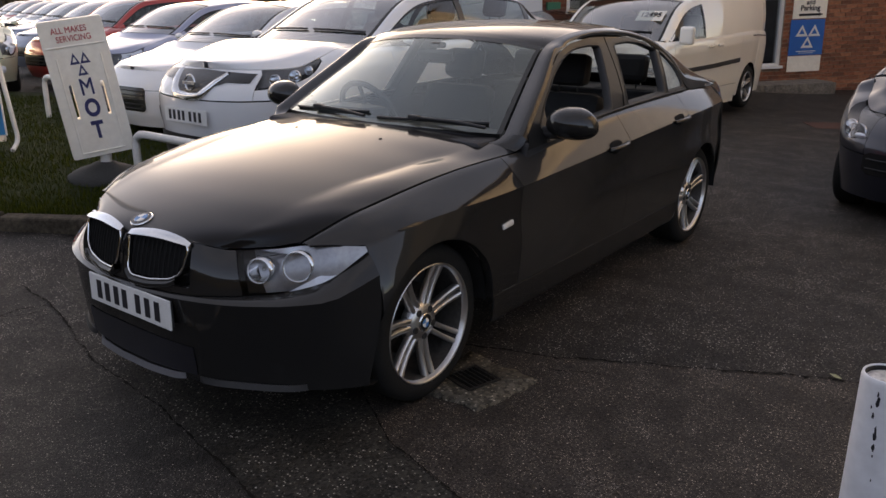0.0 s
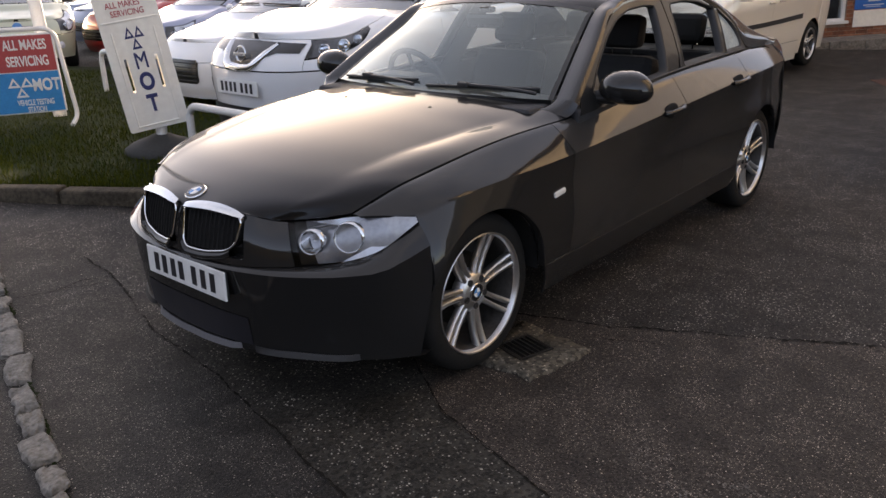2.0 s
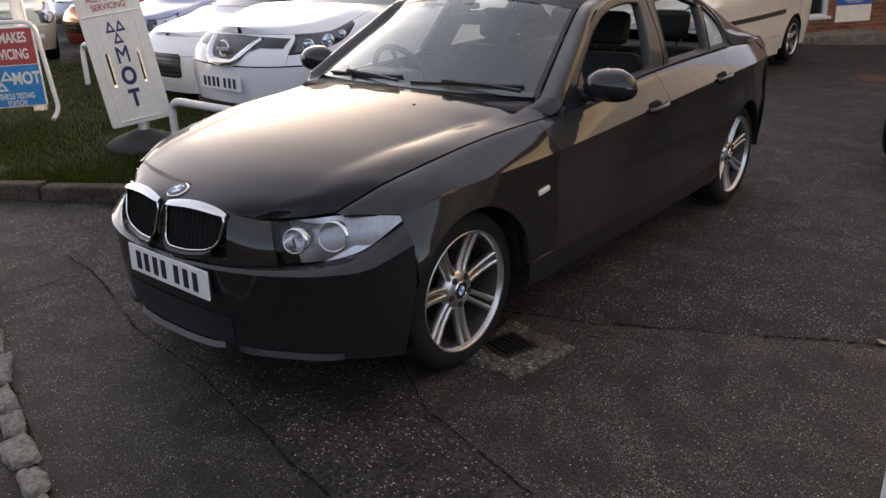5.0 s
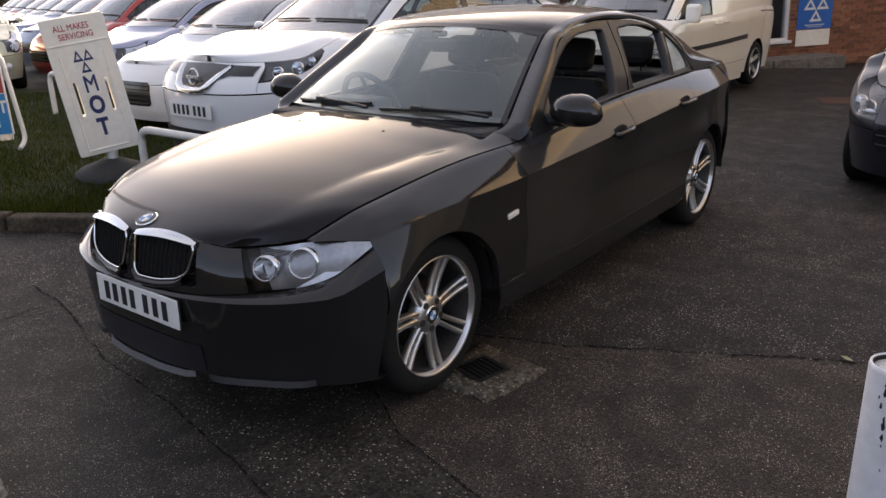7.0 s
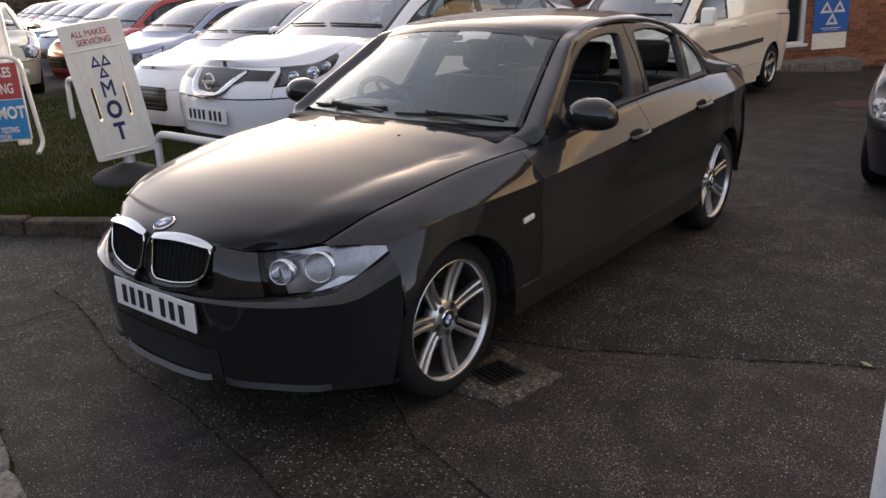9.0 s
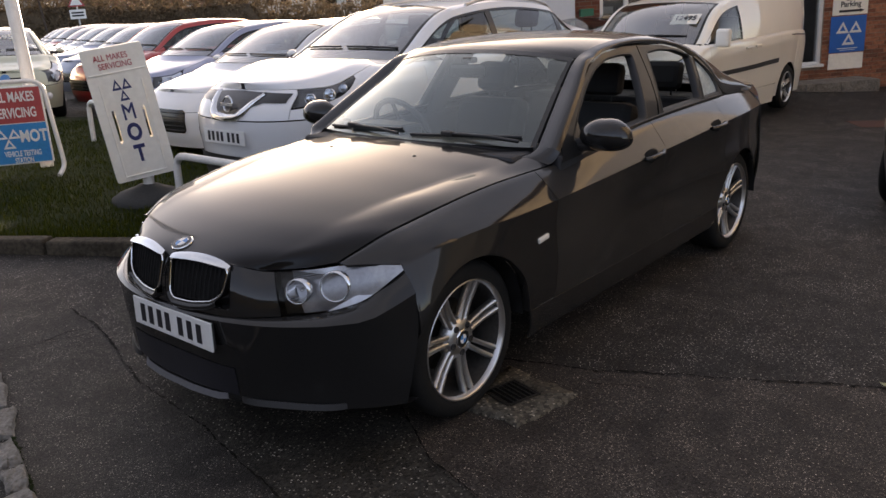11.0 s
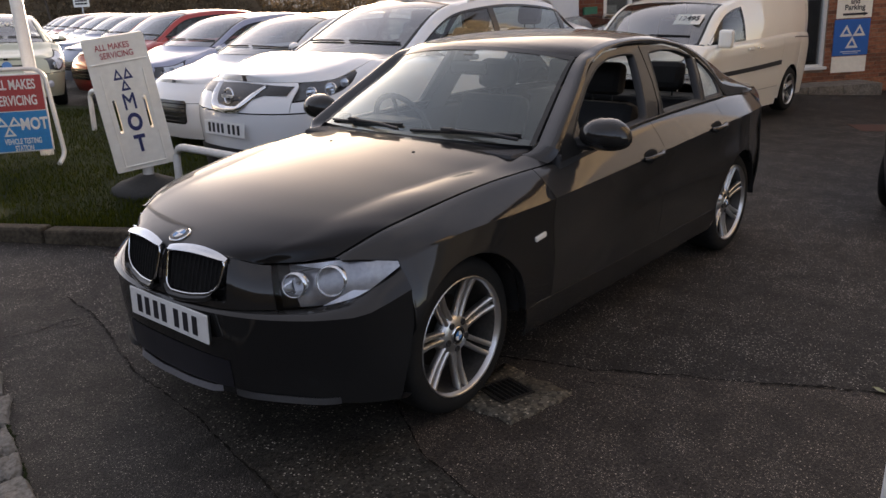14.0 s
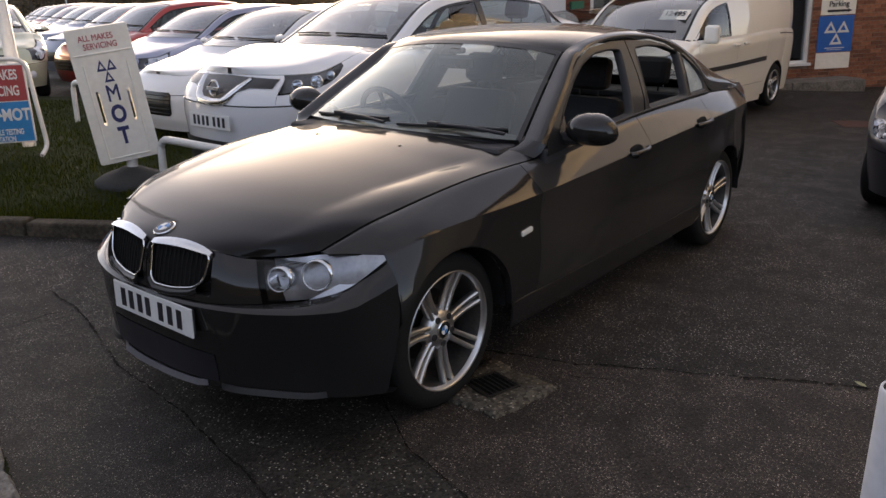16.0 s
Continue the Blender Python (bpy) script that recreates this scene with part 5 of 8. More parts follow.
        # twin grille
        def kid(y, z):
            back = max(0, y - 0.05)
            return Vector((0.722 + (0.712 - z) * 0.25 - 0.10 * back - 0.18 * back * back + 0.010, sd * y, z))
        outline = dense(smooth_loop([(0.026, 0.712), (0.18, 0.722), (0.326, 0.708), (0.306, 0.612), (0.262, 0.582), (0.16, 0.565), (0.062, 0.566), (0.036, 0.592)], 5, 0.035), 0.02)
        ring = tube("grille_ring", [kid(p.x, p.y) for p in outline], 0.0045, M_CHROME, car, 8, "chrome kidney grille surround", True)
        inn = shrink(outline, 0.004)
        cx = sum((p for p in inn), Vector()) / len(inn)
        V = [kid(cx.x, cx.y) + Vector((-0.020, 0, 0))] + [kid(p.x, p.y) + Vector((-0.014, 0, 0)) for p in inn]
        part_mesh("grille_back", mesh_of("grille_back", V, [((0, i + 1, (i + 1) % len(inn) + 1) if sd < 0 else (0, (i + 1) % len(inn) + 1, i + 1)) for i in range(len(inn))], M_LINER), ring)
        outer = [kid(p.x, p.y) + Vector((-0.03, 0, 0)) for p in shrink(outline, -0.003)]
        part_mesh("grille_wall", grid_mesh("grille_wall", [[kid(p.x, p.y) for p in outline + outline[:1]], outer + outer[:1]], M_TRIMBLACK), ring)
        for i in range(12):
            y = 0.055 + 0.0225 * i
            zs = [p.y for a, p in zip(outline, outline[1:] + outline[:1]) if (a.x - y) * (p.x - y) <= 0]
            if len(zs) >= 2:
                tube("grille_bar", [kid(y, min(zs) + 0.006) + Vector((-0.008, 0, 0)), kid(y, (min(zs) + max(zs)) / 2) + Vector((-0.006, 0, 0)), kid(y, max(zs) - 0.008) + Vector((-0.011, 0, 0))], 0.003, M_LINER, ring, 6)
        P = []
        for i in range(17):
            t = i / 16
            y = 0.026 + 0.302 * t
            zt = 0.712 + 0.012 * math.sin(math.pi * t) - 0.004 * t
            w = 0.30 + 0.70 * math.sin(math.pi * min(1, t * 1.02 + 0.02)) ** 0.45
            a = kid(y, zt - 0.012 * w)
            P.append([a, a + Vector((0.004, 0, 0.006 * w)), kid(y, zt) + Vector((-0.004, 0, 0.008 * w)), kid(y, zt) + Vector((-0.018 * w, 0, 0.014 * w))])
        sheet("grille_cap", P, M_CHROME, ring, flip=sd < 0, thick=0.003, label="broad chrome grille cap")
        # painted lip under each grille half
        lowline = [p for p in outline if p.y < 0.60]
        lowline.sort(key=lambda p: p.x)
        sheet("grille_lip", [[kid(p.x, p.y) + Vector((-0.002, 0, -0.004)), kid(p.x, p.y) + Vector((0.016, 0, -0.012)), kid(p.x, p.y) + Vector((0.012, 0, -0.030)), kid(p.x, p.y) + Vector((-0.02, 0, -0.036))] for p in lowline], M_BLACK, ring, flip=sd > 0)
    # badge and plate
    mb = pose(0.664, 0, 0.7405, 0, 20, 0)
    b = lathe("badge", [(0.0, 0.006), (0.041, 0.004), (0.043, 0.0)], M_CHROME, car, 28, "round blue and white badge", mb)
    lathe("badge_band", [(0.026, 0.0065), (0.039, 0.0058)], M_TRIMBLACK, b, 28, "", mb)
    for i, mt in enumerate((M_PLATE, M_BADGEBLUE, M_PLATE, M_BADGEBLUE)):
        lathe("badge_quarter", [(0.001, 0.0085), (0.025, 0.0075)], mt, b, 8, "", mb, i * math.pi / 2, (i + 1) * math.pi / 2)
    box("plate_holder", (0.762, 0.036, 0.462), (0.016, 0.50, 0.10), M_PLASTIC, car, 0.004)
    plate_on(car, pose(0.774, 0.036, 0.463, 0, -1, 0))
    # wings, doors, quarters, sills
    xs = [0.445, 0.42, 0.39, 0.36, 0.335, 0.3145, 0.3139, 0.308, 0.295, 0.27] + [ARCH_R * 0.9999 * math.cos(math.pi * i / 32) for i in range(7, 33)] + [-ARCH_R - 0.003] + [-0.38 - 0.024 * i for i in range(8)]
    gs = [0.45 * j / 12 for j in range(13)] + [0.45 + 0.55 * j / 16 for j in range(1, 17)]
    for sd in (1, -1):
        P = [[(lambda p: Vector((p.x, sd * p.y, p.z)))(flank(x, min(g, 0.45) if x > 0.3142 else g)) for g in gs] for x in sorted(xs, reverse=True) if x > -0.549]
        sheet("front_wing", P, M_BLACK, car, flip=sd < 0, thick=0.007)
    flank_panel("front_door", -0.552, -1.590, 0.0, 1.0, car, M_BLACKDIRTHAZE)
    flank_panel("rear_door", -1.594, -2.425, 0.0, 1.0, car, M_BLACKDIRTHAZE)
    flank_panel("rear_quarter", -2.429, -3.12, 0.0, 1.0, car, M_BLACKDIRTHAZE)
    sill = lambda v, h: (lambda p: Vector((p.x, p.y - 0.003 + 0.001 * math.sin(math.pi * min(1, h * 1.6)) - 0.05 * max(0, h - 0.55) ** 1.5, p.z - 0.004 - 0.125 * h)))(flank(-0.36 - 2.06 * v, 1.0))
    both(sill, "sill_skirt", 0, 1, 0, 1, 40, 10, M_BLACK, car)
    for sd in (1, -1):
        for xw in (0.0, -WB):
            pts = [flank(xw + ARCH_R * 0.998 * math.cos(math.pi * i / 28), 1.0) for i in range(29)]
            P = [[Vector((p.x, sd * p.y, p.z)), Vector((p.x, sd * (p.y - 0.004), p.z - 0.004)), Vector((p.x, sd * (p.y - 0.035), p.z - 0.002))] for p in pts]
            sheet("arch_lip", P, M_BLACK, car, flip=sd < 0)
            mm = pose(xw, sd * 0.665, TYRE_R, 90, 0, 0)
            lathe("arch_liner", [(ARCH_R + 0.004, -0.19), (ARCH_R + 0.004, 0.19)], M_LINER, car, 24, "", mm, 0, math.pi)
            lathe("arch_wall", [(0.01, sd * 0.19), (ARCH_R, sd * 0.19)], M_LINER, car, 24, "", mm, 0, math.pi)
            wheel(car, xw, sd * 0.728, TYRE_R, 0.2385, 7, True, sd, 0.225)
    # tail: corner, bumper, boot lid
    r_top = spline([(0, -3.124, 0.75, 1.0), (0.35, -3.36, 0.71, 1.0), (0.65, -3.57, 0.56, 1.0), (0.85, -3.66, 0.3, 1.0), (1, -3.68, 0, 1.0)])
    r_mid = spline([(0, -3.124, 0.852, 0.898), (0.35, -3.36, 0.755, 0.896), (0.65, -3.63, 0.62, 0.89), (0.85, -3.71, 0.33, 0.88), (1, -3.73, 0, 0.88)])
    r_low = spline([(0, -3.124, 0.868, 0.55), (0.35, -3.34, 0.765, 0.55), (0.65, -3.66, 0.64, 0.55), (0.85, -3.74, 0.33, 0.55), (1, -3.76, 0, 0.55)])
    r_bot = spline([(0, -3.124, 0.845, 0.33), (0.35, -3.34, 0.77, 0.28), (0.65, -3.60, 0.62, 0.26), (0.85, -3.67, 0.33, 0.26), (1, -3.69, 0, 0.26)])
    up_ = ruled([r_top, lambda v: r_top(v).lerp(r_mid(v), 0.5) + Vector((-0.008, 0.008, 0.004)), r_mid])
    both(up_, "rear_corner", 0, 1, 0, 1, 24, 8, M_BLACKDIRTHAZE, car)
    both(ruled([lambda v: r_mid(v) + Vector((0, 0, -0.004)), r_low, r_bot]), "rear_bumper", 0, 1, 0, 1, 24, 14, M_BLACKDIRTHAZE, car)
    tail = ruled([r_mid, r_low, r_bot])
    both(lambda v, h: tail(v, 0.03 + 0.30 * h) + Vector((-0.004, 0.006, 0)), "tail_lamp", 0.34, 0.74, 0, 1, 12, 5, M_TAIL, car, 0.004, "red tail lamp")
    P = []
    for i in range(14):
        v = i / 13
        if v < 0.5:
            x = -2.92 - 0.50 * v
            e = SHOULDER(max(-3.12, x))
            e = Vector((x, e.y, e.z))
        else:
            e = r_top((v - 0.5) * 2 * 0.9)
        P.append([Vector((e.x + 0.0 * t, e.y * t, e.z + 0.045 * (1 - abs(t) ** 2.2))) for t in [j / 10 for j in range(-10, 11)]])
    sheet("boot_lid", P, M_BLACK, car, thick=0.008)
    # glasshouse: windscreen, roof, rear window
    rail = by_x([(-0.70, 0.700, 0.955), (-0.884, 0.650, 1.075), (-1.067, 0.600, 1.190), (-1.235, 0.566, 1.300), (-1.34, 0.572, 1.340), (-1.56, 0.575, 1.372), (-1.853, 0.573, 1.383), (-2.123, 0.580, 1.368), (-2.31, 0.592, 1.338), (-2.484, 0.612, 1.290),
                 (-2.742, 0.655, 1.178), (-2.85, 0.680, 1.122), (-3.02, 0.715, 1.060), (-3.16, 0.735, 1.02)])
    axis = by_x([(-0.555, 0, 0.966), (-0.75, 0, 1.095), (-0.95, 0, 1.222), (-1.165, 0, 1.346), (-1.32, 0, 1.384), (-1.55, 0, 1.410), (-1.85, 0, 1.420), (-2.15, 0, 1.408), (-2.4, 0, 1.368), (-2.6, 0, 1.310), (-2.85, 0, 1.19), (-3.0, 0, 1.11), (-3.12, 0, 1.05), (-3.2, 0, 1.03)])
    rx = curve([(0, -0.70), (0.12, -0.884), (0.24, -1.067), (0.35, -1.235), (0.55, -1.7), (0.75, -2.4), (1, -3.16)])
    ax = curve([(0, -0.555), (0.12, -0.75), (0.24, -0.95), (0.35, -1.165), (0.55, -1.70), (0.75, -2.46), (1, -3.2)])

    def roof_at(q, t, lift=0.0):
        r, c = rail(rx(q)), axis(ax(q))
        k = 1 - abs(t) ** 2.4
        return Vector((r.x + (c.x - r.x) * k, r.y * t, r.z + (c.z - r.z) * k + lift))

    def top_sheet(nm, q0, q1, t0, t1, material, nq=14, nt=16, thick=0.006, lift=0.0):
        return sheet(nm, [[roof_at(q0 + (q1 - q0) * i / nq, t0 + (t1 - t0) * j / nt, lift) for j in range(nt + 1)] for i in range(nq + 1)], material, car, thick=thick)
    top_sheet("roof", 0.354, 0.745, -1, 1, M_BLACKSHEEN, 26, 26)
    cowl = [v for v in rear_edge if abs(v.y) < 0.69]
    sheet("cowl_panel", [[v + Vector((0, 0, -0.003)) for v in cowl], [roof_at(0, v.y / 0.70).lerp(v, 0.4) + Vector((0, 0, -0.004)) for v in cowl], [roof_at(0, v.y / 0.70) + Vector((0.006, 0, 0.001)) for v in cowl]], M_BLACKSHEEN, car)
    scr = top_sheet("windscreen", 0.0, 0.348, -0.985, 0.985, M_SCREEN, 18, 22, 0)
    scr.visible_shadow = False
    top_sheet("windscreen_seal", 0.336, 0.353, -0.985, 0.985, M_TRIMBLACK, 2, 22, 0, 0.003)
    rw = top_sheet("rear_window", 0.75, 0.985, -0.95, 0.95, M_GLASS, 12, 16, 0)
    rw.visible_shadow = False
    for sd in (1, -1):
        top_sheet("screen_edge", 0, 0.348, sd * 0.955, sd * 0.985, M_TRIMBLACK, 14, 1, 0, 0.002)
        top_sheet("rear_pillar_edge", 0.745, 1.0, sd * 0.95, sd * 1.0, M_BLACK, 14, 3)
        # outer skin from the roof's edge to the plane of the side windows
        gap = [Vector((x, z, 0)) for x, z in ((-0.690, 0.925), (-0.735, 0.972), (-0.831, 1.033), (-0.955, 1.115), (-1.077, 1.194), (-1.234, 1.278), (-1.403, 1.323), (-1.629, 1.344), (-1.80, 1.347), (-2.084, 1.333), (-2.276, 1.301), (-2.442, 1.231), (-2.540, 1.160), (-2.600, 1.085), (-2.630, 1.012))]
        P = []
        n = 60
        for i in range(n + 1):
            x = -0.705 + (-3.10 + 0.705) * i / n
            r = rail(x)
            zg = float(np.interp(-x, [-p.x for p in gap], [p.y for p in gap]))
            zg = min(zg + 0.004, r.z - 0.014) if x > -2.63 else max(SHOULDER(x).z - 0.004, min(1.012, r.z - 0.014) - 0.12 * max(0, (-2.63 - x)))
            o = Vector((x, side_y(zg) + 0.002, zg))
            m_ = r.lerp(o, 0.58) + (Vector((0.014, 0.020, 0.012)) if x > -1.3 else Vector((0, 0.016, 0.010)) * min(1, (r.z - zg) / 0.06))
            g_ = spline([(0, *r), (0.5, *m_), (1, *o)])
            P.append([Vector((p.x, sd * p.y, p.z)) for p in (g_(j / 7) for j in range(8))])
        sheet("roof_rail_skin", P, M_BLACK, car, flip=sd < 0, thick=0.006, label="painted roof edge and pillars")
        # foot of the front pillar, flowing on to the bonnet's edge
        sole = [CREASE_TOP(0.955).lerp(SHOULDER(-0.648), 0.10 + 0.90 * j / 7) + Vector((0, 0, 0.004)) for j in range(8)]
        ankle = [Vector((p.x, sd * p.y, p.z)) for p in P[0]]
        P = []
        for i in range(7):
            t = i / 6
            row = [a.lerp(b, t) + Vector((0, 0.004, -0.008)) * math.sin(math.pi * t) for a, b in zip(ankle, sole)]
            P.append([Vector((p.x, sd * p.y, p.z)) for p in row])
        sheet("pillar_foot", P, M_BLACK, car, flip=sd > 0, thick=0.004)
        # door frames with their openings
        front_hole = dense(smooth_loop([(-0.832, 0.975), (-0.957, 1.080), (-1.125, 1.190), (-1.265, 1.256), (-1.42, 1.297), (-1.59, 1.308), (-1.712, 1.302), (-1.640, 1.105), (-1.583, 0.974), (-1.282, 0.953), (-0.93, 0.931)], 5, 0.04), 0.03)
        rear_hole = dense(smooth_loop([(-1.866, 1.302), (-2.05, 1.310), (-2.22, 1.297), (-2.392, 1.254), (-2.350, 1.140), (-2.303, 1.003), (-2.03, 0.996), (-1.775, 0.988)], 5, 0.03), 0.03)
        pane_hole = dense(smooth_loop([(-2.420, 1.250), (-2.515, 1.194), (-2.575, 1.124), (-2.597, 1.062), (-2.585, 1.016), (-2.340, 1.008), (-2.385, 1.130)], 5, 0.025), 0.03)
        top_f = [p for p in gap if p.x > -1.76]
        top_r = [p for p in gap if p.x < -1.84]
        lowz = lambda x: SHOULDER(x).z - 0.006
        f_out = [Vector((-0.70, lowz(-0.70) + 0.012, 0))] + [p + Vector((-0.004, -0.004, 0)) for p in top_f[1:]] + [Vector((-1.790, 1.340, 0)), Vector((-1.775, 1.16, 0)), Vector((-1.750, 1.046, 0)), Vector((-1.690, lowz(-1.69), 0)), Vector((-1.3, lowz(-1.3), 0)), Vector((-1.0, lowz(-1.0), 0))]
        r_out = [Vector((-1.800, 1.340, 0))] + [p + Vector((0, -0.005, 0)) for p in top_r] + [Vector((-2.60, lowz(-2.6), 0)), Vector((-2.2, lowz(-2.2), 0)), Vector((-1.72, lowz(-1.72), 0)), Vector((-1.760, 1.046, 0)), Vector((-1.785, 1.16, 0))]
        cut_sheet("door_frame", dense(f_out, 0.04), [front_hole], M_FRAMEBLACK, car, sd, label="painted front door frame")
        cut_sheet("door_frame", dense(r_out, 0.04), [rear_hole, pane_hole], M_FRAMEBLACK, car, sd, label="painted rear door frame")
        for hole in (front_hole, rear_hole, pane_hole):
            rim_band("window_seal", hole, 0.013, 0.002, -0.012, M_PLASTIC, car, sd, "black rubber window seal")
        qp = cut_sheet("quarter_pane", shrink(pane_hole, 0.012), [], M_PALEPANE, car, sd, -0.012, 0.004, "fixed rear quarter pane, brightness painted into its colour")
        qp.visible_shadow = False
        # dark inner pillar faces behind the frames
        cut_sheet("pillar_lining", dense([Vector(p) for p in ((-1.62, 0.93, 0), (-1.75, 1.32, 0), (-1.93, 1.32, 0), (-1.80, 0.93, 0))], 0.05), [], M_INTERIOR, car, sd, -0.045, 0.01)
        # waist seal along the doors
        tube("waist_seal", [(lambda p: Vector((p.x, sd * (p.y - 0.002), p.z + 0.006)))(SHOULDER(-0.78 - 1.80 * i / 30)) for i in range(31)], 0.006, M_PLASTIC, car, 8)
        sheet("waist_ledge", [[(lambda p: Vector((p.x, sd * p.y, p.z - 0.003)))(SHOULDER(x)), (lambda p: Vector((p.x, sd * (p.y - 0.03), p.z)))(SHOULDER(x))] for x in [-0.70 - 2.2 * i / 30 for i in range(31)]], M_PLASTIC, car, flip=sd > 0)
        # mirror sail, mirror
        sail = [Vector((-0.768, 0.955, 0)), Vector((-0.830, 0.992, 0)), Vector((-0.945, 1.075, 0)), Vector((-0.915, 0.945, 0))]
        cut_sheet("mirror_sail", dense(sail, 0.04), [], M_TRIMBLACK, car, sd, -0.004, 0.006)
        # door handles and cups
        for x in (-1.44, -2.29):
            p = flank(x, 0.43)
            hnd = tube("door_handle", [Vector((x + 0.10 - 0.20 * i / 8, sd * (p.y + 0.010 + 0.026 * math.sin(math.pi * i / 8) ** 0.5), p.z - 0.012 + 0.010 * i / 8 + 0.004 * math.sin(math.pi * i / 8))) for i in range(9)], 0.0125, M_TRIMBLACK, car, 10)
            bm = bmesh.new()
            bmesh.ops.create_uvsphere(bm, u_segments=18, v_segments=10, radius=1.0)
            bmesh.ops.transform(bm, matrix=Matrix.Translation((x + 0.01, sd * (p.y - 0.004), p.z - 0.008)) @ Matrix.Diagonal((0.075, 0.012, 0.036, 1)), verts=bm.verts)
            part("handle_cup", bm, M_LINER, hnd)
        p = min((flank(-0.445, k / 100) for k in range(46, 99)), key=lambda v: abs(v.z - 0.632))
        box("side_repeater", (0, 0, 0), (0.078, 0.014, 0.024), M_AMBER, car, 0.006, "pale side repeater lamp", Matrix.Translation((p.x, sd * (p.y + 0.003), p.z)) @ pose(0, 0, 0, 0, 7, 0))
        tube("sill_line", [(lambda p: Vector((p.x, sd * (p.y + 0.002), p.z - 0.004)))(flank(-0.37 - 2.02 * i / 30, 1.0)) for i in range(31)], 0.0012, M_TRIMBLACK, car, 6)
        big = mirror(car, -0.895, 0.932, 1.004, sd, M_BLACK, 0.20, 0.25, 0.146)
        box("mirror_foot", (-0.895, sd * 0.835, 0.950), (0.075, 0.12, 0.045), M_PLASTIC, big, 0.02)
    # wipers
    for y0, y1 in ((-0.60, -0.02), (0.06, 0.62)):
        pts = [roof_at(0.012 + 0.016 * i / 8, (y0 + (y1 - y0) * i / 8) / 0.70, 0.010) for i in range(9)]
        w = tube("wiper_blade", pts, 0.007, M_PLASTIC, car, 6)
        mid = pts[3]
        tube("wiper_arm", [mid + Vector((0.004, 0, 0.010)), pts[6] + Vector((0.03, 0, 0.004)), pts[8] + Vector((0.055, 0.02, -0.012))], 0.008, M_PLASTIC, w, 6)
        box("blade_clip", (0, 0, 0), (0.03, 0.06, 0.026), M_PLASTIC, w, 0.006, "", Matrix.Translation(mid + Vector((0.002, 0, 0.008))))
    for sy in (0.27, -0.27):
        lathe("washer_jet", [(0.0, 0.008), (0.008, 0.006), (0.011, 0.0)], M_PLASTIC, car, 10, "", pose(-0.36, sy, 0.931, 0, 7, 0))
    # cabin
    box("underbody", (-1.6, 0, 0.30), (3.7, 1.2, 0.14), M_PLASTIC, car, 0.02)
    box("cabin_floor", (-1.75, 0, 0.33), (2.4, 1.5, 0.05), M_INTERIOR, car, 0.01)
    bm = bmesh.new()
    add_box(bm, -0.80, 0, 0.80, 0.40, 1.42, 0.26, 0.06)
    dash = part("dashboard", bm, M_DASH, car)
    box("dash_top", (-0.70, 0, 0.915), (0.34, 1.36, 0.05), M_DASH, dash, 0.02)
    for sd in (1, -1):
        box("door_lining", (-1.62, sd * 0.80, 0.64), (1.86, 0.045, 0.58), M_INTERIOR, car, 0.015)
    for sy in (0.37, -0.37):
        seat(car, -1.45, sy, 0.31)
        seat(car, -2.25, sy, 0.27)
    box("parcel_shelf", (-2.76, 0, 0.96), (0.40, 1.25, 0.04), M_INTERIOR, car, 0.01)
    box("roof_lining", (-1.8, 0, 1.335), (1.0, 1.05, 0.02), M_SHOPDARK, car, 0.008)
    ms = pose(-0.98, -0.37, 0.93, 0, -65, 0)
    sw = tube("steering_wheel", [ms @ Vector((0.185 * math.cos(a), 0.185 * math.sin(a), 0)) for a in [2 * math.pi * i / 32 for i in range(32)]], 0.016, M_DASH, car, 8, closed=True)
    lathe("steering_hub", [(0, 0.02), (0.06, 0.015), (0.075, -0.02)], M_DASH, sw, 16, "", ms)
    for a in (0, math.pi, math.pi * 1.5):
        tube("steering_spoke", [ms @ Vector((0.06 * math.cos(a), 0.06 * math.sin(a), 0)), ms @ Vector((0.18 * math.cos(a), 0.18 * math.sin(a), 0))], 0.012, M_DASH, sw, 6)
    box("instrument_hood", (-0.86, -0.37, 0.95), (0.2, 0.36, 0.07), M_DASH, car, 0.03)
    box("rear_view_mirror", (-1.10, 0, 1.245), (0.03, 0.24, 0.07), M_TRIMBLACK, car, 0.02)
    box("screen_sensor", (-1.12, 0.0, 1.30), (0.06, 0.07, 0.03), M_TRIMBLACK, car, 0.01)
    fin = bmesh.new()
    add_box(fin, 0, 0, 0, 0.12, 0.03, 0.05, 0.012, pose(-2.50, 0, 1.35, 0, -14, 0))
    part("roof_antenna", fin, M_BLACK, car)
    return car


saloon = build_saloon()


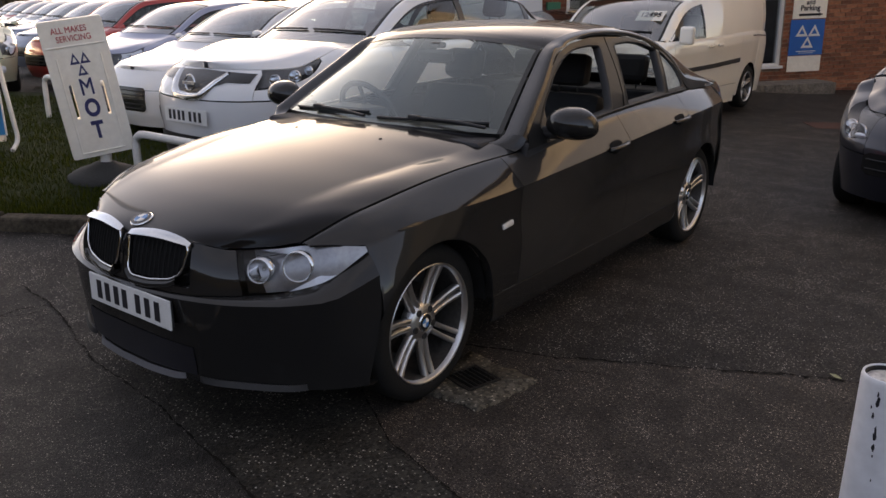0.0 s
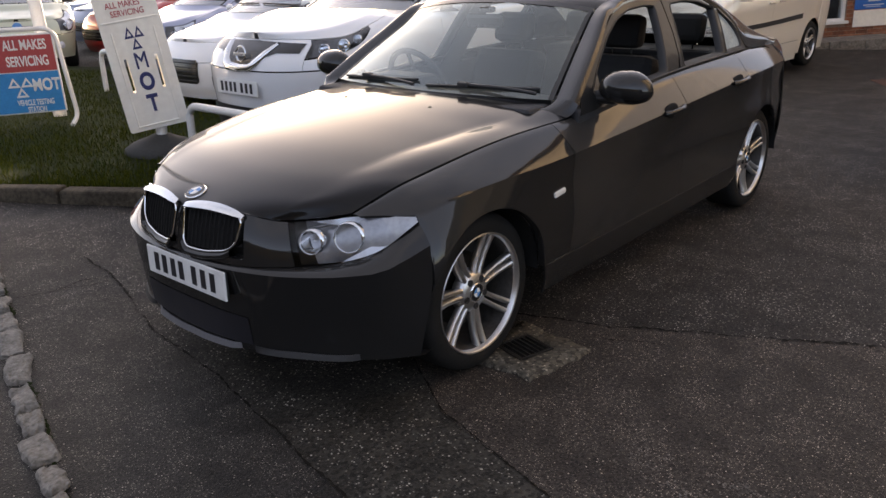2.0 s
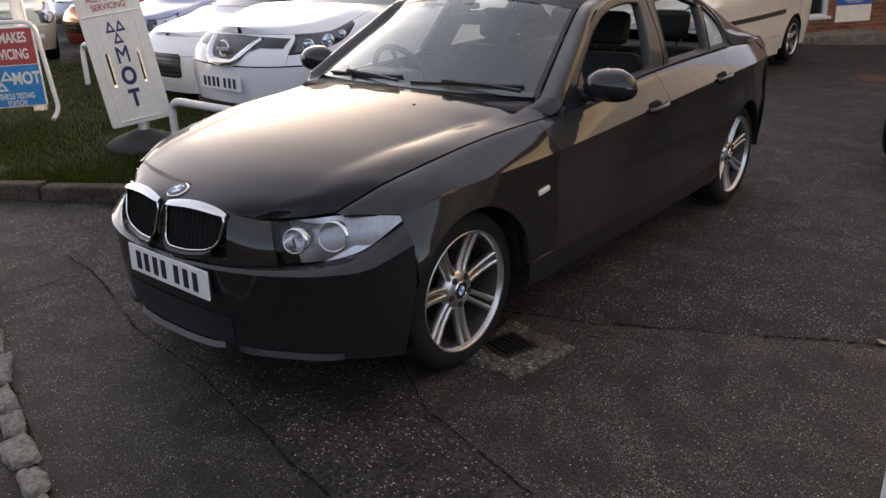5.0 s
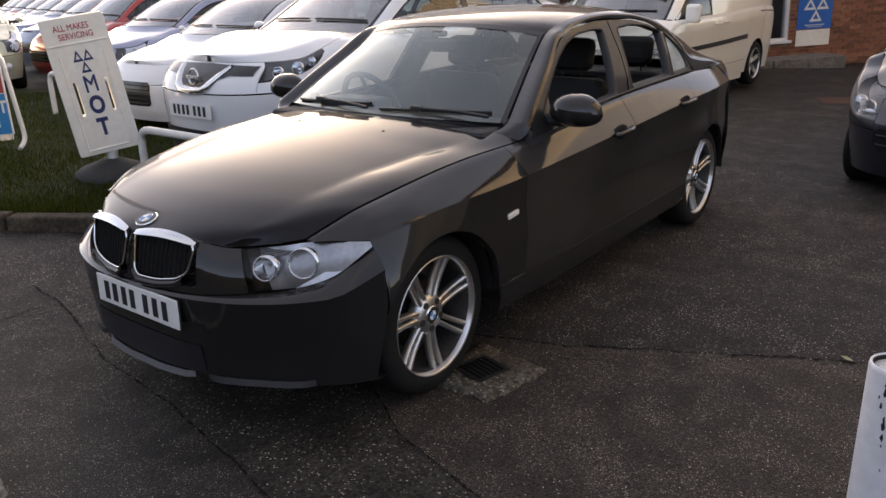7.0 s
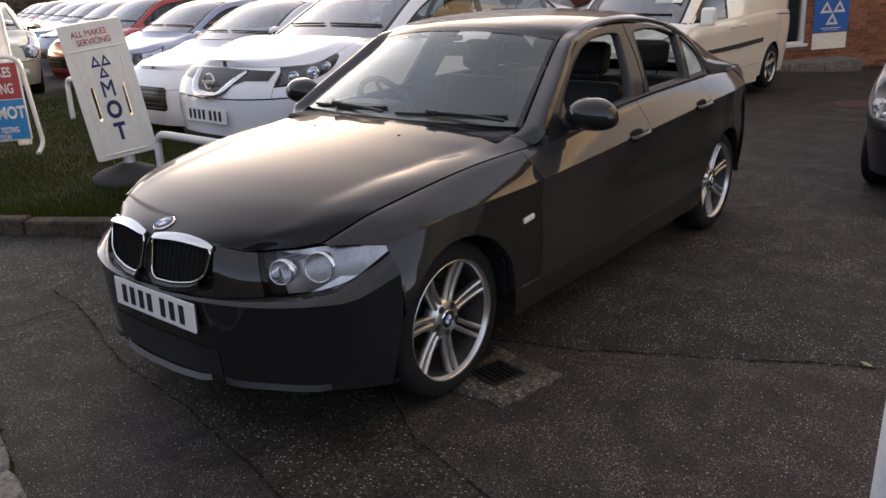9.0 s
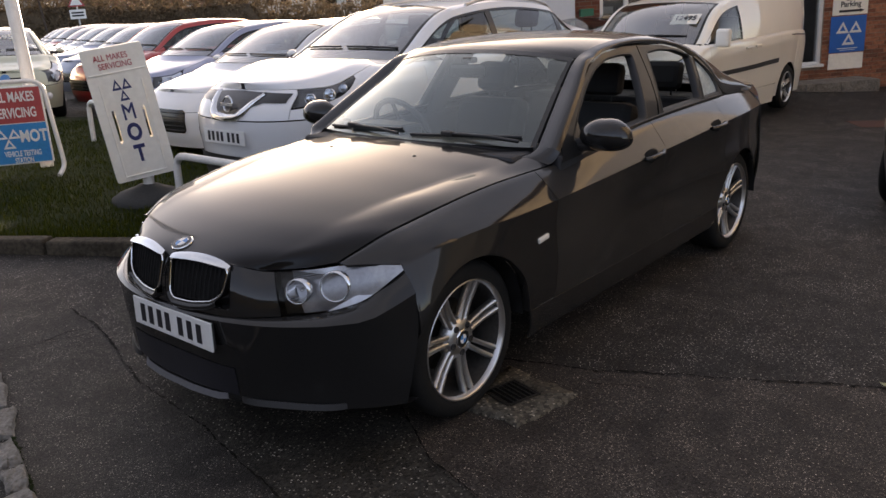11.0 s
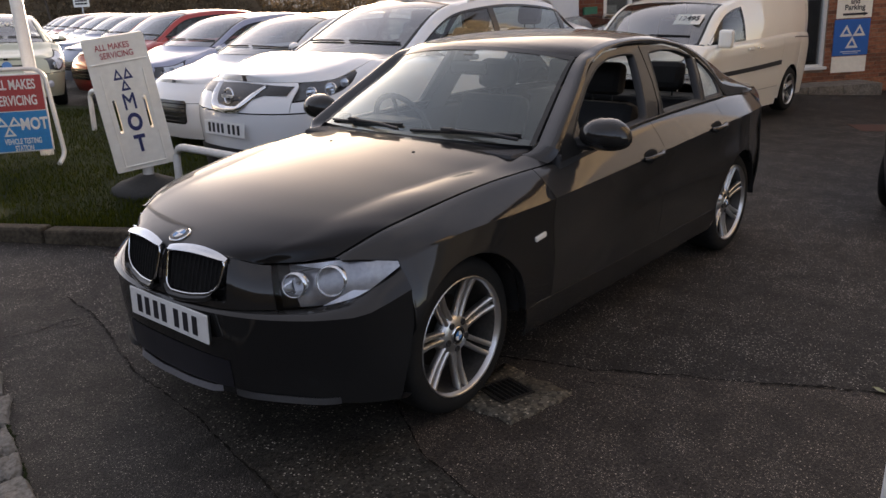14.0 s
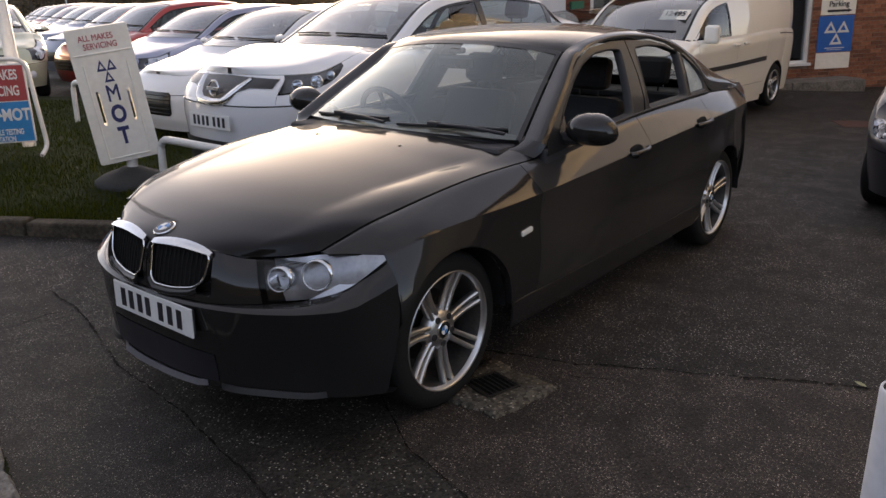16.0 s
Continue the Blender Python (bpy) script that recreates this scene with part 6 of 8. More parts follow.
# ---- the other cars ----
def lines(paint_, fo, wb, ro, w, h, nose, cowlz, cx, hx, rx, r=0.31, low=0.2, **kw):
    """A table of lines for an ordinary car from its main sizes."""
    L = wb + ro
    d = dict(
        paint=paint_, xa=0.0, xb=-wb - 0.25, n=2.7, axles=(0.0, -wb), arch=r + 0.045, wheel_r=r, rim=r - 0.10, spokes=(5, True), track=w - 0.14, tyre_w=0.2,
        front=[(0, fo - 0.07), (0.25, fo - 0.01), (0.5, fo), (0.7, fo - 0.03), (1, fo - 0.14)],
        rear=[(0, -L + 0.05), (0.4, -L), (0.7, -L + 0.02), (1, -L + 0.07)],
        width=[(0, w), (-wb, w), (-wb - 0.25, w - 0.015)],
        top=[(fo, nose), (fo * 0.6, nose + 0.02), (fo * 0.3, nose + 0.09), (0, nose + 0.15), (cx, cowlz), (-wb * 0.6, cowlz + 0.04), (-wb, cowlz + 0.08), (-L, cowlz + 0.06)],
        crease=[(fo, nose - 0.2), (fo * 0.5, nose - 0.16), (0, nose + 0.02), (-wb * 0.5, cowlz - 0.12), (-wb, cowlz - 0.06), (-L, cowlz - 0.1)],
        tuck_top=[(fo, 0.10), (0, 0.16), (cx, 0.14), (cx - 0.3, 0.09), (-L, 0.12)], low=low, tuck_low=0.06,
        lamp_u=(0.42, 0.86), lamp_low=[(0, 0.72), (0.42, 0.74), (0.6, 0.70), (0.75, 0.82), (0.86, 1.0), (3, 1.0)],
        reflectors=[(0.3, 0.45, 0.042), (0.55, 0.5, 0.05)], door=(cx - 0.12, -wb * 0.56, -wb + 0.30),
        cowl=(cx + 0.16, cx - 0.04), bonnet=[(fo, nose + 0.005), (fo * 0.7, nose + 0.07), (fo * 0.3, nose + 0.14), (0, nose + 0.19), (cx + 0.18, cowlz + 0.03)],
        rail=[(0, cx - 0.08, w - 0.17, cowlz + 0.015), (0.3, hx, w - 0.30, h - 0.10), (0.5, (hx + rx) / 2, w - 0.31, h - 0.035), (0.74, rx, w - 0.30, h - 0.09),
              (0.9, rx - 0.3, w - 0.25, h - 0.27), (1, -L + 0.22, w - 0.17, cowlz + 0.12)],
        centre=[(0, cx + 0.14, 0, cowlz + 0.035), (0.3, hx + 0.04, 0, h - 0.045), (0.5, (hx + rx) / 2, 0, h), (0.74, rx - 0.04, 0, h - 0.03), (0.9, rx - 0.36, 0, h - 0.2), (1, -L + 0.13, 0, cowlz + 0.12)],
        header=(0.3, 0.78), pillar=0.90, windows=[(cx - 0.2, cx - 0.2), (-wb * 0.58, -wb * 0.6), (-wb + 0.05, -wb - 0.02), (-L + 0.52, rx - 0.12)], post=0.08,
        seats=(-1.3, -2.15), seat_up=h - 1.45, signal=(0.3, 0.9), bucket=M_BUCKET, screen=M_SCREENPALE)
    d.update(kw)
    return d


def front_face(car, s, zlo, zhi, yw, material=M_TRIMBLACK, bars=4, plate_z=None):
    """Main grille and lower intake of an ordinary car."""
    P = [[s.on_nose(yw * i / 10, z - (0.03 if abs(i) == 10 else 0) * (1 if z > (zlo + zhi) / 2 else -1), 0.006) for z in (zlo, (zlo * 2 + zhi) / 3, (zlo + zhi * 2) / 3, zhi)] for i in range(-10, 11)]
    g = sheet("grille", P, material, car)
    for k in range(bars):
        z = zlo + (zhi - zlo) * (k + 0.7) / (bars + 0.4)
        tube("grille_bar", [s.on_nose(yw * 0.94 * i / 8, z, 0.012) for i in range(-8, 9)], 0.006, M_PLASTIC, g, 5)
    if plate_z:
        p = s.on_nose(0, plate_z, 0.02)
        plate_on(car, Matrix.Translation(p))
    return g


def put_car(name, nose_x, cy, d, label, turn=0.0, zoff=0.0, cat="car", group="", trimmed=True):
    turn -= 1.0
    mid_ = Vector((nose_x, cy, 0)) - 1.9 * Vector((math.cos(radians(turn)), math.sin(radians(turn)), 0))
    m = pose(nose_x, cy, drop(mid_.x, mid_.y) + zoff, 0, 0, turn) @ Matrix.Translation((-d["front"][2][1], 0, 0))
    car, s, R, C, ra = build_car(name, m, d, label, cat, group)
    if trimmed:
        for sd in (1, -1):
            mx = d["cowl"][1] - 0.22
            mz = 1.55 if d.get("van") else 1.0
            if d.get("van"):
                box("door_mirror", (mx - 0.03, sd * (s.W(mx) + 0.08), s.top(mx) + 0.07), (0.10, 0.18, 0.22), d["paint"], car, 0.035)
            elif d.get("mirrors", True):
                mirror(car, mx, s.W(mx) + 0.045, s.top(mx) + 0.045 * mz, sd, d["paint"], 0.085, 0.13, 0.07 * mz * mz)
        for y0, y1 in ((-0.5, 0.02), (0.1, 0.58)):
            tube("wiper_blade", [ra(0.05, (y0 + (y1 - y0) * i / 6) / R(0.05).y, 0.014) for i in range(7)], 0.009, M_PLASTIC, car, 6)
    return car, s, R, ra


# white crossover
d_suv = lines(M_WHITE, 0.90, 2.65, 0.86, 0.90, 1.60, 0.965, 1.11, -0.30, -1.12, -2.55, 0.345, 0.24, lamp_u=(0.40, 0.84), bumper_top=0.58, bucket=M_BUCKET, signal=None, refl=M_CHROME, refl_in=-0.015, n=2.5,
              front=[(0, 0.84), (0.25, 0.885), (0.5, 0.90), (0.7, 0.865), (0.85, 0.80), (1, 0.70)],
              reflectors=[(0.22, 0.45, 0.040), (0.50, 0.50, 0.044), (0.72, 0.60, 0.030)], lamp_low=[(0, 0.76), (0.40, 0.74), (0.58, 0.78), (0.72, 0.86), (0.84, 0.985), (3, 1.0)])
suv, s_, R_, ra_ = put_car("crossover_car", -1.32, -2.53, d_suv, "white family crossover with chrome V grille and roof rails")
P = []
for i in range(-14, 15):
    y = 0.53 * i / 14
    zt, zl = 0.948 + 0.012 * (1 - abs(i) / 14), 0.885 - 0.125 * max(0, 1 - abs(y) / 0.34)
    P.append([s_.on_nose(y, zl + (zt - zl) * k / 5, 0.007) for k in range(6)])
gr = sheet("grille", P, M_TRIMBLACK, suv)
plate_on(suv, Matrix.Translation(s_.on_nose(0, 0.63, 0.022)))
for sd in (1, -1):
    arm = [(0.30, 0.950), (0.25, 0.892), (0.185, 0.815), (0.13, 0.778), (0.0, 0.768)]
    P = []
    for k, (y, z) in enumerate(arm):
        w = (0.020, 0.028, 0.034, 0.032, 0.028)[k]
        dy, dz = ((0.8, -0.6), (0.8, -0.6), (0.75, -0.66), (0.4, -0.92), (0.0, -1.0))[k]
        P.append([s_.on_nose(sd * (y + dy * w * q), z + dz * w * q, o) for q, o in ((-1, 0.008), (-0.7, 0.026), (0.1, 0.034), (0.8, 0.024), (1, 0.004))])
    sheet("grille_chevron", P, M_CHROME, gr, flip=sd < 0, label="chrome V bar")
pl = s_.on_nose(0, 0.868, 0.03)
lathe("badge", [(0.048, 0.004), (0.056, 0.014), (0.066, 0.004)], M_CHROME, gr, 24, "round chrome badge", Matrix.Translation(pl) @ pose(0, 0, 0, 0, 82, 0))
box("badge_bar", (0, 0, 0), (0.012, 0.15, 0.022), M_CHROME, gr, 0.003, "", Matrix.Translation(pl + Vector((0.012, 0, 0))))
P = [[s_.on_nose(0.55 * i / 10, z, 0.008) for z in (0.27, 0.34, 0.42, 0.48)] for i in range(-10, 11)]
sheet("lower_grille", P, M_PLASTIC, suv)
for sd in (1, -1):
    pts = [Vector((R_(0.36 + 0.42 * i / 12).x, sd * (R_(0.36 + 0.42 * i / 12).y - 0.02), R_(0.36 + 0.42 * i / 12).z + 0.012 + 0.026 * math.sin(math.pi * i / 12) ** 0.5)) for i in range(13)]
    tube("roof_rail", [pts[0] - Vector((0, 0, 0.02))] + pts + [pts[-1] - Vector((0, 0, 0.02))], 0.016, M_ALLOY, suv, 8, "silver roof rail")
tube("roof_aerial", [ra_(0.72, 0.0), ra_(0.72, 0.0) + Vector((-0.12, 0, 0.28))], 0.004, M_PLASTIC, suv, 5)

# white hatchback
d_h = lines(M_WHITE, 0.87, 2.62, 0.80, 0.885, 1.46, 0.76, 0.98, -0.22, -1.02, -2.5, lamp_u=(0.40, 0.93))
hatch, s_, R_, ra_ = put_car("hatchback_car", -2.3, -5.04, d_h, "white hatchback with dark mesh grille", group="row of cars for sale")
front_face(hatch, s_, 0.36, 0.60, 0.36, M_TRIMBLACK, 5)
for sd in (1, -1):
    P = [[s_.on_nose((0.52 + 0.16 * i / 6) * sd, z, 0.006) for z in (0.30, 0.36, 0.44)] for i in range(7)]
    sheet("fog_recess", P, M_TRIMBLACK, hatch, flip=sd < 0)

d_l = lines(M_LAV, 0.85, 2.62, 0.78, 0.88, 1.46, 0.76, 0.98, -0.22, -1.02, -2.45, mirrors=False)
car_, s_, R_, ra_ = put_car("hatchback_car", -3.36, -7.95, d_l, "lavender-blue hatchback parked nose out", group="row of cars for sale")
front_face(car_, s_, 0.40, 0.60, 0.40, M_TRIMBLACK, 4)

d_p = lines(M_PALE, 0.80, 2.49, 0.68, 0.86, 1.47, 0.78, 1.0, -0.15, -1.0, -2.35, lamp_u=(0.42, 0.98),
            lamp_low=[(0, 0.62), (0.42, 0.66), (0.6, 0.60), (0.8, 0.72), (0.98, 1.0), (3, 1.0)], bumper_top=0.55)
car_, s_, R_, ra_ = put_car("small_hatchback", -2.91, -10.44, d_p, "pale green small hatchback with price on its screen", turn=70)
front_face(car_, s_, 0.30, 0.42, 0.45, M_TRIMBLACK, 3)
tube("grille_bar", [s_.on_nose(0.38 * i / 8, 0.70, 0.012) for i in range(-8, 9)], 0.012, M_TRIMBLACK, car_, 6)
pl = s_.on_nose(0, 0.70, 0.025)
lathe("badge", [(0, 0.006), (0.06, 0.004), (0.07, 0)], M_BADGEBLUE, car_, 20, "blue oval badge", Matrix.Translation(pl) @ pose(0, 0, 0, 0, 80, 0))
for sd in (1, -1):
    lathe("fog_lamp", [(0, 0.004), (0.045, 0.002), (0.055, -0.004)], M_LAMPSILVER, car_, 16, "", Matrix.Translation(s_.on_nose(0.58 * sd, 0.40, 0.02)) @ pose(0, 0, 0, 0, 85, 30 * sd))
words("screen_price", "12695", 0.17, Matrix.Translation(ra_(0.17, 0.05, 0.015)) @ pose(0, 0, 0, 0, 0, 90) @ pose(0, 0, 0, 35, 0, 0), M_SIGNWHITE, car_)

rows_ = [(M_RED, -4.3, -11.01, "bright red hatchback in the far row"), (M_BLUE, -5.26, -13.6, "slate blue hatchback in the far row"),
         (M_BLUE, -6.4, -16.56, "blue-grey hatchback in the far row"), (M_SILVER, -7.31, -19.11, "silver hatchback in the far row"),
         (M_SILVER, -8.23, -21.66, "pale silver hatchback in the far row"), (M_RED, -9.14, -24.31, "dull red hatchback in the far row"),
         (M_GREY, -10.06, -26.96, "dark grey car at the end of the row"), (M_GREY, -11.19, -29.81, "dark grey car at the end of the row")]
for pm, x, y, lab in rows_:
    dd = lines(pm, 0.85, 2.60, 0.76, 0.87, 1.53 if pm is M_RED else 1.49, 0.78, 0.99, -0.22, -1.02, -2.45)
    c_, s_, R_, ra_ = put_car("hatchback_car", x, y, dd, lab, group="row of cars for sale")
    front_face(c_, s_, 0.40, 0.58, 0.38, M_TRIMBLACK, 3)

# dark saloon before the shop
dd = lines(M_GREY, 0.9, 2.7, 0.95, 0.89, 1.41, 0.76, 0.97, -0.3, -1.1, -2.6)
put_car("parked_car", -7.36, -4.06, dd, "dark grey car before the shop", turn=0)

# cream van
d_v = lines(M_CREAM, 0.88, 2.96, 0.85, 0.90, 1.72, 0.86, 1.05, -0.05, -0.86, -3.48, 0.316, 0.22, van=True, n_rear=4.5, rear=[(0, -3.84), (0.4, -3.84), (0.7, -3.80), (1, -3.74)],
            rail=[(0, -0.20, 0.80, 1.06), (0.3, -0.86, 0.745, 1.52), (0.5, -2.0, 0.775, 1.65), (0.78, -3.46, 0.775, 1.64), (0.9, -3.66, 0.74, 1.54), (1, -3.74, 0.66, 1.15)],
            tuck_top=[(0.88, 0.10), (0, 0.12), (-0.1, 0.10), (-0.4, 0.035), (-3.8, 0.03)],
            centre=[(0, 0.05, 0, 1.08), (0.3, -0.76, 0, 1.565), (0.5, -2.0, 0, 1.72), (0.78, -3.48, 0, 1.70), (0.9, -3.74, 0, 1.57), (1, -3.80, 0, 1.15)], header=(0.3, 0.80),
            windows=[(-0.12, -0.42), (-1.20, -1.14)], dark=True, door=(-0.22, -1.42, -2.5), seats=(-1.3,), frame=(0.05, 0.84))
van, s_, R_, ra_ = put_car("panel_van", -6.35, -2.13, d_v, "cream-white panel van with price on its screen", turn=-1.5, cat="van")
for sd in (1, -1):
    s_.panel("side_moulding", s_.u_of(-0.55), s_.u_of(-2.5), 0.38, 0.43, M_PLASTIC, van, sd, 2, 0.006, 0.006)
    s_.panel("door_track", s_.u_of(-2.9), s_.u_of(-3.6), 0.80, 0.84, M_PLASTIC, van, sd, 2, 0.004, 0.004)
    for x in (-1.32, -1.64):
        p = s_.at(s_.u_of(x) * sd, 0.70)
        box("door_handle", (0, 0, 0), (0.17, 0.03, 0.035), M_CREAM, van, 0.012, "", Matrix.Translation(p + Vector((0, 0.015 * sd, 0))))
bill = box("price_card", (0, 0, 0), (0.36, 0.004, 0.19), M_SIGNWHITE, van, 0, "white price card", Matrix.Translation(ra_(0.17, 0.58, -0.012)) @ pose(0, 0, 0, 0, 0, 90) @ pose(0, 0, 0, -52, 0, 0))
words("price_label", "12495", 0.115, Matrix.Translation(ra_(0.17, 0.58, 0.0)) @ pose(0, 0, 0, 0, 0, 90) @ pose(0, 0, 0, 38, 0, 0), M_INK, van)

# dark city car at the side of the yard
d_c = lines(M_NAVY, 0.72, 2.34, 0.50, 0.82, 1.45, 0.76, 0.99, -0.08, -0.75, -2.2, 0.285, 0.17, arch=0.305, lamp_u=(0.40, 0.80), bucket=M_TRIMBLACK,
            front=[(0, 0.66), (0.25, 0.71), (0.5, 0.72), (0.7, 0.66), (0.85, 0.57), (1, 0.44)], signal=None, refl=M_CHROME, refl_in=-0.03,
            reflectors=[(0.34, 0.5, 0.070), (0.68, 0.52, 0.055)], lamp_low=[(0, 0.66), (0.40, 0.70), (0.55, 0.62), (0.70, 0.70), (0.80, 0.98), (3, 1.0)], bumper_top=0.48, n=2.2, mirrors=False)
city, s_, R_, ra_ = put_car("city_car", -4.0, 2.06, d_c, "dark blue-black city car with rounded nose", turn=-4)
front_face(city, s_, 0.36, 0.52, 0.5, M_TRIMBLACK, 2)
for sd in (1, -1):
    lathe("side_lamp", [(0, 0.008), (0.03, 0.006), (0.045, 0)], M_LAMPSILVER, city, 16, "", Matrix.Translation(s_.on_nose(0.56 * sd, 0.62, 0.015)) @ pose(0, 0, 0, 0, 85, 30 * sd) @ Matrix.Diagonal((0.45, 1.2, 1, 1)))

# ---- signs, rails, posts ----
def triangles(parent, m, size, material, depth=0.002):
    """Three triangle outlines set tip to tip."""
    def tri(cx, cy, up):
        r = size * 0.27
        pts = [(cx - r, cy - r * 0.85 * up), (cx + r, cy - r * 0.85 * up), (cx, cy + r * 0.85 * up)]
        inn = [(cx + (x - cx) * 0.46, cy - 0.05 * size * up + (y - cy + 0.04 * size * up) * 0.46) for x, y in pts]
        V = [m @ Vector((x, y, depth)) for x, y in pts] + [m @ Vector((x, y, depth)) for x, y in inn]
        part_mesh("triangle", mesh_of("triangle", V, [(0, 1, 4, 3), (1, 2, 5, 4), (2, 0, 3, 5)], material, False), parent)
    tri(-size * 0.27, size * 0.23, 1)
    tri(size * 0.27, size * 0.23, 1)
    tri(0, -size * 0.23, 1)


# tall leaning plastic sign, its own axes: x across, y up, z out of the face
sign = thing("forecourt_sign", Matrix.Translation((-1.016, -3.232, 0.180)) @ TILT, "leaning white plastic pavement sign with blue letters on a round base", "sign")
away = math.degrees(math.atan2(2.535 + 3.15, 2.08 + 0.80)) + 90
SM = pose(0, 0, 0.0, 0, 0, away + 4) @ pose(0, 0, 0, 90, 0, 0)
lean = pose(0, 0, 0, 0, 0, 8.4)
lathe("sign_base", [(0.0, 0.13), (0.07, 0.125), (0.12, 0.10), (0.24, 0.055), (0.29, 0.02), (0.29, -0.02)], M_RUBBER, sign, 28, "dark rubber base")
lathe("sign_stem", [(0.042, 0.08), (0.042, 0.26)], M_TUBE, sign, 14, "", pose(0, 0, 0, 0, -3, 0))
BM_ = SM @ Matrix.Translation((0, 0.19, 0)) @ lean @ Matrix.Translation((0, 0.40, 0))
outline = smooth_loop([(-0.228, -0.40), (0.228, -0.40), (0.222, 0.625), (-0.222, 0.625)], 5, 0.02)
slots = [smooth_loop([(sx - 0.011, -0.10), (sx + 0.011, -0.10), (sx + 0.011, 0.16), (sx - 0.011, 0.16)], 3, 0.010) for sx in (-0.112, 0.112)]
bm = bmesh.new()
edges = []
for loop in [outline] + slots:
    vs = [bm.verts.new((p.x, p.y, 0.05)) for p in loop]
    edges += [bm.edges.new((vs[i], vs[(i + 1) % len(vs)])) for i in range(len(vs))]
bmesh.ops.triangle_fill(bm, use_beauty=True, use_dissolve=False, edges=edges)
bmesh.ops.recalc_face_normals(bm, faces=bm.faces)
if sum(f.normal.z for f in bm.faces) < 0:
    bmesh.ops.reverse_faces(bm, faces=bm.faces)
board = part("sign_board", bm, M_SIGNWHITE, sign, smooth=False)
board.matrix_local = BM_
so = board.modifiers.new("thickness", "SOLIDIFY")
so.thickness, so.offset = 0.10, -1
be = board.modifiers.new("rounding", "BEVEL")
be.width, be.segments = 0.008, 2
for sx in (-0.155, 0.155):
    bm = bmesh.new()
    add_box(bm, sx, 0.0, 0.05, 0.012, 0.72, 0.012, 0.005)
    part("sign_rib", bm, M_SIGNWHITE, board, smooth=False)
for sy, w in ((0.435, 0.416), (-0.365, 0.32)):
    bm = bmesh.new()
    add_box(bm, 0, sy, 0.05, w, 0.014, 0.014, 0.006)
    part("sign_ridge", bm, M_SIGNWHITE, board, smooth=False)
words("lettering", "ALL MAKES", 0.062, Matrix.Translation((-0.02, 0.55, 0.0515)), M_LETTERRED, board, 0.80, bold=-0.006)
words("lettering", "SERVICING", 0.062, Matrix.Translation((0.0, 0.488, 0.0515)), M_LETTERRED, board, 0.80, bold=-0.006)
for ch, yy in (("M", 0.13), ("O", -0.03), ("T", -0.20)):
    words("lettering", ch, 0.178, Matrix.Translation((0, yy - 0.005, 0.0515)), M_LETTERBLUE, board, 0.74, bold=-0.006 if ch == "M" else 0.026)
triangles(board, Matrix.Translation((0, 0.302, 0.050)) @ Matrix.Diagonal((0.72, 1, 1, 1)), 0.185, M_LETTERBLUE)

# framed swing board
af = thing("swing_sign", Matrix.Translation((-0.762, -5.218, 0.209)) @ TILT, "red and blue swing board in a white tube frame", "sign")
AM = pose(0, 0, 0, 0, 0, math.degrees(math.atan2(2.535 + 4.85, 2.08 + 0.75)) + 90 - 8) @ pose(0, 0, 0, 90, 0, 0) @ pose(0, 0, 0, 0, 0, 1.5)
tube("tube_frame", [AM @ p for p in rounded([(-0.50, 0.0, 0.14), (-0.46, 0.05, 0.03), (-0.40, 0.86, 0), (0.40, 0.86, 0), (0.47, 0.05, 0.03), (0.42, -0.01, 0.16)], 0.12)], 0.021, M_TUBE, af, 10, "white tube frame")
BX = AM @ Matrix.Translation((0.085, 0, 0))
bm = bmesh.new()
add_box(bm, 0, 0.46, 0, 0.60, 0.72, 0.02, 0.006, BX)
afb = part("board", bm, M_FRAME, af, smooth=False)
bm = bmesh.new()
add_box(bm, 0, 0.645, 0.011, 0.57, 0.32, 0.003, 0, BX)
part("red_panel", bm, M_SIGNRED, afb, smooth=False)
bm = bmesh.new()
add_box(bm, 0, 0.295, 0.011, 0.57, 0.365, 0.003, 0, BX)
part("blue_panel", bm, M_AFBLUE, afb, smooth=False)
for tx, yy, sz, sq in (("ALL MAKES", 0.72, 0.125, 0.58), ("SERVICING", 0.575, 0.125, 0.58), ("VEHICLE TESTING", 0.20, 0.072, 0.54), ("STATION", 0.135, 0.07, 0.54)):
    words("lettering", tx, sz, BX @ Matrix.Translation((0.05, yy, 0.014)), M_FRAME, afb, sq, bold=0.008)
words("lettering", "MOT", 0.15, BX @ Matrix.Translation((0.165, 0.355, 0.014)), M_FRAME, afb, 0.7, bold=0.02)
triangles(afb, BX @ Matrix.Translation((-0.05, 0.345, 0.014)), 0.20, M_FRAME)

post = thing("lamp_post", Matrix.Translation((-1.269, -5.619, 0.12)) @ UPRIGHT, "plain white painted steel post on the verge", "post")
lathe("post_tube", [(0.065, 0), (0.062, 0.5), (0.055, 4.2), (0.0, 4.22)], M_TUBE, post, 20)


def hoop(x, y0, y1, z, h, lab):
    th = thing("hoop_barrier", pose(x, 0, z), lab, "barrier", "hoop barriers")
    tube("hoop_tube", rounded([(0, y0, -0.1), (0, y0, h), (0, y1, h), (0, y1, -0.1)], 0.12), 0.03, M_TUBE, th, 12)


hoop(-1.08, -2.88, -1.222, 0.115, 0.44, "low white tubular hoop barrier on the verge")
hoop(-2.425, -6.92, -5.45, 0.215, 0.44, "low white tubular hoop barrier before parked cars")

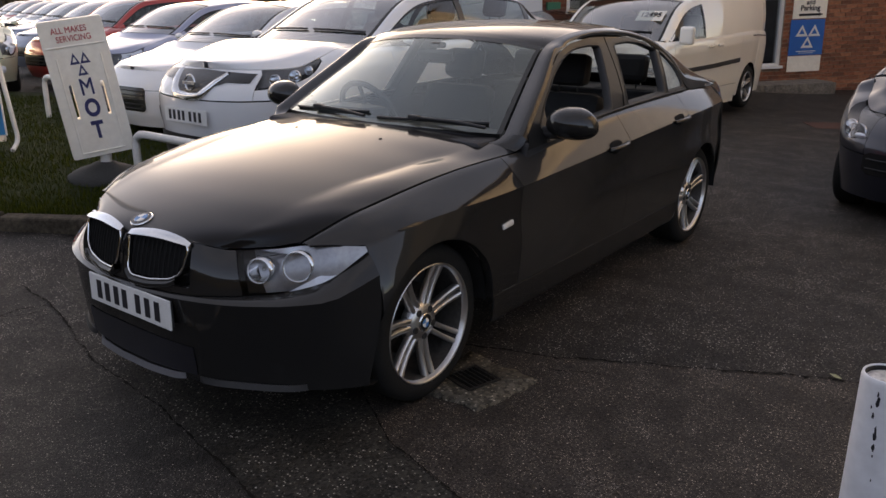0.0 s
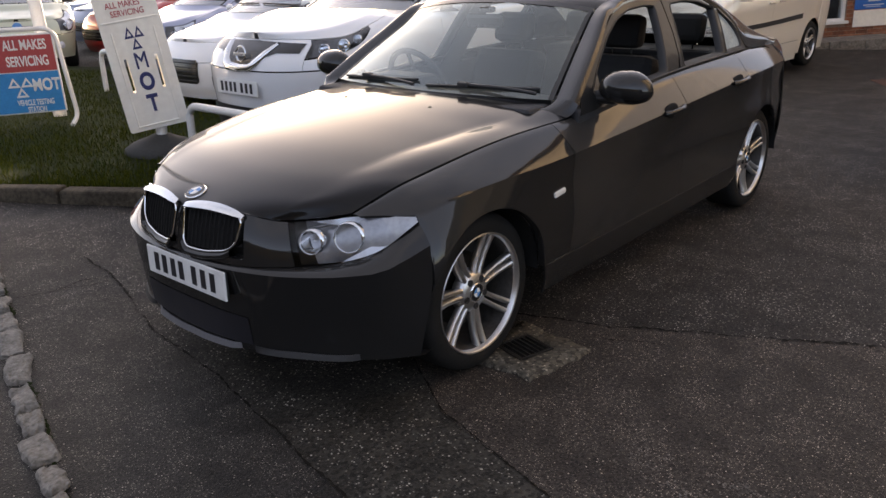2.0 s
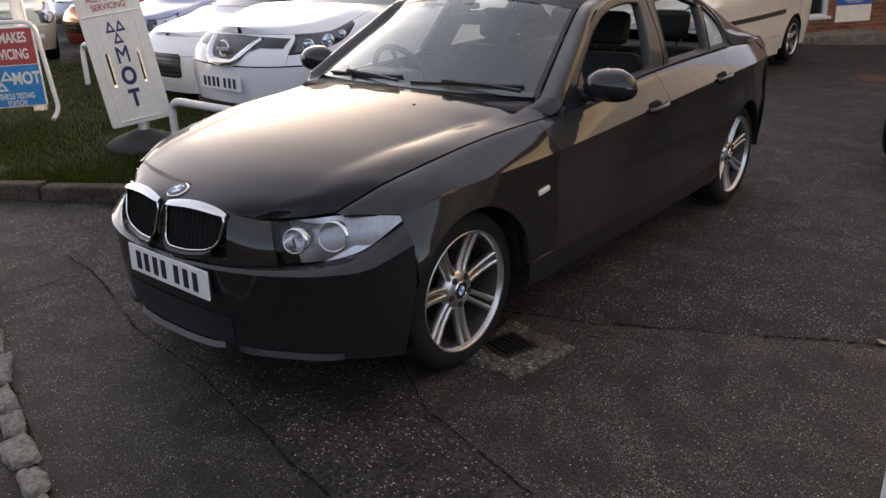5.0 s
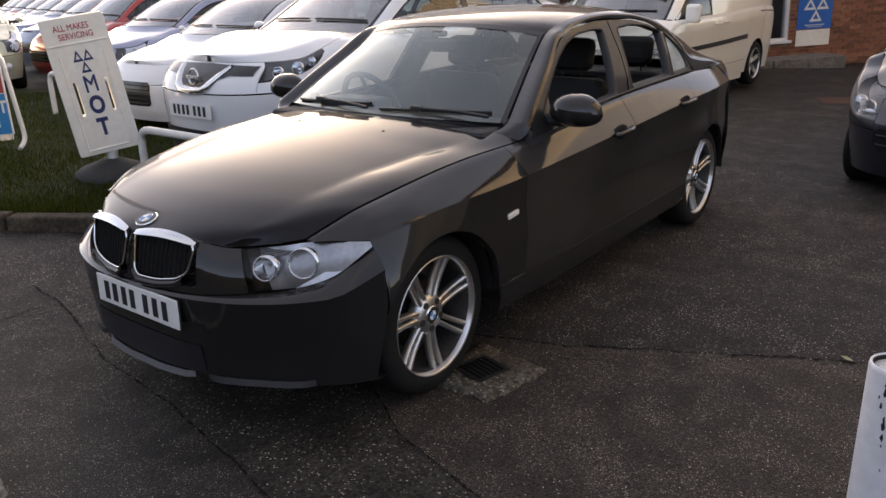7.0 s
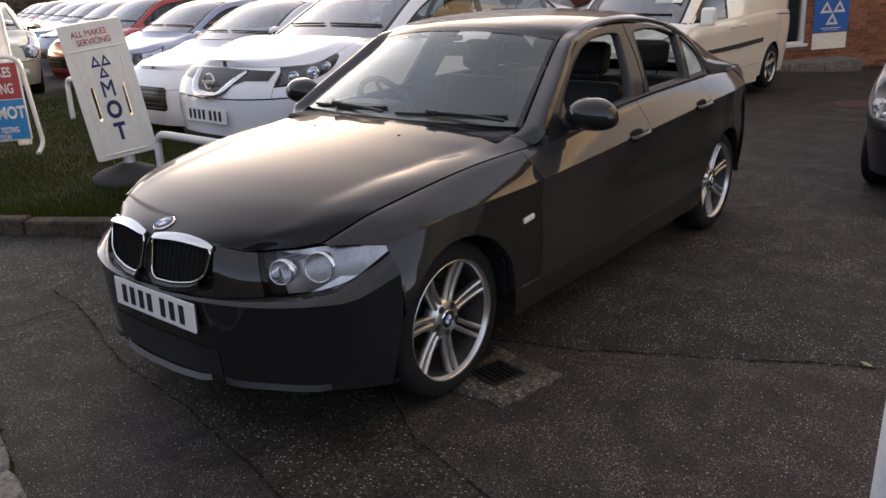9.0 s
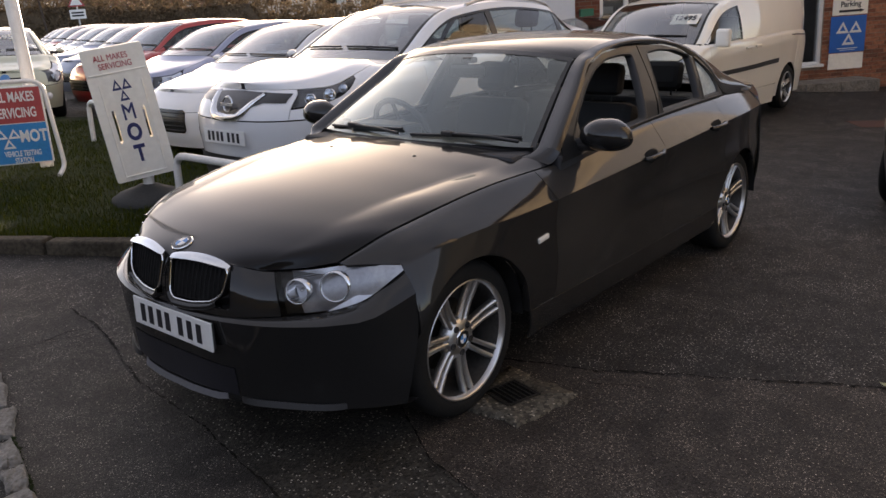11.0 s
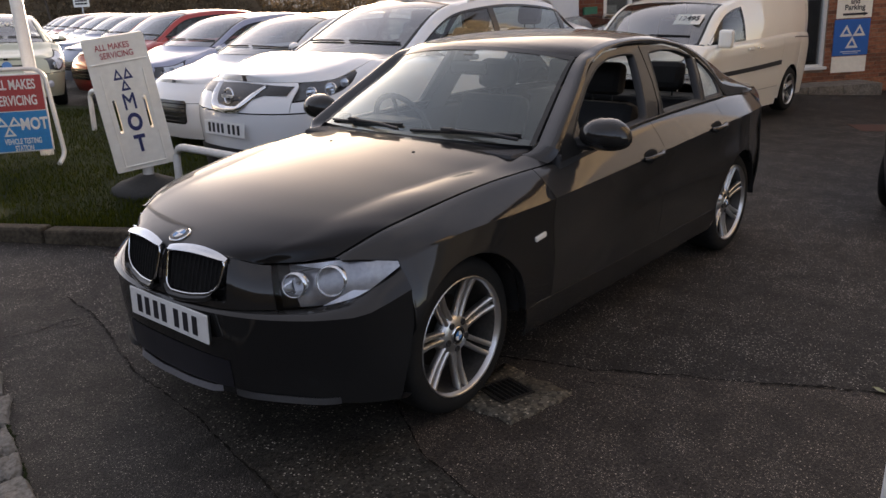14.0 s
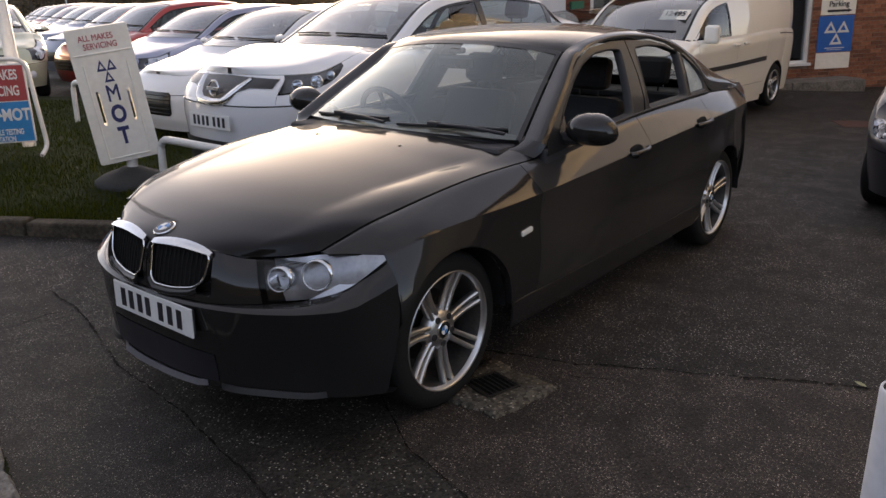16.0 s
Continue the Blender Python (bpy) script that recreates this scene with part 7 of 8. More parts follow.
boll = thing("bollard", look((0.52, 2.435, -0.02), (0.519, 2.4359, -0.87)), "chipped white steel bollard standing on asphalt", "bollard")
lathe("bollard_tube", [(0.052, 0), (0.052, 0.808), (0.0505, 0.818), (0.048, 0.820), (0.0455, 0.815), (0.045, 0.806)], M_BOLLARD, boll, 32)
lathe("bollard_rim", [(0.0455, 0.8165), (0.0435, 0.8175), (0.0420, 0.812), (0.0418, 0.806)], M_IRON, boll, 32, "worn bare steel rim")
lathe("bollard_top", [(0.0, 0.813), (0.03, 0.812), (0.0422, 0.808)], M_CAP, boll, 24, "pale filled bollard top")
random.seed(21)
for a, z, sz in ((172, 0.775, 0.008), (170, 0.79, 0.005), (166, 0.742, 0.005), (178, 0.70, 0.008), (177, 0.715, 0.005), (178, 0.675, 0.006), (180, 0.655, 0.003), (160, 0.76, 0.003), (186, 0.6, 0.003)):
    a = math.radians(a - 228)
    V, F = [], []
    for i in range(9):
        q = 2 * math.pi * i / 9
        rr = sz * random.uniform(0.5, 1.2)
        b = a + 0.55 * rr * math.cos(q) / 0.052
        V.append((0.0524 * math.cos(b), 0.0524 * math.sin(b), z + 1.6 * rr * math.sin(q)))
    part_mesh("paint_chip", mesh_of("paint_chip", V, [tuple(range(9))], M_INK, False), boll, "dark paint chip")

# ---- the shop ----
# own axes: x along the front towards the row of cars, y out of the front, z up
SHOP = Matrix.Translation((-14.667, -1.164, -0.17)) @ UPRIGHT @ pose(0, 0, 0, 0, 0, -44.8)
shop = thing("shop_building", SHOP, "brick car showroom with white-framed shop windows", "building")


def brick_mat():
    m, nt, p = node_mat("red_brick")
    N, Lk = nt.nodes, nt.links
    tc = N.new("ShaderNodeTexCoord")
    mp = N.new("ShaderNodeMapping")
    mp.inputs["Rotation"].default_value = (radians(90), 0, 0)
    br = N.new("ShaderNodeTexBrick")
    br.inputs["Scale"].default_value = 1.0
    br.inputs["Brick Width"].default_value, br.inputs["Row Height"].default_value = 0.225, 0.075
    br.inputs["Mortar Size"].default_value = 0.006
    br.inputs["Color1"].default_value, br.inputs["Color2"].default_value = (0.24, 0.075, 0.035, 1), (0.15, 0.045, 0.025, 1)
    br.inputs["Mortar"].default_value = (0.20, 0.15, 0.11, 1)
    Lk.new(tc.outputs["Object"], mp.inputs[0])
    Lk.new(mp.outputs[0], br.inputs["Vector"])
    n = N.new("ShaderNodeTexNoise")
    n.inputs["Scale"].default_value = 3
    Lk.new(tc.outputs["Object"], n.inputs["Vector"])
    mx = N.new("ShaderNodeMix")
    mx.data_type, mx.blend_type = "RGBA", "MULTIPLY"
    mx.inputs[0].default_value = 0.5
    Lk.new(br.outputs["Color"], mx.inputs[6])
    Lk.new(n.outputs["Color"], mx.inputs[7])
    Lk.new(mx.outputs[2], p.inputs["Base Color"])
    p.inputs["Roughness"].default_value = 0.9
    b = N.new("ShaderNodeBump")
    b.inputs["Strength"].default_value, b.inputs["Distance"].default_value = 0.6, 0.01
    b.invert = True
    Lk.new(br.outputs["Fac"], b.inputs["Height"])
    Lk.new(b.outputs[0], p.inputs["Normal"])
    return m


M_BRICK = brick_mat()


def wall_box(name, x0, x1, y0, y1, z0, z1, material, label=""):
    x0, x1 = [v if v > -0.76 else -0.75 + (v + 0.75) * 0.89 for v in (x0, x1)]
    return box(name, (-(x0 + x1) / 2, (y0 + y1) / 2, (z0 + z1) / 2), (abs(x1 - x0), abs(y1 - y0), z1 - z0), material, shop, 0, label)


# solid brick to the yard's far side, with signs near its edge; windows towards the row of cars
front_wall = wall_box("brick_wall", -0.75, 7.0, -0.3, -0.008, -0.4, 4.6, M_MORTAR)
dwarf_wall = wall_box("dwarf_wall", -5.55, -0.75, -0.3, -0.008, -0.4, 0.55, M_MORTAR)
wall_box("lintel_wall", -5.55, -0.75, -0.3, 0.0, 3.0, 4.6, M_BRICK)
wall_box("brick_pier", -6.08, -5.55, -0.3, 0.0, -0.4, 4.6, M_BRICK)
wall_box("rendered_wall", -9.75, -6.08, -0.3, 0.06, -0.4, 4.6, M_RENDER, "white rendered wall")
wall_box("side_wall", -9.75, -9.5, -7.0, -0.3, -0.4, 4.6, M_HOUSEWHITE)
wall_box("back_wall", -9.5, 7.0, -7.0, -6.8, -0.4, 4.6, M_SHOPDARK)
wall_box("far_wall", 6.8, 7.0, -6.8, -0.3, -0.4, 4.6, M_BRICK)
wall_box("roof_slab", -9.9, 7.2, -7.2, 0.2, 4.6, 4.85, M_FRAME)
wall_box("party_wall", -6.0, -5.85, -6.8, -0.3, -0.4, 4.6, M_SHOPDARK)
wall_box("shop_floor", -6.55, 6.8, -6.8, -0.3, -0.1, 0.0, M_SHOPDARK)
for x in (-5.51, -4.98, -3.05, -0.78):
    wall_box("window_mullion", x - 0.04, x + 0.04, -0.16, -0.04, 0.55, 3.0, M_FRAME)
for z in (0.58, 2.08, 2.97):
    wall_box("window_transom", -5.55, -0.75, -0.15, -0.05, z - 0.04, z + 0.04, M_FRAME)
wall_box("window_sill", -5.6, -0.72, -0.1, 0.06, 0.53, 0.58, M_FRAME)
M_SHOPGLASS = glass("shop_glass", (0.72, 0.74, 0.74), 0.12)
for a, b in ((-5.47, -5.02), (-4.94, -3.09), (-3.01, -0.82)):
    for z0, z1 in ((0.62, 2.04), (2.12, 2.93)):
        g_ = wall_box("window_pane", a, b, -0.105, -0.097, z0, z1, M_SHOPGLASS)
        g_.visible_shadow = False
# blinds, desk and door seen behind the glass
wall_box("curtain", -1.15, -0.95, -0.5, -0.4, 0.45, 1.9, M_FRAME)
wall_box("notice", -1.62, -1.38, -0.12, -0.115, 1.35, 1.55, M_PLATE)
wall_box("inner_door", -5.45, -5.1, -0.6, -0.5, 0.45, 1.9, M_HOUSEWHITE)
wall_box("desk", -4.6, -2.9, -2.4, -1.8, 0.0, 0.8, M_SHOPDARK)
# window lettering as plain bars
random.seed(31)
wall_box("lettering_strip", -2.75, -0.86, -0.094, -0.091, 1.80, 2.03, M_WINDOWFILM)
x = -2.68
while x < -0.98:
    w = random.uniform(0.05, 0.085)
    wall_box("lettering_bar", x, x + w, -0.09, -0.088, 1.84, 1.84 + random.choice((0.11, 0.15, 0.15)), M_LETTERBLUE)
    x += w + 0.02
x = -4.72
while x < -3.45:
    w = random.uniform(0.06, 0.095)
    if random.random() > 0.12:
        wall_box("lettering_bar", x, x + w, -0.09, -0.088, 1.86, 2.0, M_INK)
    x += w + 0.03
x = -4.85
while x < -4.1:
    w = random.uniform(0.05, 0.07)
    wall_box("lettering_bar", x, x + w, -0.09, -0.088, 1.64, 1.74, M_PLATE)
    x += w + 0.03
wall_box("green_box", -5.98, -5.72, 0.0, 0.14, 1.74, 1.90, M_GREENBOX, "small green wall box")
# signs on the brick
wall_box("white_sign", -0.59, 0.09, 0.003, 0.02, 1.44, 2.34, M_SIGNWHITE, "white reception sign")
wall_box("blue_sign", -0.61, 0.08, 0.003, 0.022, 0.76, 1.42, M_SIGNBLUE, "blue sign with white triangles")
wall_box("blank_sign", -0.61, 0.07, 0.003, 0.018, 0.45, 0.745, M_SIGNWHITE, "blank pale sign")
WM = pose(0.25, 0, 0, 0, 0, 180) @ pose(0, 0, 0, 90, 0, 0)
for tx, z, sz in (("M.O.T.", 1.97, 0.14), ("Reception", 1.845, 0.13), ("and", 1.735, 0.125), ("Parking", 1.63, 0.135)):
    words("lettering", tx, sz, WM @ Matrix.Translation((0, z, 0.023)), M_INK, shop)
box("arrow_bar", (0.27, 0.024, 1.51), (0.40, 0.004, 0.04), M_INK, shop, 0)
part_mesh("arrow_tip", mesh_of("arrow_tip", [(0.07, 0.026, 1.475), (0.07, 0.026, 1.545), (-0.02, 0.026, 1.51)], [(0, 1, 2)], M_INK, False), shop)
triangles(shop, WM @ Matrix.Translation((0, 1.11, 0.024)), 0.47, M_FRAME)
triangles(shop, WM @ Matrix.Translation((0, 2.17, 0.022)), 0.2, M_INK)
wall_box("sign_smallprint", -0.46, -0.06, 0.023, 0.0235, 0.825, 0.84, M_FRAME)
wall_box("sign_smallprint", -0.41, -0.11, 0.023, 0.0235, 0.795, 0.805, M_FRAME)
# stone kerb before the wall
for i in range(8):
    wall_box("wall_kerb", -6.0 + 0.75 * i, -5.27 + 0.75 * i, 0.02, 0.75 - 0.01 * (i % 3), -0.15, 0.30, M_LEDGE)

# unseen building closing the yard, added so the car mirrors its sunlit wall
M_CREAMWALL = mat("cream_render", (0.50, 0.40, 0.26), 0.9, 0, 0.55, 0.5, 0.15, 3)
block = thing("unseen_reflection_building", pose(-9, 5.25, 0, 0, 0, 11.8), "unseen cream building closing the yard, added for its gold reflection", "building")
box("wall_body", (0, 3.5, 5.6), (12.3, 7.0, 11.6), M_CREAMWALL, block, 0)
V = [(-6.4, -0.4, 11.2), (6.4, -0.4, 11.2), (6.4, 7.4, 11.2), (-6.4, 7.4, 11.2), (-6.4, 3.5, 13.6), (6.4, 3.5, 13.6)]
part_mesh("roof", mesh_of("roof", V, [(0, 1, 5, 4), (2, 3, 4, 5), (1, 2, 5), (3, 0, 4), (3, 2, 1, 0)], M_ROOFTILE, False), block)
tube("gutter", [(-6.4, -0.42, 11.1), (6.4, -0.42, 11.1)], 0.09, M_PLASTIC, block, 8)
tube("downpipe", [(2.2, -0.08, 0), (2.2, -0.08, 11.0)], 0.05, M_PLASTIC, block, 8)
# grey panel in place of shade, keeps gold out of the rear door
box("shutter", (-2.65, -0.03, 3.1), (6.9, 0.06, 6.3), M_DIMPANEL, block, 0.02, "grey panel that stands in for shade on the wall")

# tall unseen hedge behind the camera, added to keep bright sky off the bumper
V, F = [], []
random.seed(61)
for i in range(9000):
    a = math.radians(random.uniform(-75, 80))
    h = random.random() ** 0.8
    r = 15 + random.uniform(-0.5, 0.5) + 1.2 * noise.noise(Vector((a * 6, h * 3, 0)))
    c = Vector((2 + r * math.cos(a), 2 + r * math.sin(a), h * (4.4 + 1.2 * noise.noise(Vector((a * 5, 7, 0))))))
    u = Vector((random.gauss(0, 1), random.gauss(0, 1), random.gauss(0, 1))).normalized() * random.uniform(0.2, 0.45)
    w = u.cross(Vector((random.gauss(0, 1), random.gauss(0, 1), random.gauss(0, 1)))).normalized() * random.uniform(0.15, 0.3)
    k = len(V)
    V += [c - u, c + w, c + u, c - w]
    F.append((k, k + 1, k + 2, k + 3))
across = part_mesh("unseen_hedge", mesh_of("unseen_hedge", V, F, M_TREE, False))
tagged(across, "tall dark unseen hedge added to darken reflections", "hedge", kind="stuff")
P = []
for i in range(41):
    a = math.radians(-78 + 160 * i / 40)
    P.append([(2 + 15.6 * math.cos(a), 2 + 15.6 * math.sin(a), z) for z in (-0.2, 2.0, 3.7 + 1.0 * noise.noise(Vector((a * 5, 7, 0))))])
core = part_mesh("hedge_core", grid_mesh("hedge_core", P, M_BARK))
tagged(core, "dense dark heart of the unseen added hedge", "hedge", kind="stuff")

# ---- the distance ----
def clumps(name, label, cat, spots, material, leaf=0.12, per=160, kind="stuff"):
    """Many small leaves gathered round the given balls (centre, radius)."""
    V, F = [], []
    for c, r in spots:
        for _ in range(per):
            d = Vector((random.gauss(0, 1), random.gauss(0, 1), random.gauss(0, 1))).normalized() * r * random.uniform(0.55, 1.08)
            p = Vector(c) + d
            a = Vector((random.gauss(0, 1), random.gauss(0, 1), random.gauss(0, 1))).normalized() * leaf * random.uniform(0.5, 1.2)
            b = a.cross(Vector((random.gauss(0, 1), random.gauss(0, 1), random.gauss(0, 1)))).normalized() * leaf * random.uniform(0.4, 0.8)
            k = len(V)
            V += [p - a, p + b, p + a, p - b]
            F.append((k, k + 1, k + 2, k + 3))
    ob = part_mesh(name, mesh_of(name, V, F, material, False))
    return tagged(ob, label, cat, kind=kind)


VIEW, SIDE, UP = Vector((-0.7432, -0.7283, 0.0151)), Vector((-0.7038, 0.7102, -0.0222)), Vector((0.0153, 0.0438, 1.0037))


def far(dist, side, z=0.0):
    return Vector((2.176, 2.533, -0.038)) + VIEW * dist + SIDE * side + UP * z


random.seed(41)
spots = []
for i in range(150):
    sd_ = -34 + 52 * i / 149
    h = 2.1 + 0.9 * noise.noise(Vector((sd_ * 0.12, 0, 3))) + (0.7 if sd_ < -6 else 0.1)
    for k in range(4):
        spots.append((far(42 + random.uniform(-0.7, 0.7), sd_ + random.uniform(-0.3, 0.3), h * (0.1 + 0.28 * k) - 0.9), random.uniform(0.55, 0.85)))
clumps("hedge", "long brown-green winter hedge behind the cars", "hedge", spots, M_HEDGE, 0.085, 230)
P = []
for i in range(105):
    sd_ = -34 + 52 * i / 104
    h = 2.1 + 0.9 * noise.noise(Vector((sd_ * 0.12, 0, 3))) + (0.7 if sd_ < -6 else 0.1) - 1.25
    P.append([far(41.6, sd_, -1.6), far(41.6, sd_, h - 0.3), far(42, sd_, h), far(42.4, sd_, h - 0.3), far(42.4, sd_, -1.6)])
wood = part_mesh("hedge_core", grid_mesh("hedge_core", P, M_HEDGEWOOD))
tagged(wood, "dense twiggy heart of the hedge", "hedge", kind="stuff")


def house(dist, side, w, l, h, ridge, wallm, turn, lab):
    p = far(dist, side, -0.8)
    th = thing("house", pose(p.x, p.y, p.z, 0, 0, turn - 1), lab, "house", "houses behind the hedge")
    box("house_wall", (0, 0, h / 2), (l, w, h), wallm, th, 0)
    V = [(-l / 2 - 0.3, -w / 2 - 0.4, h - 0.15), (l / 2 + 0.3, -w / 2 - 0.4, h - 0.15), (l / 2 + 0.3, w / 2 + 0.4, h - 0.15), (-l / 2 - 0.3, w / 2 + 0.4, h - 0.15), (-l / 2 - 0.3, 0, h + ridge), (l / 2 + 0.3, 0, h + ridge)]
    rf = part_mesh("house_roof", mesh_of("house_roof", V, [(0, 1, 5, 4), (2, 3, 4, 5)], M_ROOFTILE, False), th)
    so = rf.modifiers.new("thickness", "SOLIDIFY")
    so.thickness = 0.2
    V = [(-l / 2, -w / 2, h), (-l / 2, w / 2, h), (-l / 2, 0, h + ridge - 0.1), (l / 2, -w / 2, h), (l / 2, w / 2, h), (l / 2, 0, h + ridge - 0.1)]
    for tri_ in (V[:3], [V[3], V[5], V[4]]):
        part_mesh("gable", mesh_of("gable", tri_, [(0, 1, 2)], wallm, False), th)
    box("chimney", (l * 0.3, 0, h + ridge + 0.3), (0.6, 0.9, 1.5), M_HOUSEBRICK, rf, 0)
    for sx in (-l * 0.3, 0, l * 0.3):
        for z in (h * 0.3, h * 0.75):
            for sy in (w / 2 + 0.02, -w / 2 - 0.02):
                wf = box("window", (sx, sy, z), (1.3, 0.1, 1.1), M_FRAME, th, 0)
                box("pane", (sx, sy * 1.012, z), (1.1, 0.1, 0.9), M_TRIMBLACK, wf, 0)
    for z in (h * 0.75,):
        for sx in (l / 2 + 0.02, -l / 2 - 0.02):
            wf = box("window", (sx, 0, z), (0.1, 1.2, 1.1), M_FRAME, th, 0)
            box("pane", (sx * 1.012, 0, z), (0.1, 1.0, 0.9), M_TRIMBLACK, wf, 0)


house(110, -25.3, 6.6, 9, 3.6, 2.6, M_HOUSEBRICK, 56, "brick house with a steep tiled gable roof")
house(120, -41, 8, 12, 5.6, 2.8, M_HOUSEBRICK, 135, "brick terrace with pale windows behind the hedge")
house(116, -48, 7, 8, 4.6, 3, M_HOUSEWHITE, 50, "white gabled house behind the hedge")
house(116, -13.5, 6, 7.5, 3.6, 2.2, M_HOUSEWHITE, 110, "long low white rendered house")
house(126, -4.4, 3.6, 7, 3.2, 2.0, M_HOUSEWHITE, 50, "small white rendered house with a gable")


def tree(dist, side, h, lab, spread=0.42, dens=46):
    p = far(dist, side, -1.4)
    th = thing("tree", Matrix.Translation(p), lab, "tree", "trees behind the houses")
    lathe("trunk", [(0.35, 0), (0.25, h * 0.3), (0.12, h * 0.7), (0.02, h * 0.95)], M_BARK, th, 10)
    for i in range(7):
        a = random.uniform(0, 6.28)
        z = h * random.uniform(0.3, 0.7)
        r = h * spread * 0.7
        tube("limb", [(0, 0, z), (r * 0.5 * math.cos(a), r * 0.5 * math.sin(a), z + h * 0.1), (r * math.cos(a), r * math.sin(a), z + h * 0.22)], 0.07, M_BARK, th, 6)
    sp = []
    for _ in range(dens):
        a, rr = random.uniform(0, 6.28), h * spread * math.sqrt(random.random())
        z = h * random.uniform(0.28, 1.0)
        k = 1 - 0.6 * abs(z / h - 0.55)
        sp.append((Vector((rr * k * math.cos(a), rr * k * math.sin(a), z)), random.uniform(0.5, 1.0) * h * 0.085))
    V, F = [], []
    c = clumps("crown", "", "", sp, M_TREE, 0.15, 190, "")
    c.parent = th


random.seed(51)
for dist, side, h in ((140, -56, 15), (136, -50, 14), (142, -44, 16), (138, -38, 15), (130, -33, 14), (132, -29.5, 14), (144, -26, 15), (140, -20, 15), (146, -15, 15), (142, -9, 13), (148, -3, 12), (142, 3, 12), (138, 8, 14),
                      (136, 13, 14), (134, 19, 14), (150, -47, 15), (152, -31, 15), (154, -22, 15), (156, -12, 14), (154, 0, 13), (150, 10, 14)):
    tree(dist, side, h, "bare-twigged autumn tree against the low sun")

# woods that close the distance
spots = []
for i in range(260):
    sd_ = -75 + 110 * i / 259
    top = 6.5 + 2.2 * noise.noise(Vector((sd_ * 0.09, 4, 1))) - (1.6 if sd_ > -16 else 0)
    for k in range(3):
        spots.append((far(168 + random.uniform(-4, 4), sd_ + random.uniform(-0.6, 0.6), top * (0.15 + 0.36 * k) - 1.4), random.uniform(1.0, 1.7)))
clumps("far_woods", "hazy brown woods far behind the houses", "woods", spots, M_HEDGE, 0.26, 110)

P = []
for i in range(120):
    sd_ = -80 + 120 * i / 119
    top = 4.6 + 1.8 * noise.noise(Vector((sd_ * 0.09, 4, 1))) - (1.4 if sd_ > -16 else 0)
    P.append([far(172, sd_, z) for z in (-2.5, top * 0.5, top)])
wood = part_mesh("woods_core", grid_mesh("woods_core", P, M_HEDGEWOOD))
tagged(wood, "dense brown heart of the far woods", "woods", kind="stuff")

# road sign beyond the cars
p = far(38, -13.8, -0.75)
rs = thing("road_sign", Matrix.Translation(p) @ UPRIGHT @ pose(0, 0, 0, 0, 0, 45), "triangular warning sign with a plate below on a grey post", "road sign")
lathe("sign_post", [(0.04, 0), (0.04, 2.9)], M_SILVER, rs, 10)
SGM = pose(0, 0, 0, 0, 0, 90) @ pose(0, 0, 0, 90, 0, 0)
for k, (sc, mt, zz) in enumerate(((0.46, M_SIGNRED, 0.045), (0.33, M_PLATE, 0.05))):
    V = [SGM @ Vector((sc * math.sin(a), 2.55 + sc * math.cos(a), zz)) for a in (0, 2.094, 4.189)]
    part_mesh("sign_face", mesh_of("sign_face", V, [(0, 2, 1)], mt, False), rs)
bm = bmesh.new()
add_box(bm, 0, 1.98, 0.045, 0.72, 0.42, 0.02, 0, SGM)
part("sign_plate", bm, M_PLATE, rs, smooth=False)
for z in (2.05, 1.92):
    bm = bmesh.new()
    add_box(bm, 0, z, 0.058, 0.55, 0.07, 0.006, 0, SGM)
    part("sign_bar", bm, M_INK, rs, smooth=False)

# leaning pole by the road
p = far(40, -16.0, -1.6)
pole = thing("utility_pole", Matrix.Translation(p) @ UPRIGHT @ pose(0, 0, 0, 0, 0, 0), "thin dark leaning pole by the road", "pole")
tube("pole_shaft", [(0, 0, 0), (0.12, -0.12, 2.5), (0.3, -0.3, 6.0)], 0.055, M_BARK, pole, 10)


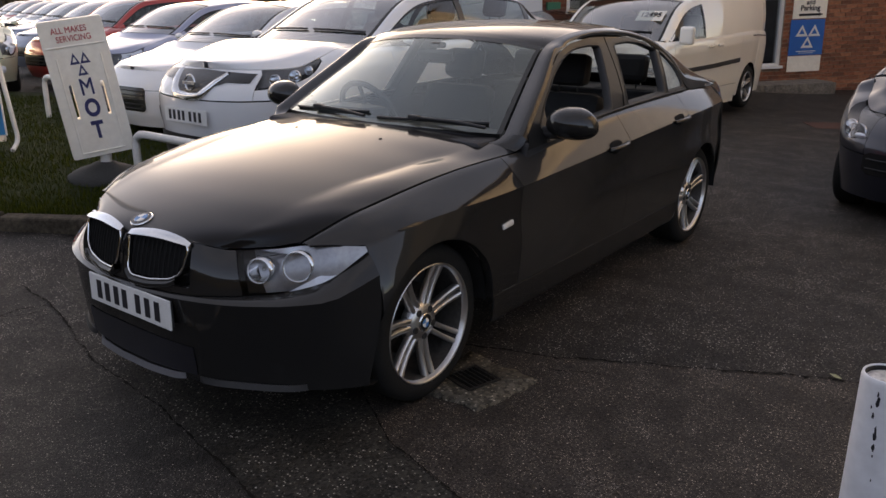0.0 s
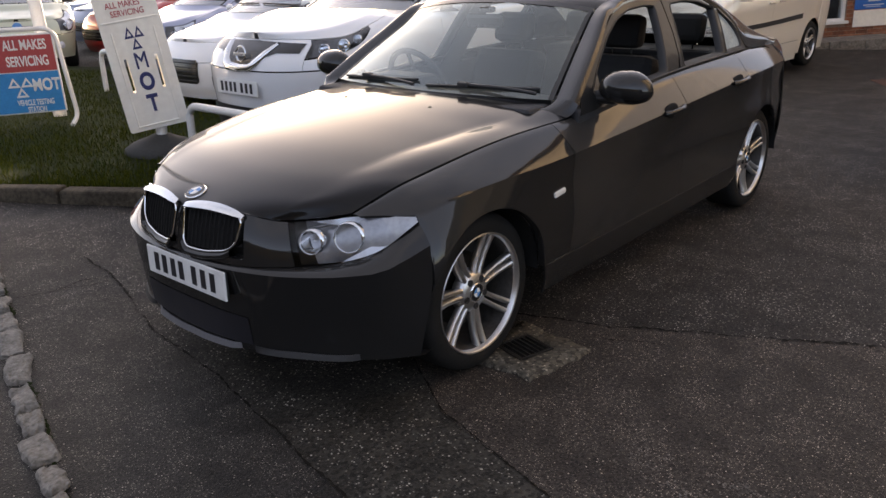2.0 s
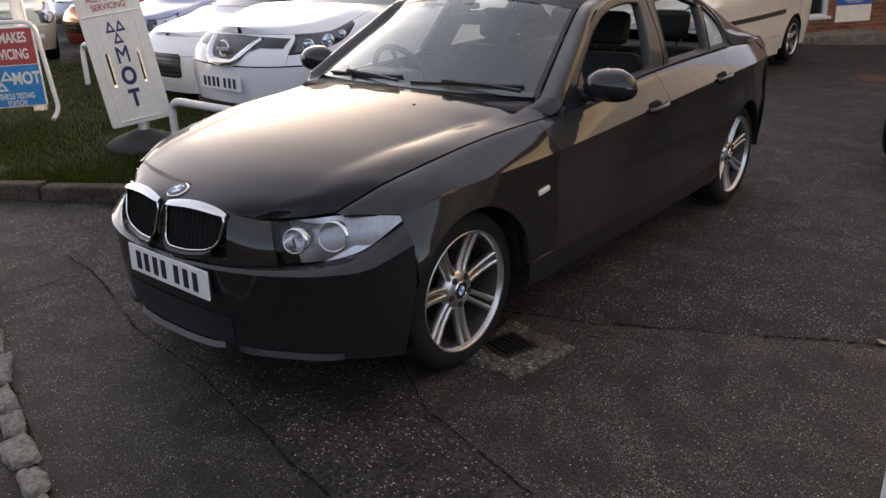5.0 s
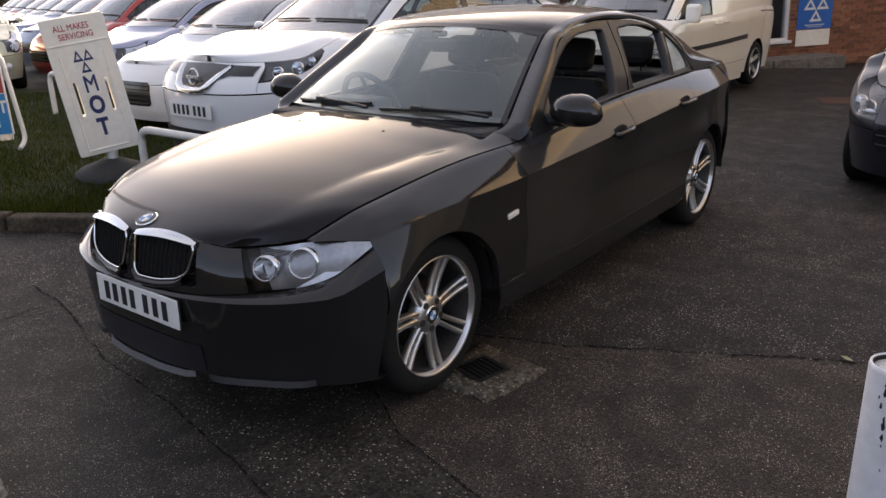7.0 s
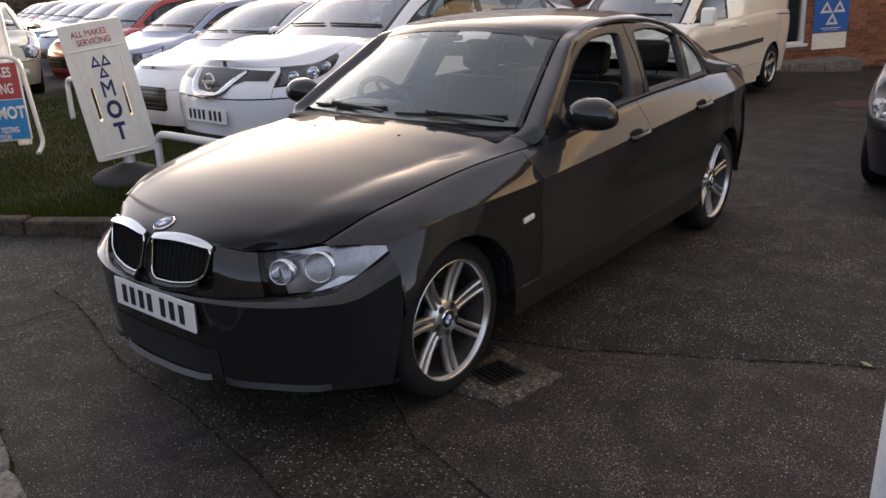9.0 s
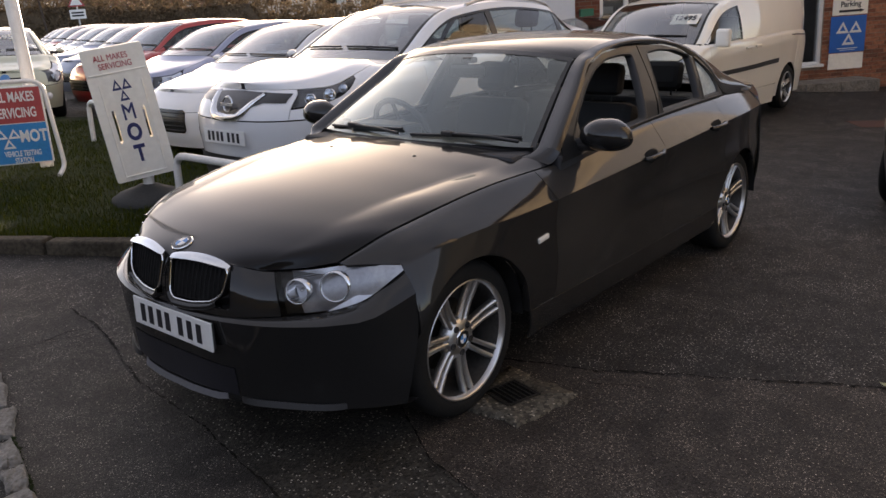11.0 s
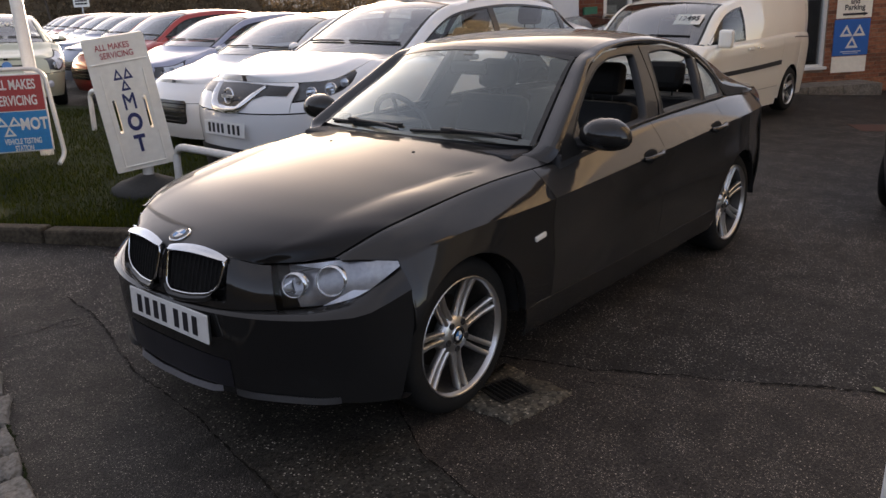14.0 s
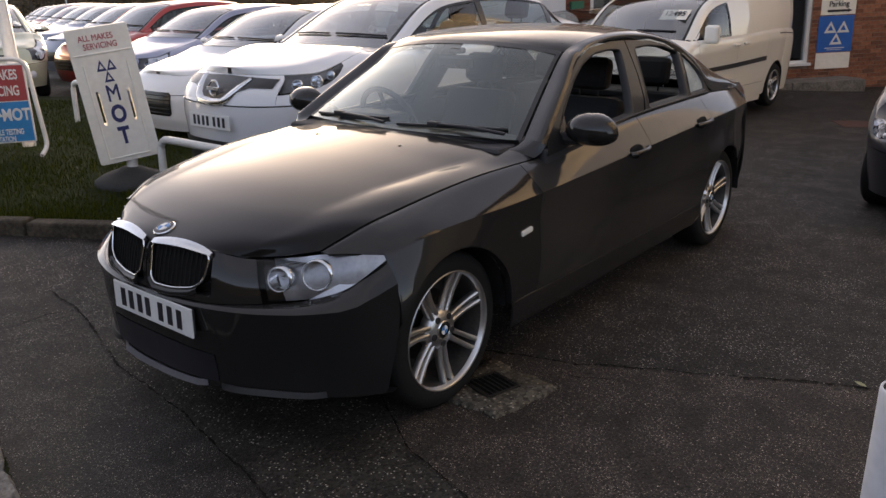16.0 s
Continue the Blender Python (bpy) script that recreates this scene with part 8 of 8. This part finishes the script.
# the bricks of the shop front: the nearest ones singly, the rest as one part
def fired_clay(name, socket):
    m, nt, p = node_mat(name)
    N, Lk = nt.nodes, nt.links
    src = N.new("ShaderNodeObjectInfo" if socket == "Random" else "ShaderNodeNewGeometry")
    ramp = N.new("ShaderNodeValToRGB")
    ramp.color_ramp.elements[0].color, ramp.color_ramp.elements[1].color = (0.14, 0.058, 0.035, 1), (0.36, 0.15, 0.082, 1)
    mid = ramp.color_ramp.elements.new(0.55)
    mid.color = (0.275, 0.105, 0.057, 1)
    Lk.new(src.outputs[socket], ramp.inputs[0])
    tc, n = N.new("ShaderNodeTexCoord"), N.new("ShaderNodeTexNoise")
    n.inputs["Scale"].default_value, n.inputs["Detail"].default_value = 24, 6
    Lk.new(tc.outputs["Object"], n.inputs["Vector"])
    k = N.new("ShaderNodeMapRange")
    k.inputs[1].default_value, k.inputs[2].default_value, k.inputs[3].default_value, k.inputs[4].default_value = 0.3, 0.7, 0.75, 1.2
    Lk.new(n.outputs[0], k.inputs[0])
    mx = N.new("ShaderNodeVectorMath")
    mx.operation = "SCALE"
    Lk.new(ramp.outputs[0], mx.inputs[0])
    Lk.new(k.outputs[0], mx.inputs["Scale"])
    Lk.new(mx.outputs[0], p.inputs["Base Color"])
    p.inputs["Roughness"].default_value = 0.9
    b = N.new("ShaderNodeBump")
    b.inputs["Strength"].default_value, b.inputs["Distance"].default_value = 0.5, 0.006
    Lk.new(n.outputs[0], b.inputs["Height"])
    Lk.new(b.outputs[0], p.inputs["Normal"])
    return m


CLAY, CLAY_REST = fired_clay("single_brick_clay", "Random"), fired_clay("brick_clay", "Random Per Island")
bm = bmesh.new()
add_box(bm, 0, 0, 0, 0.215, 0.016, 0.065, 0.003, seg=1)
brick_me = bpy.data.meshes.new("brick")
bm.to_mesh(brick_me)
bm.free()
brick_me.materials.append(CLAY)
bm = bmesh.new()
add_box(bm, 0, 0, 0, 0.102, 0.016, 0.065, 0.003, seg=1)
half_me = bpy.data.meshes.new("half_brick")
bm.to_mesh(half_me)
bm.free()
half_me.materials.append(CLAY)
random.seed(77)
V, F, single = [], [], 0
for x0, x1, z1, owner in ((-0.75, 4.6, 2.95, front_wall), (-5.025, -0.64, 0.50, dwarf_wall)):
    row = 0
    z = -0.24
    while z < z1:
        x = x0 + 0.112 + (0.1125 if row % 2 else 0.0)
        if owner is front_wall and row % 2 and z > 0.48:
            half = new("brick", half_me)
            half.parent = owner
            half.matrix_local = Matrix.Translation((-(x0 + 0.053), -0.005, z))
        while x < x1 - 0.1:
            dx, dy, dz = random.uniform(-0.002, 0.002), random.uniform(-0.0015, 0.0015), random.uniform(-0.0015, 0.0015)
            at_ = (-(x + dx), -0.005 + dy, z + dz)
            if owner is front_wall and x < 1.65 and 0.0 < z < 1.95 and single < 300:
                ob = new("brick", brick_me)
                ob.parent = owner
                ob.matrix_local = Matrix.Translation(at_)
                single += 1
            else:
                k = len(V)
                V += [(at_[0] + a * 0.1075, at_[1] + b * 0.008, at_[2] + c * 0.0325) for a in (-1, 1) for b in (-1, 1) for c in (-1, 1)]
                F += [(k, k + 1, k + 3, k + 2), (k + 4, k + 6, k + 7, k + 5), (k, k + 4, k + 5, k + 1), (k + 2, k + 3, k + 7, k + 6), (k, k + 2, k + 6, k + 4), (k + 1, k + 5, k + 7, k + 3)]
            x += 0.225
        z += 0.075
        row += 1
rest = part_mesh("brickwork", mesh_of("brickwork", V, F, CLAY_REST, False), shop)
tagged(rest, "weathered red facing bricks", "", kind="stuff")
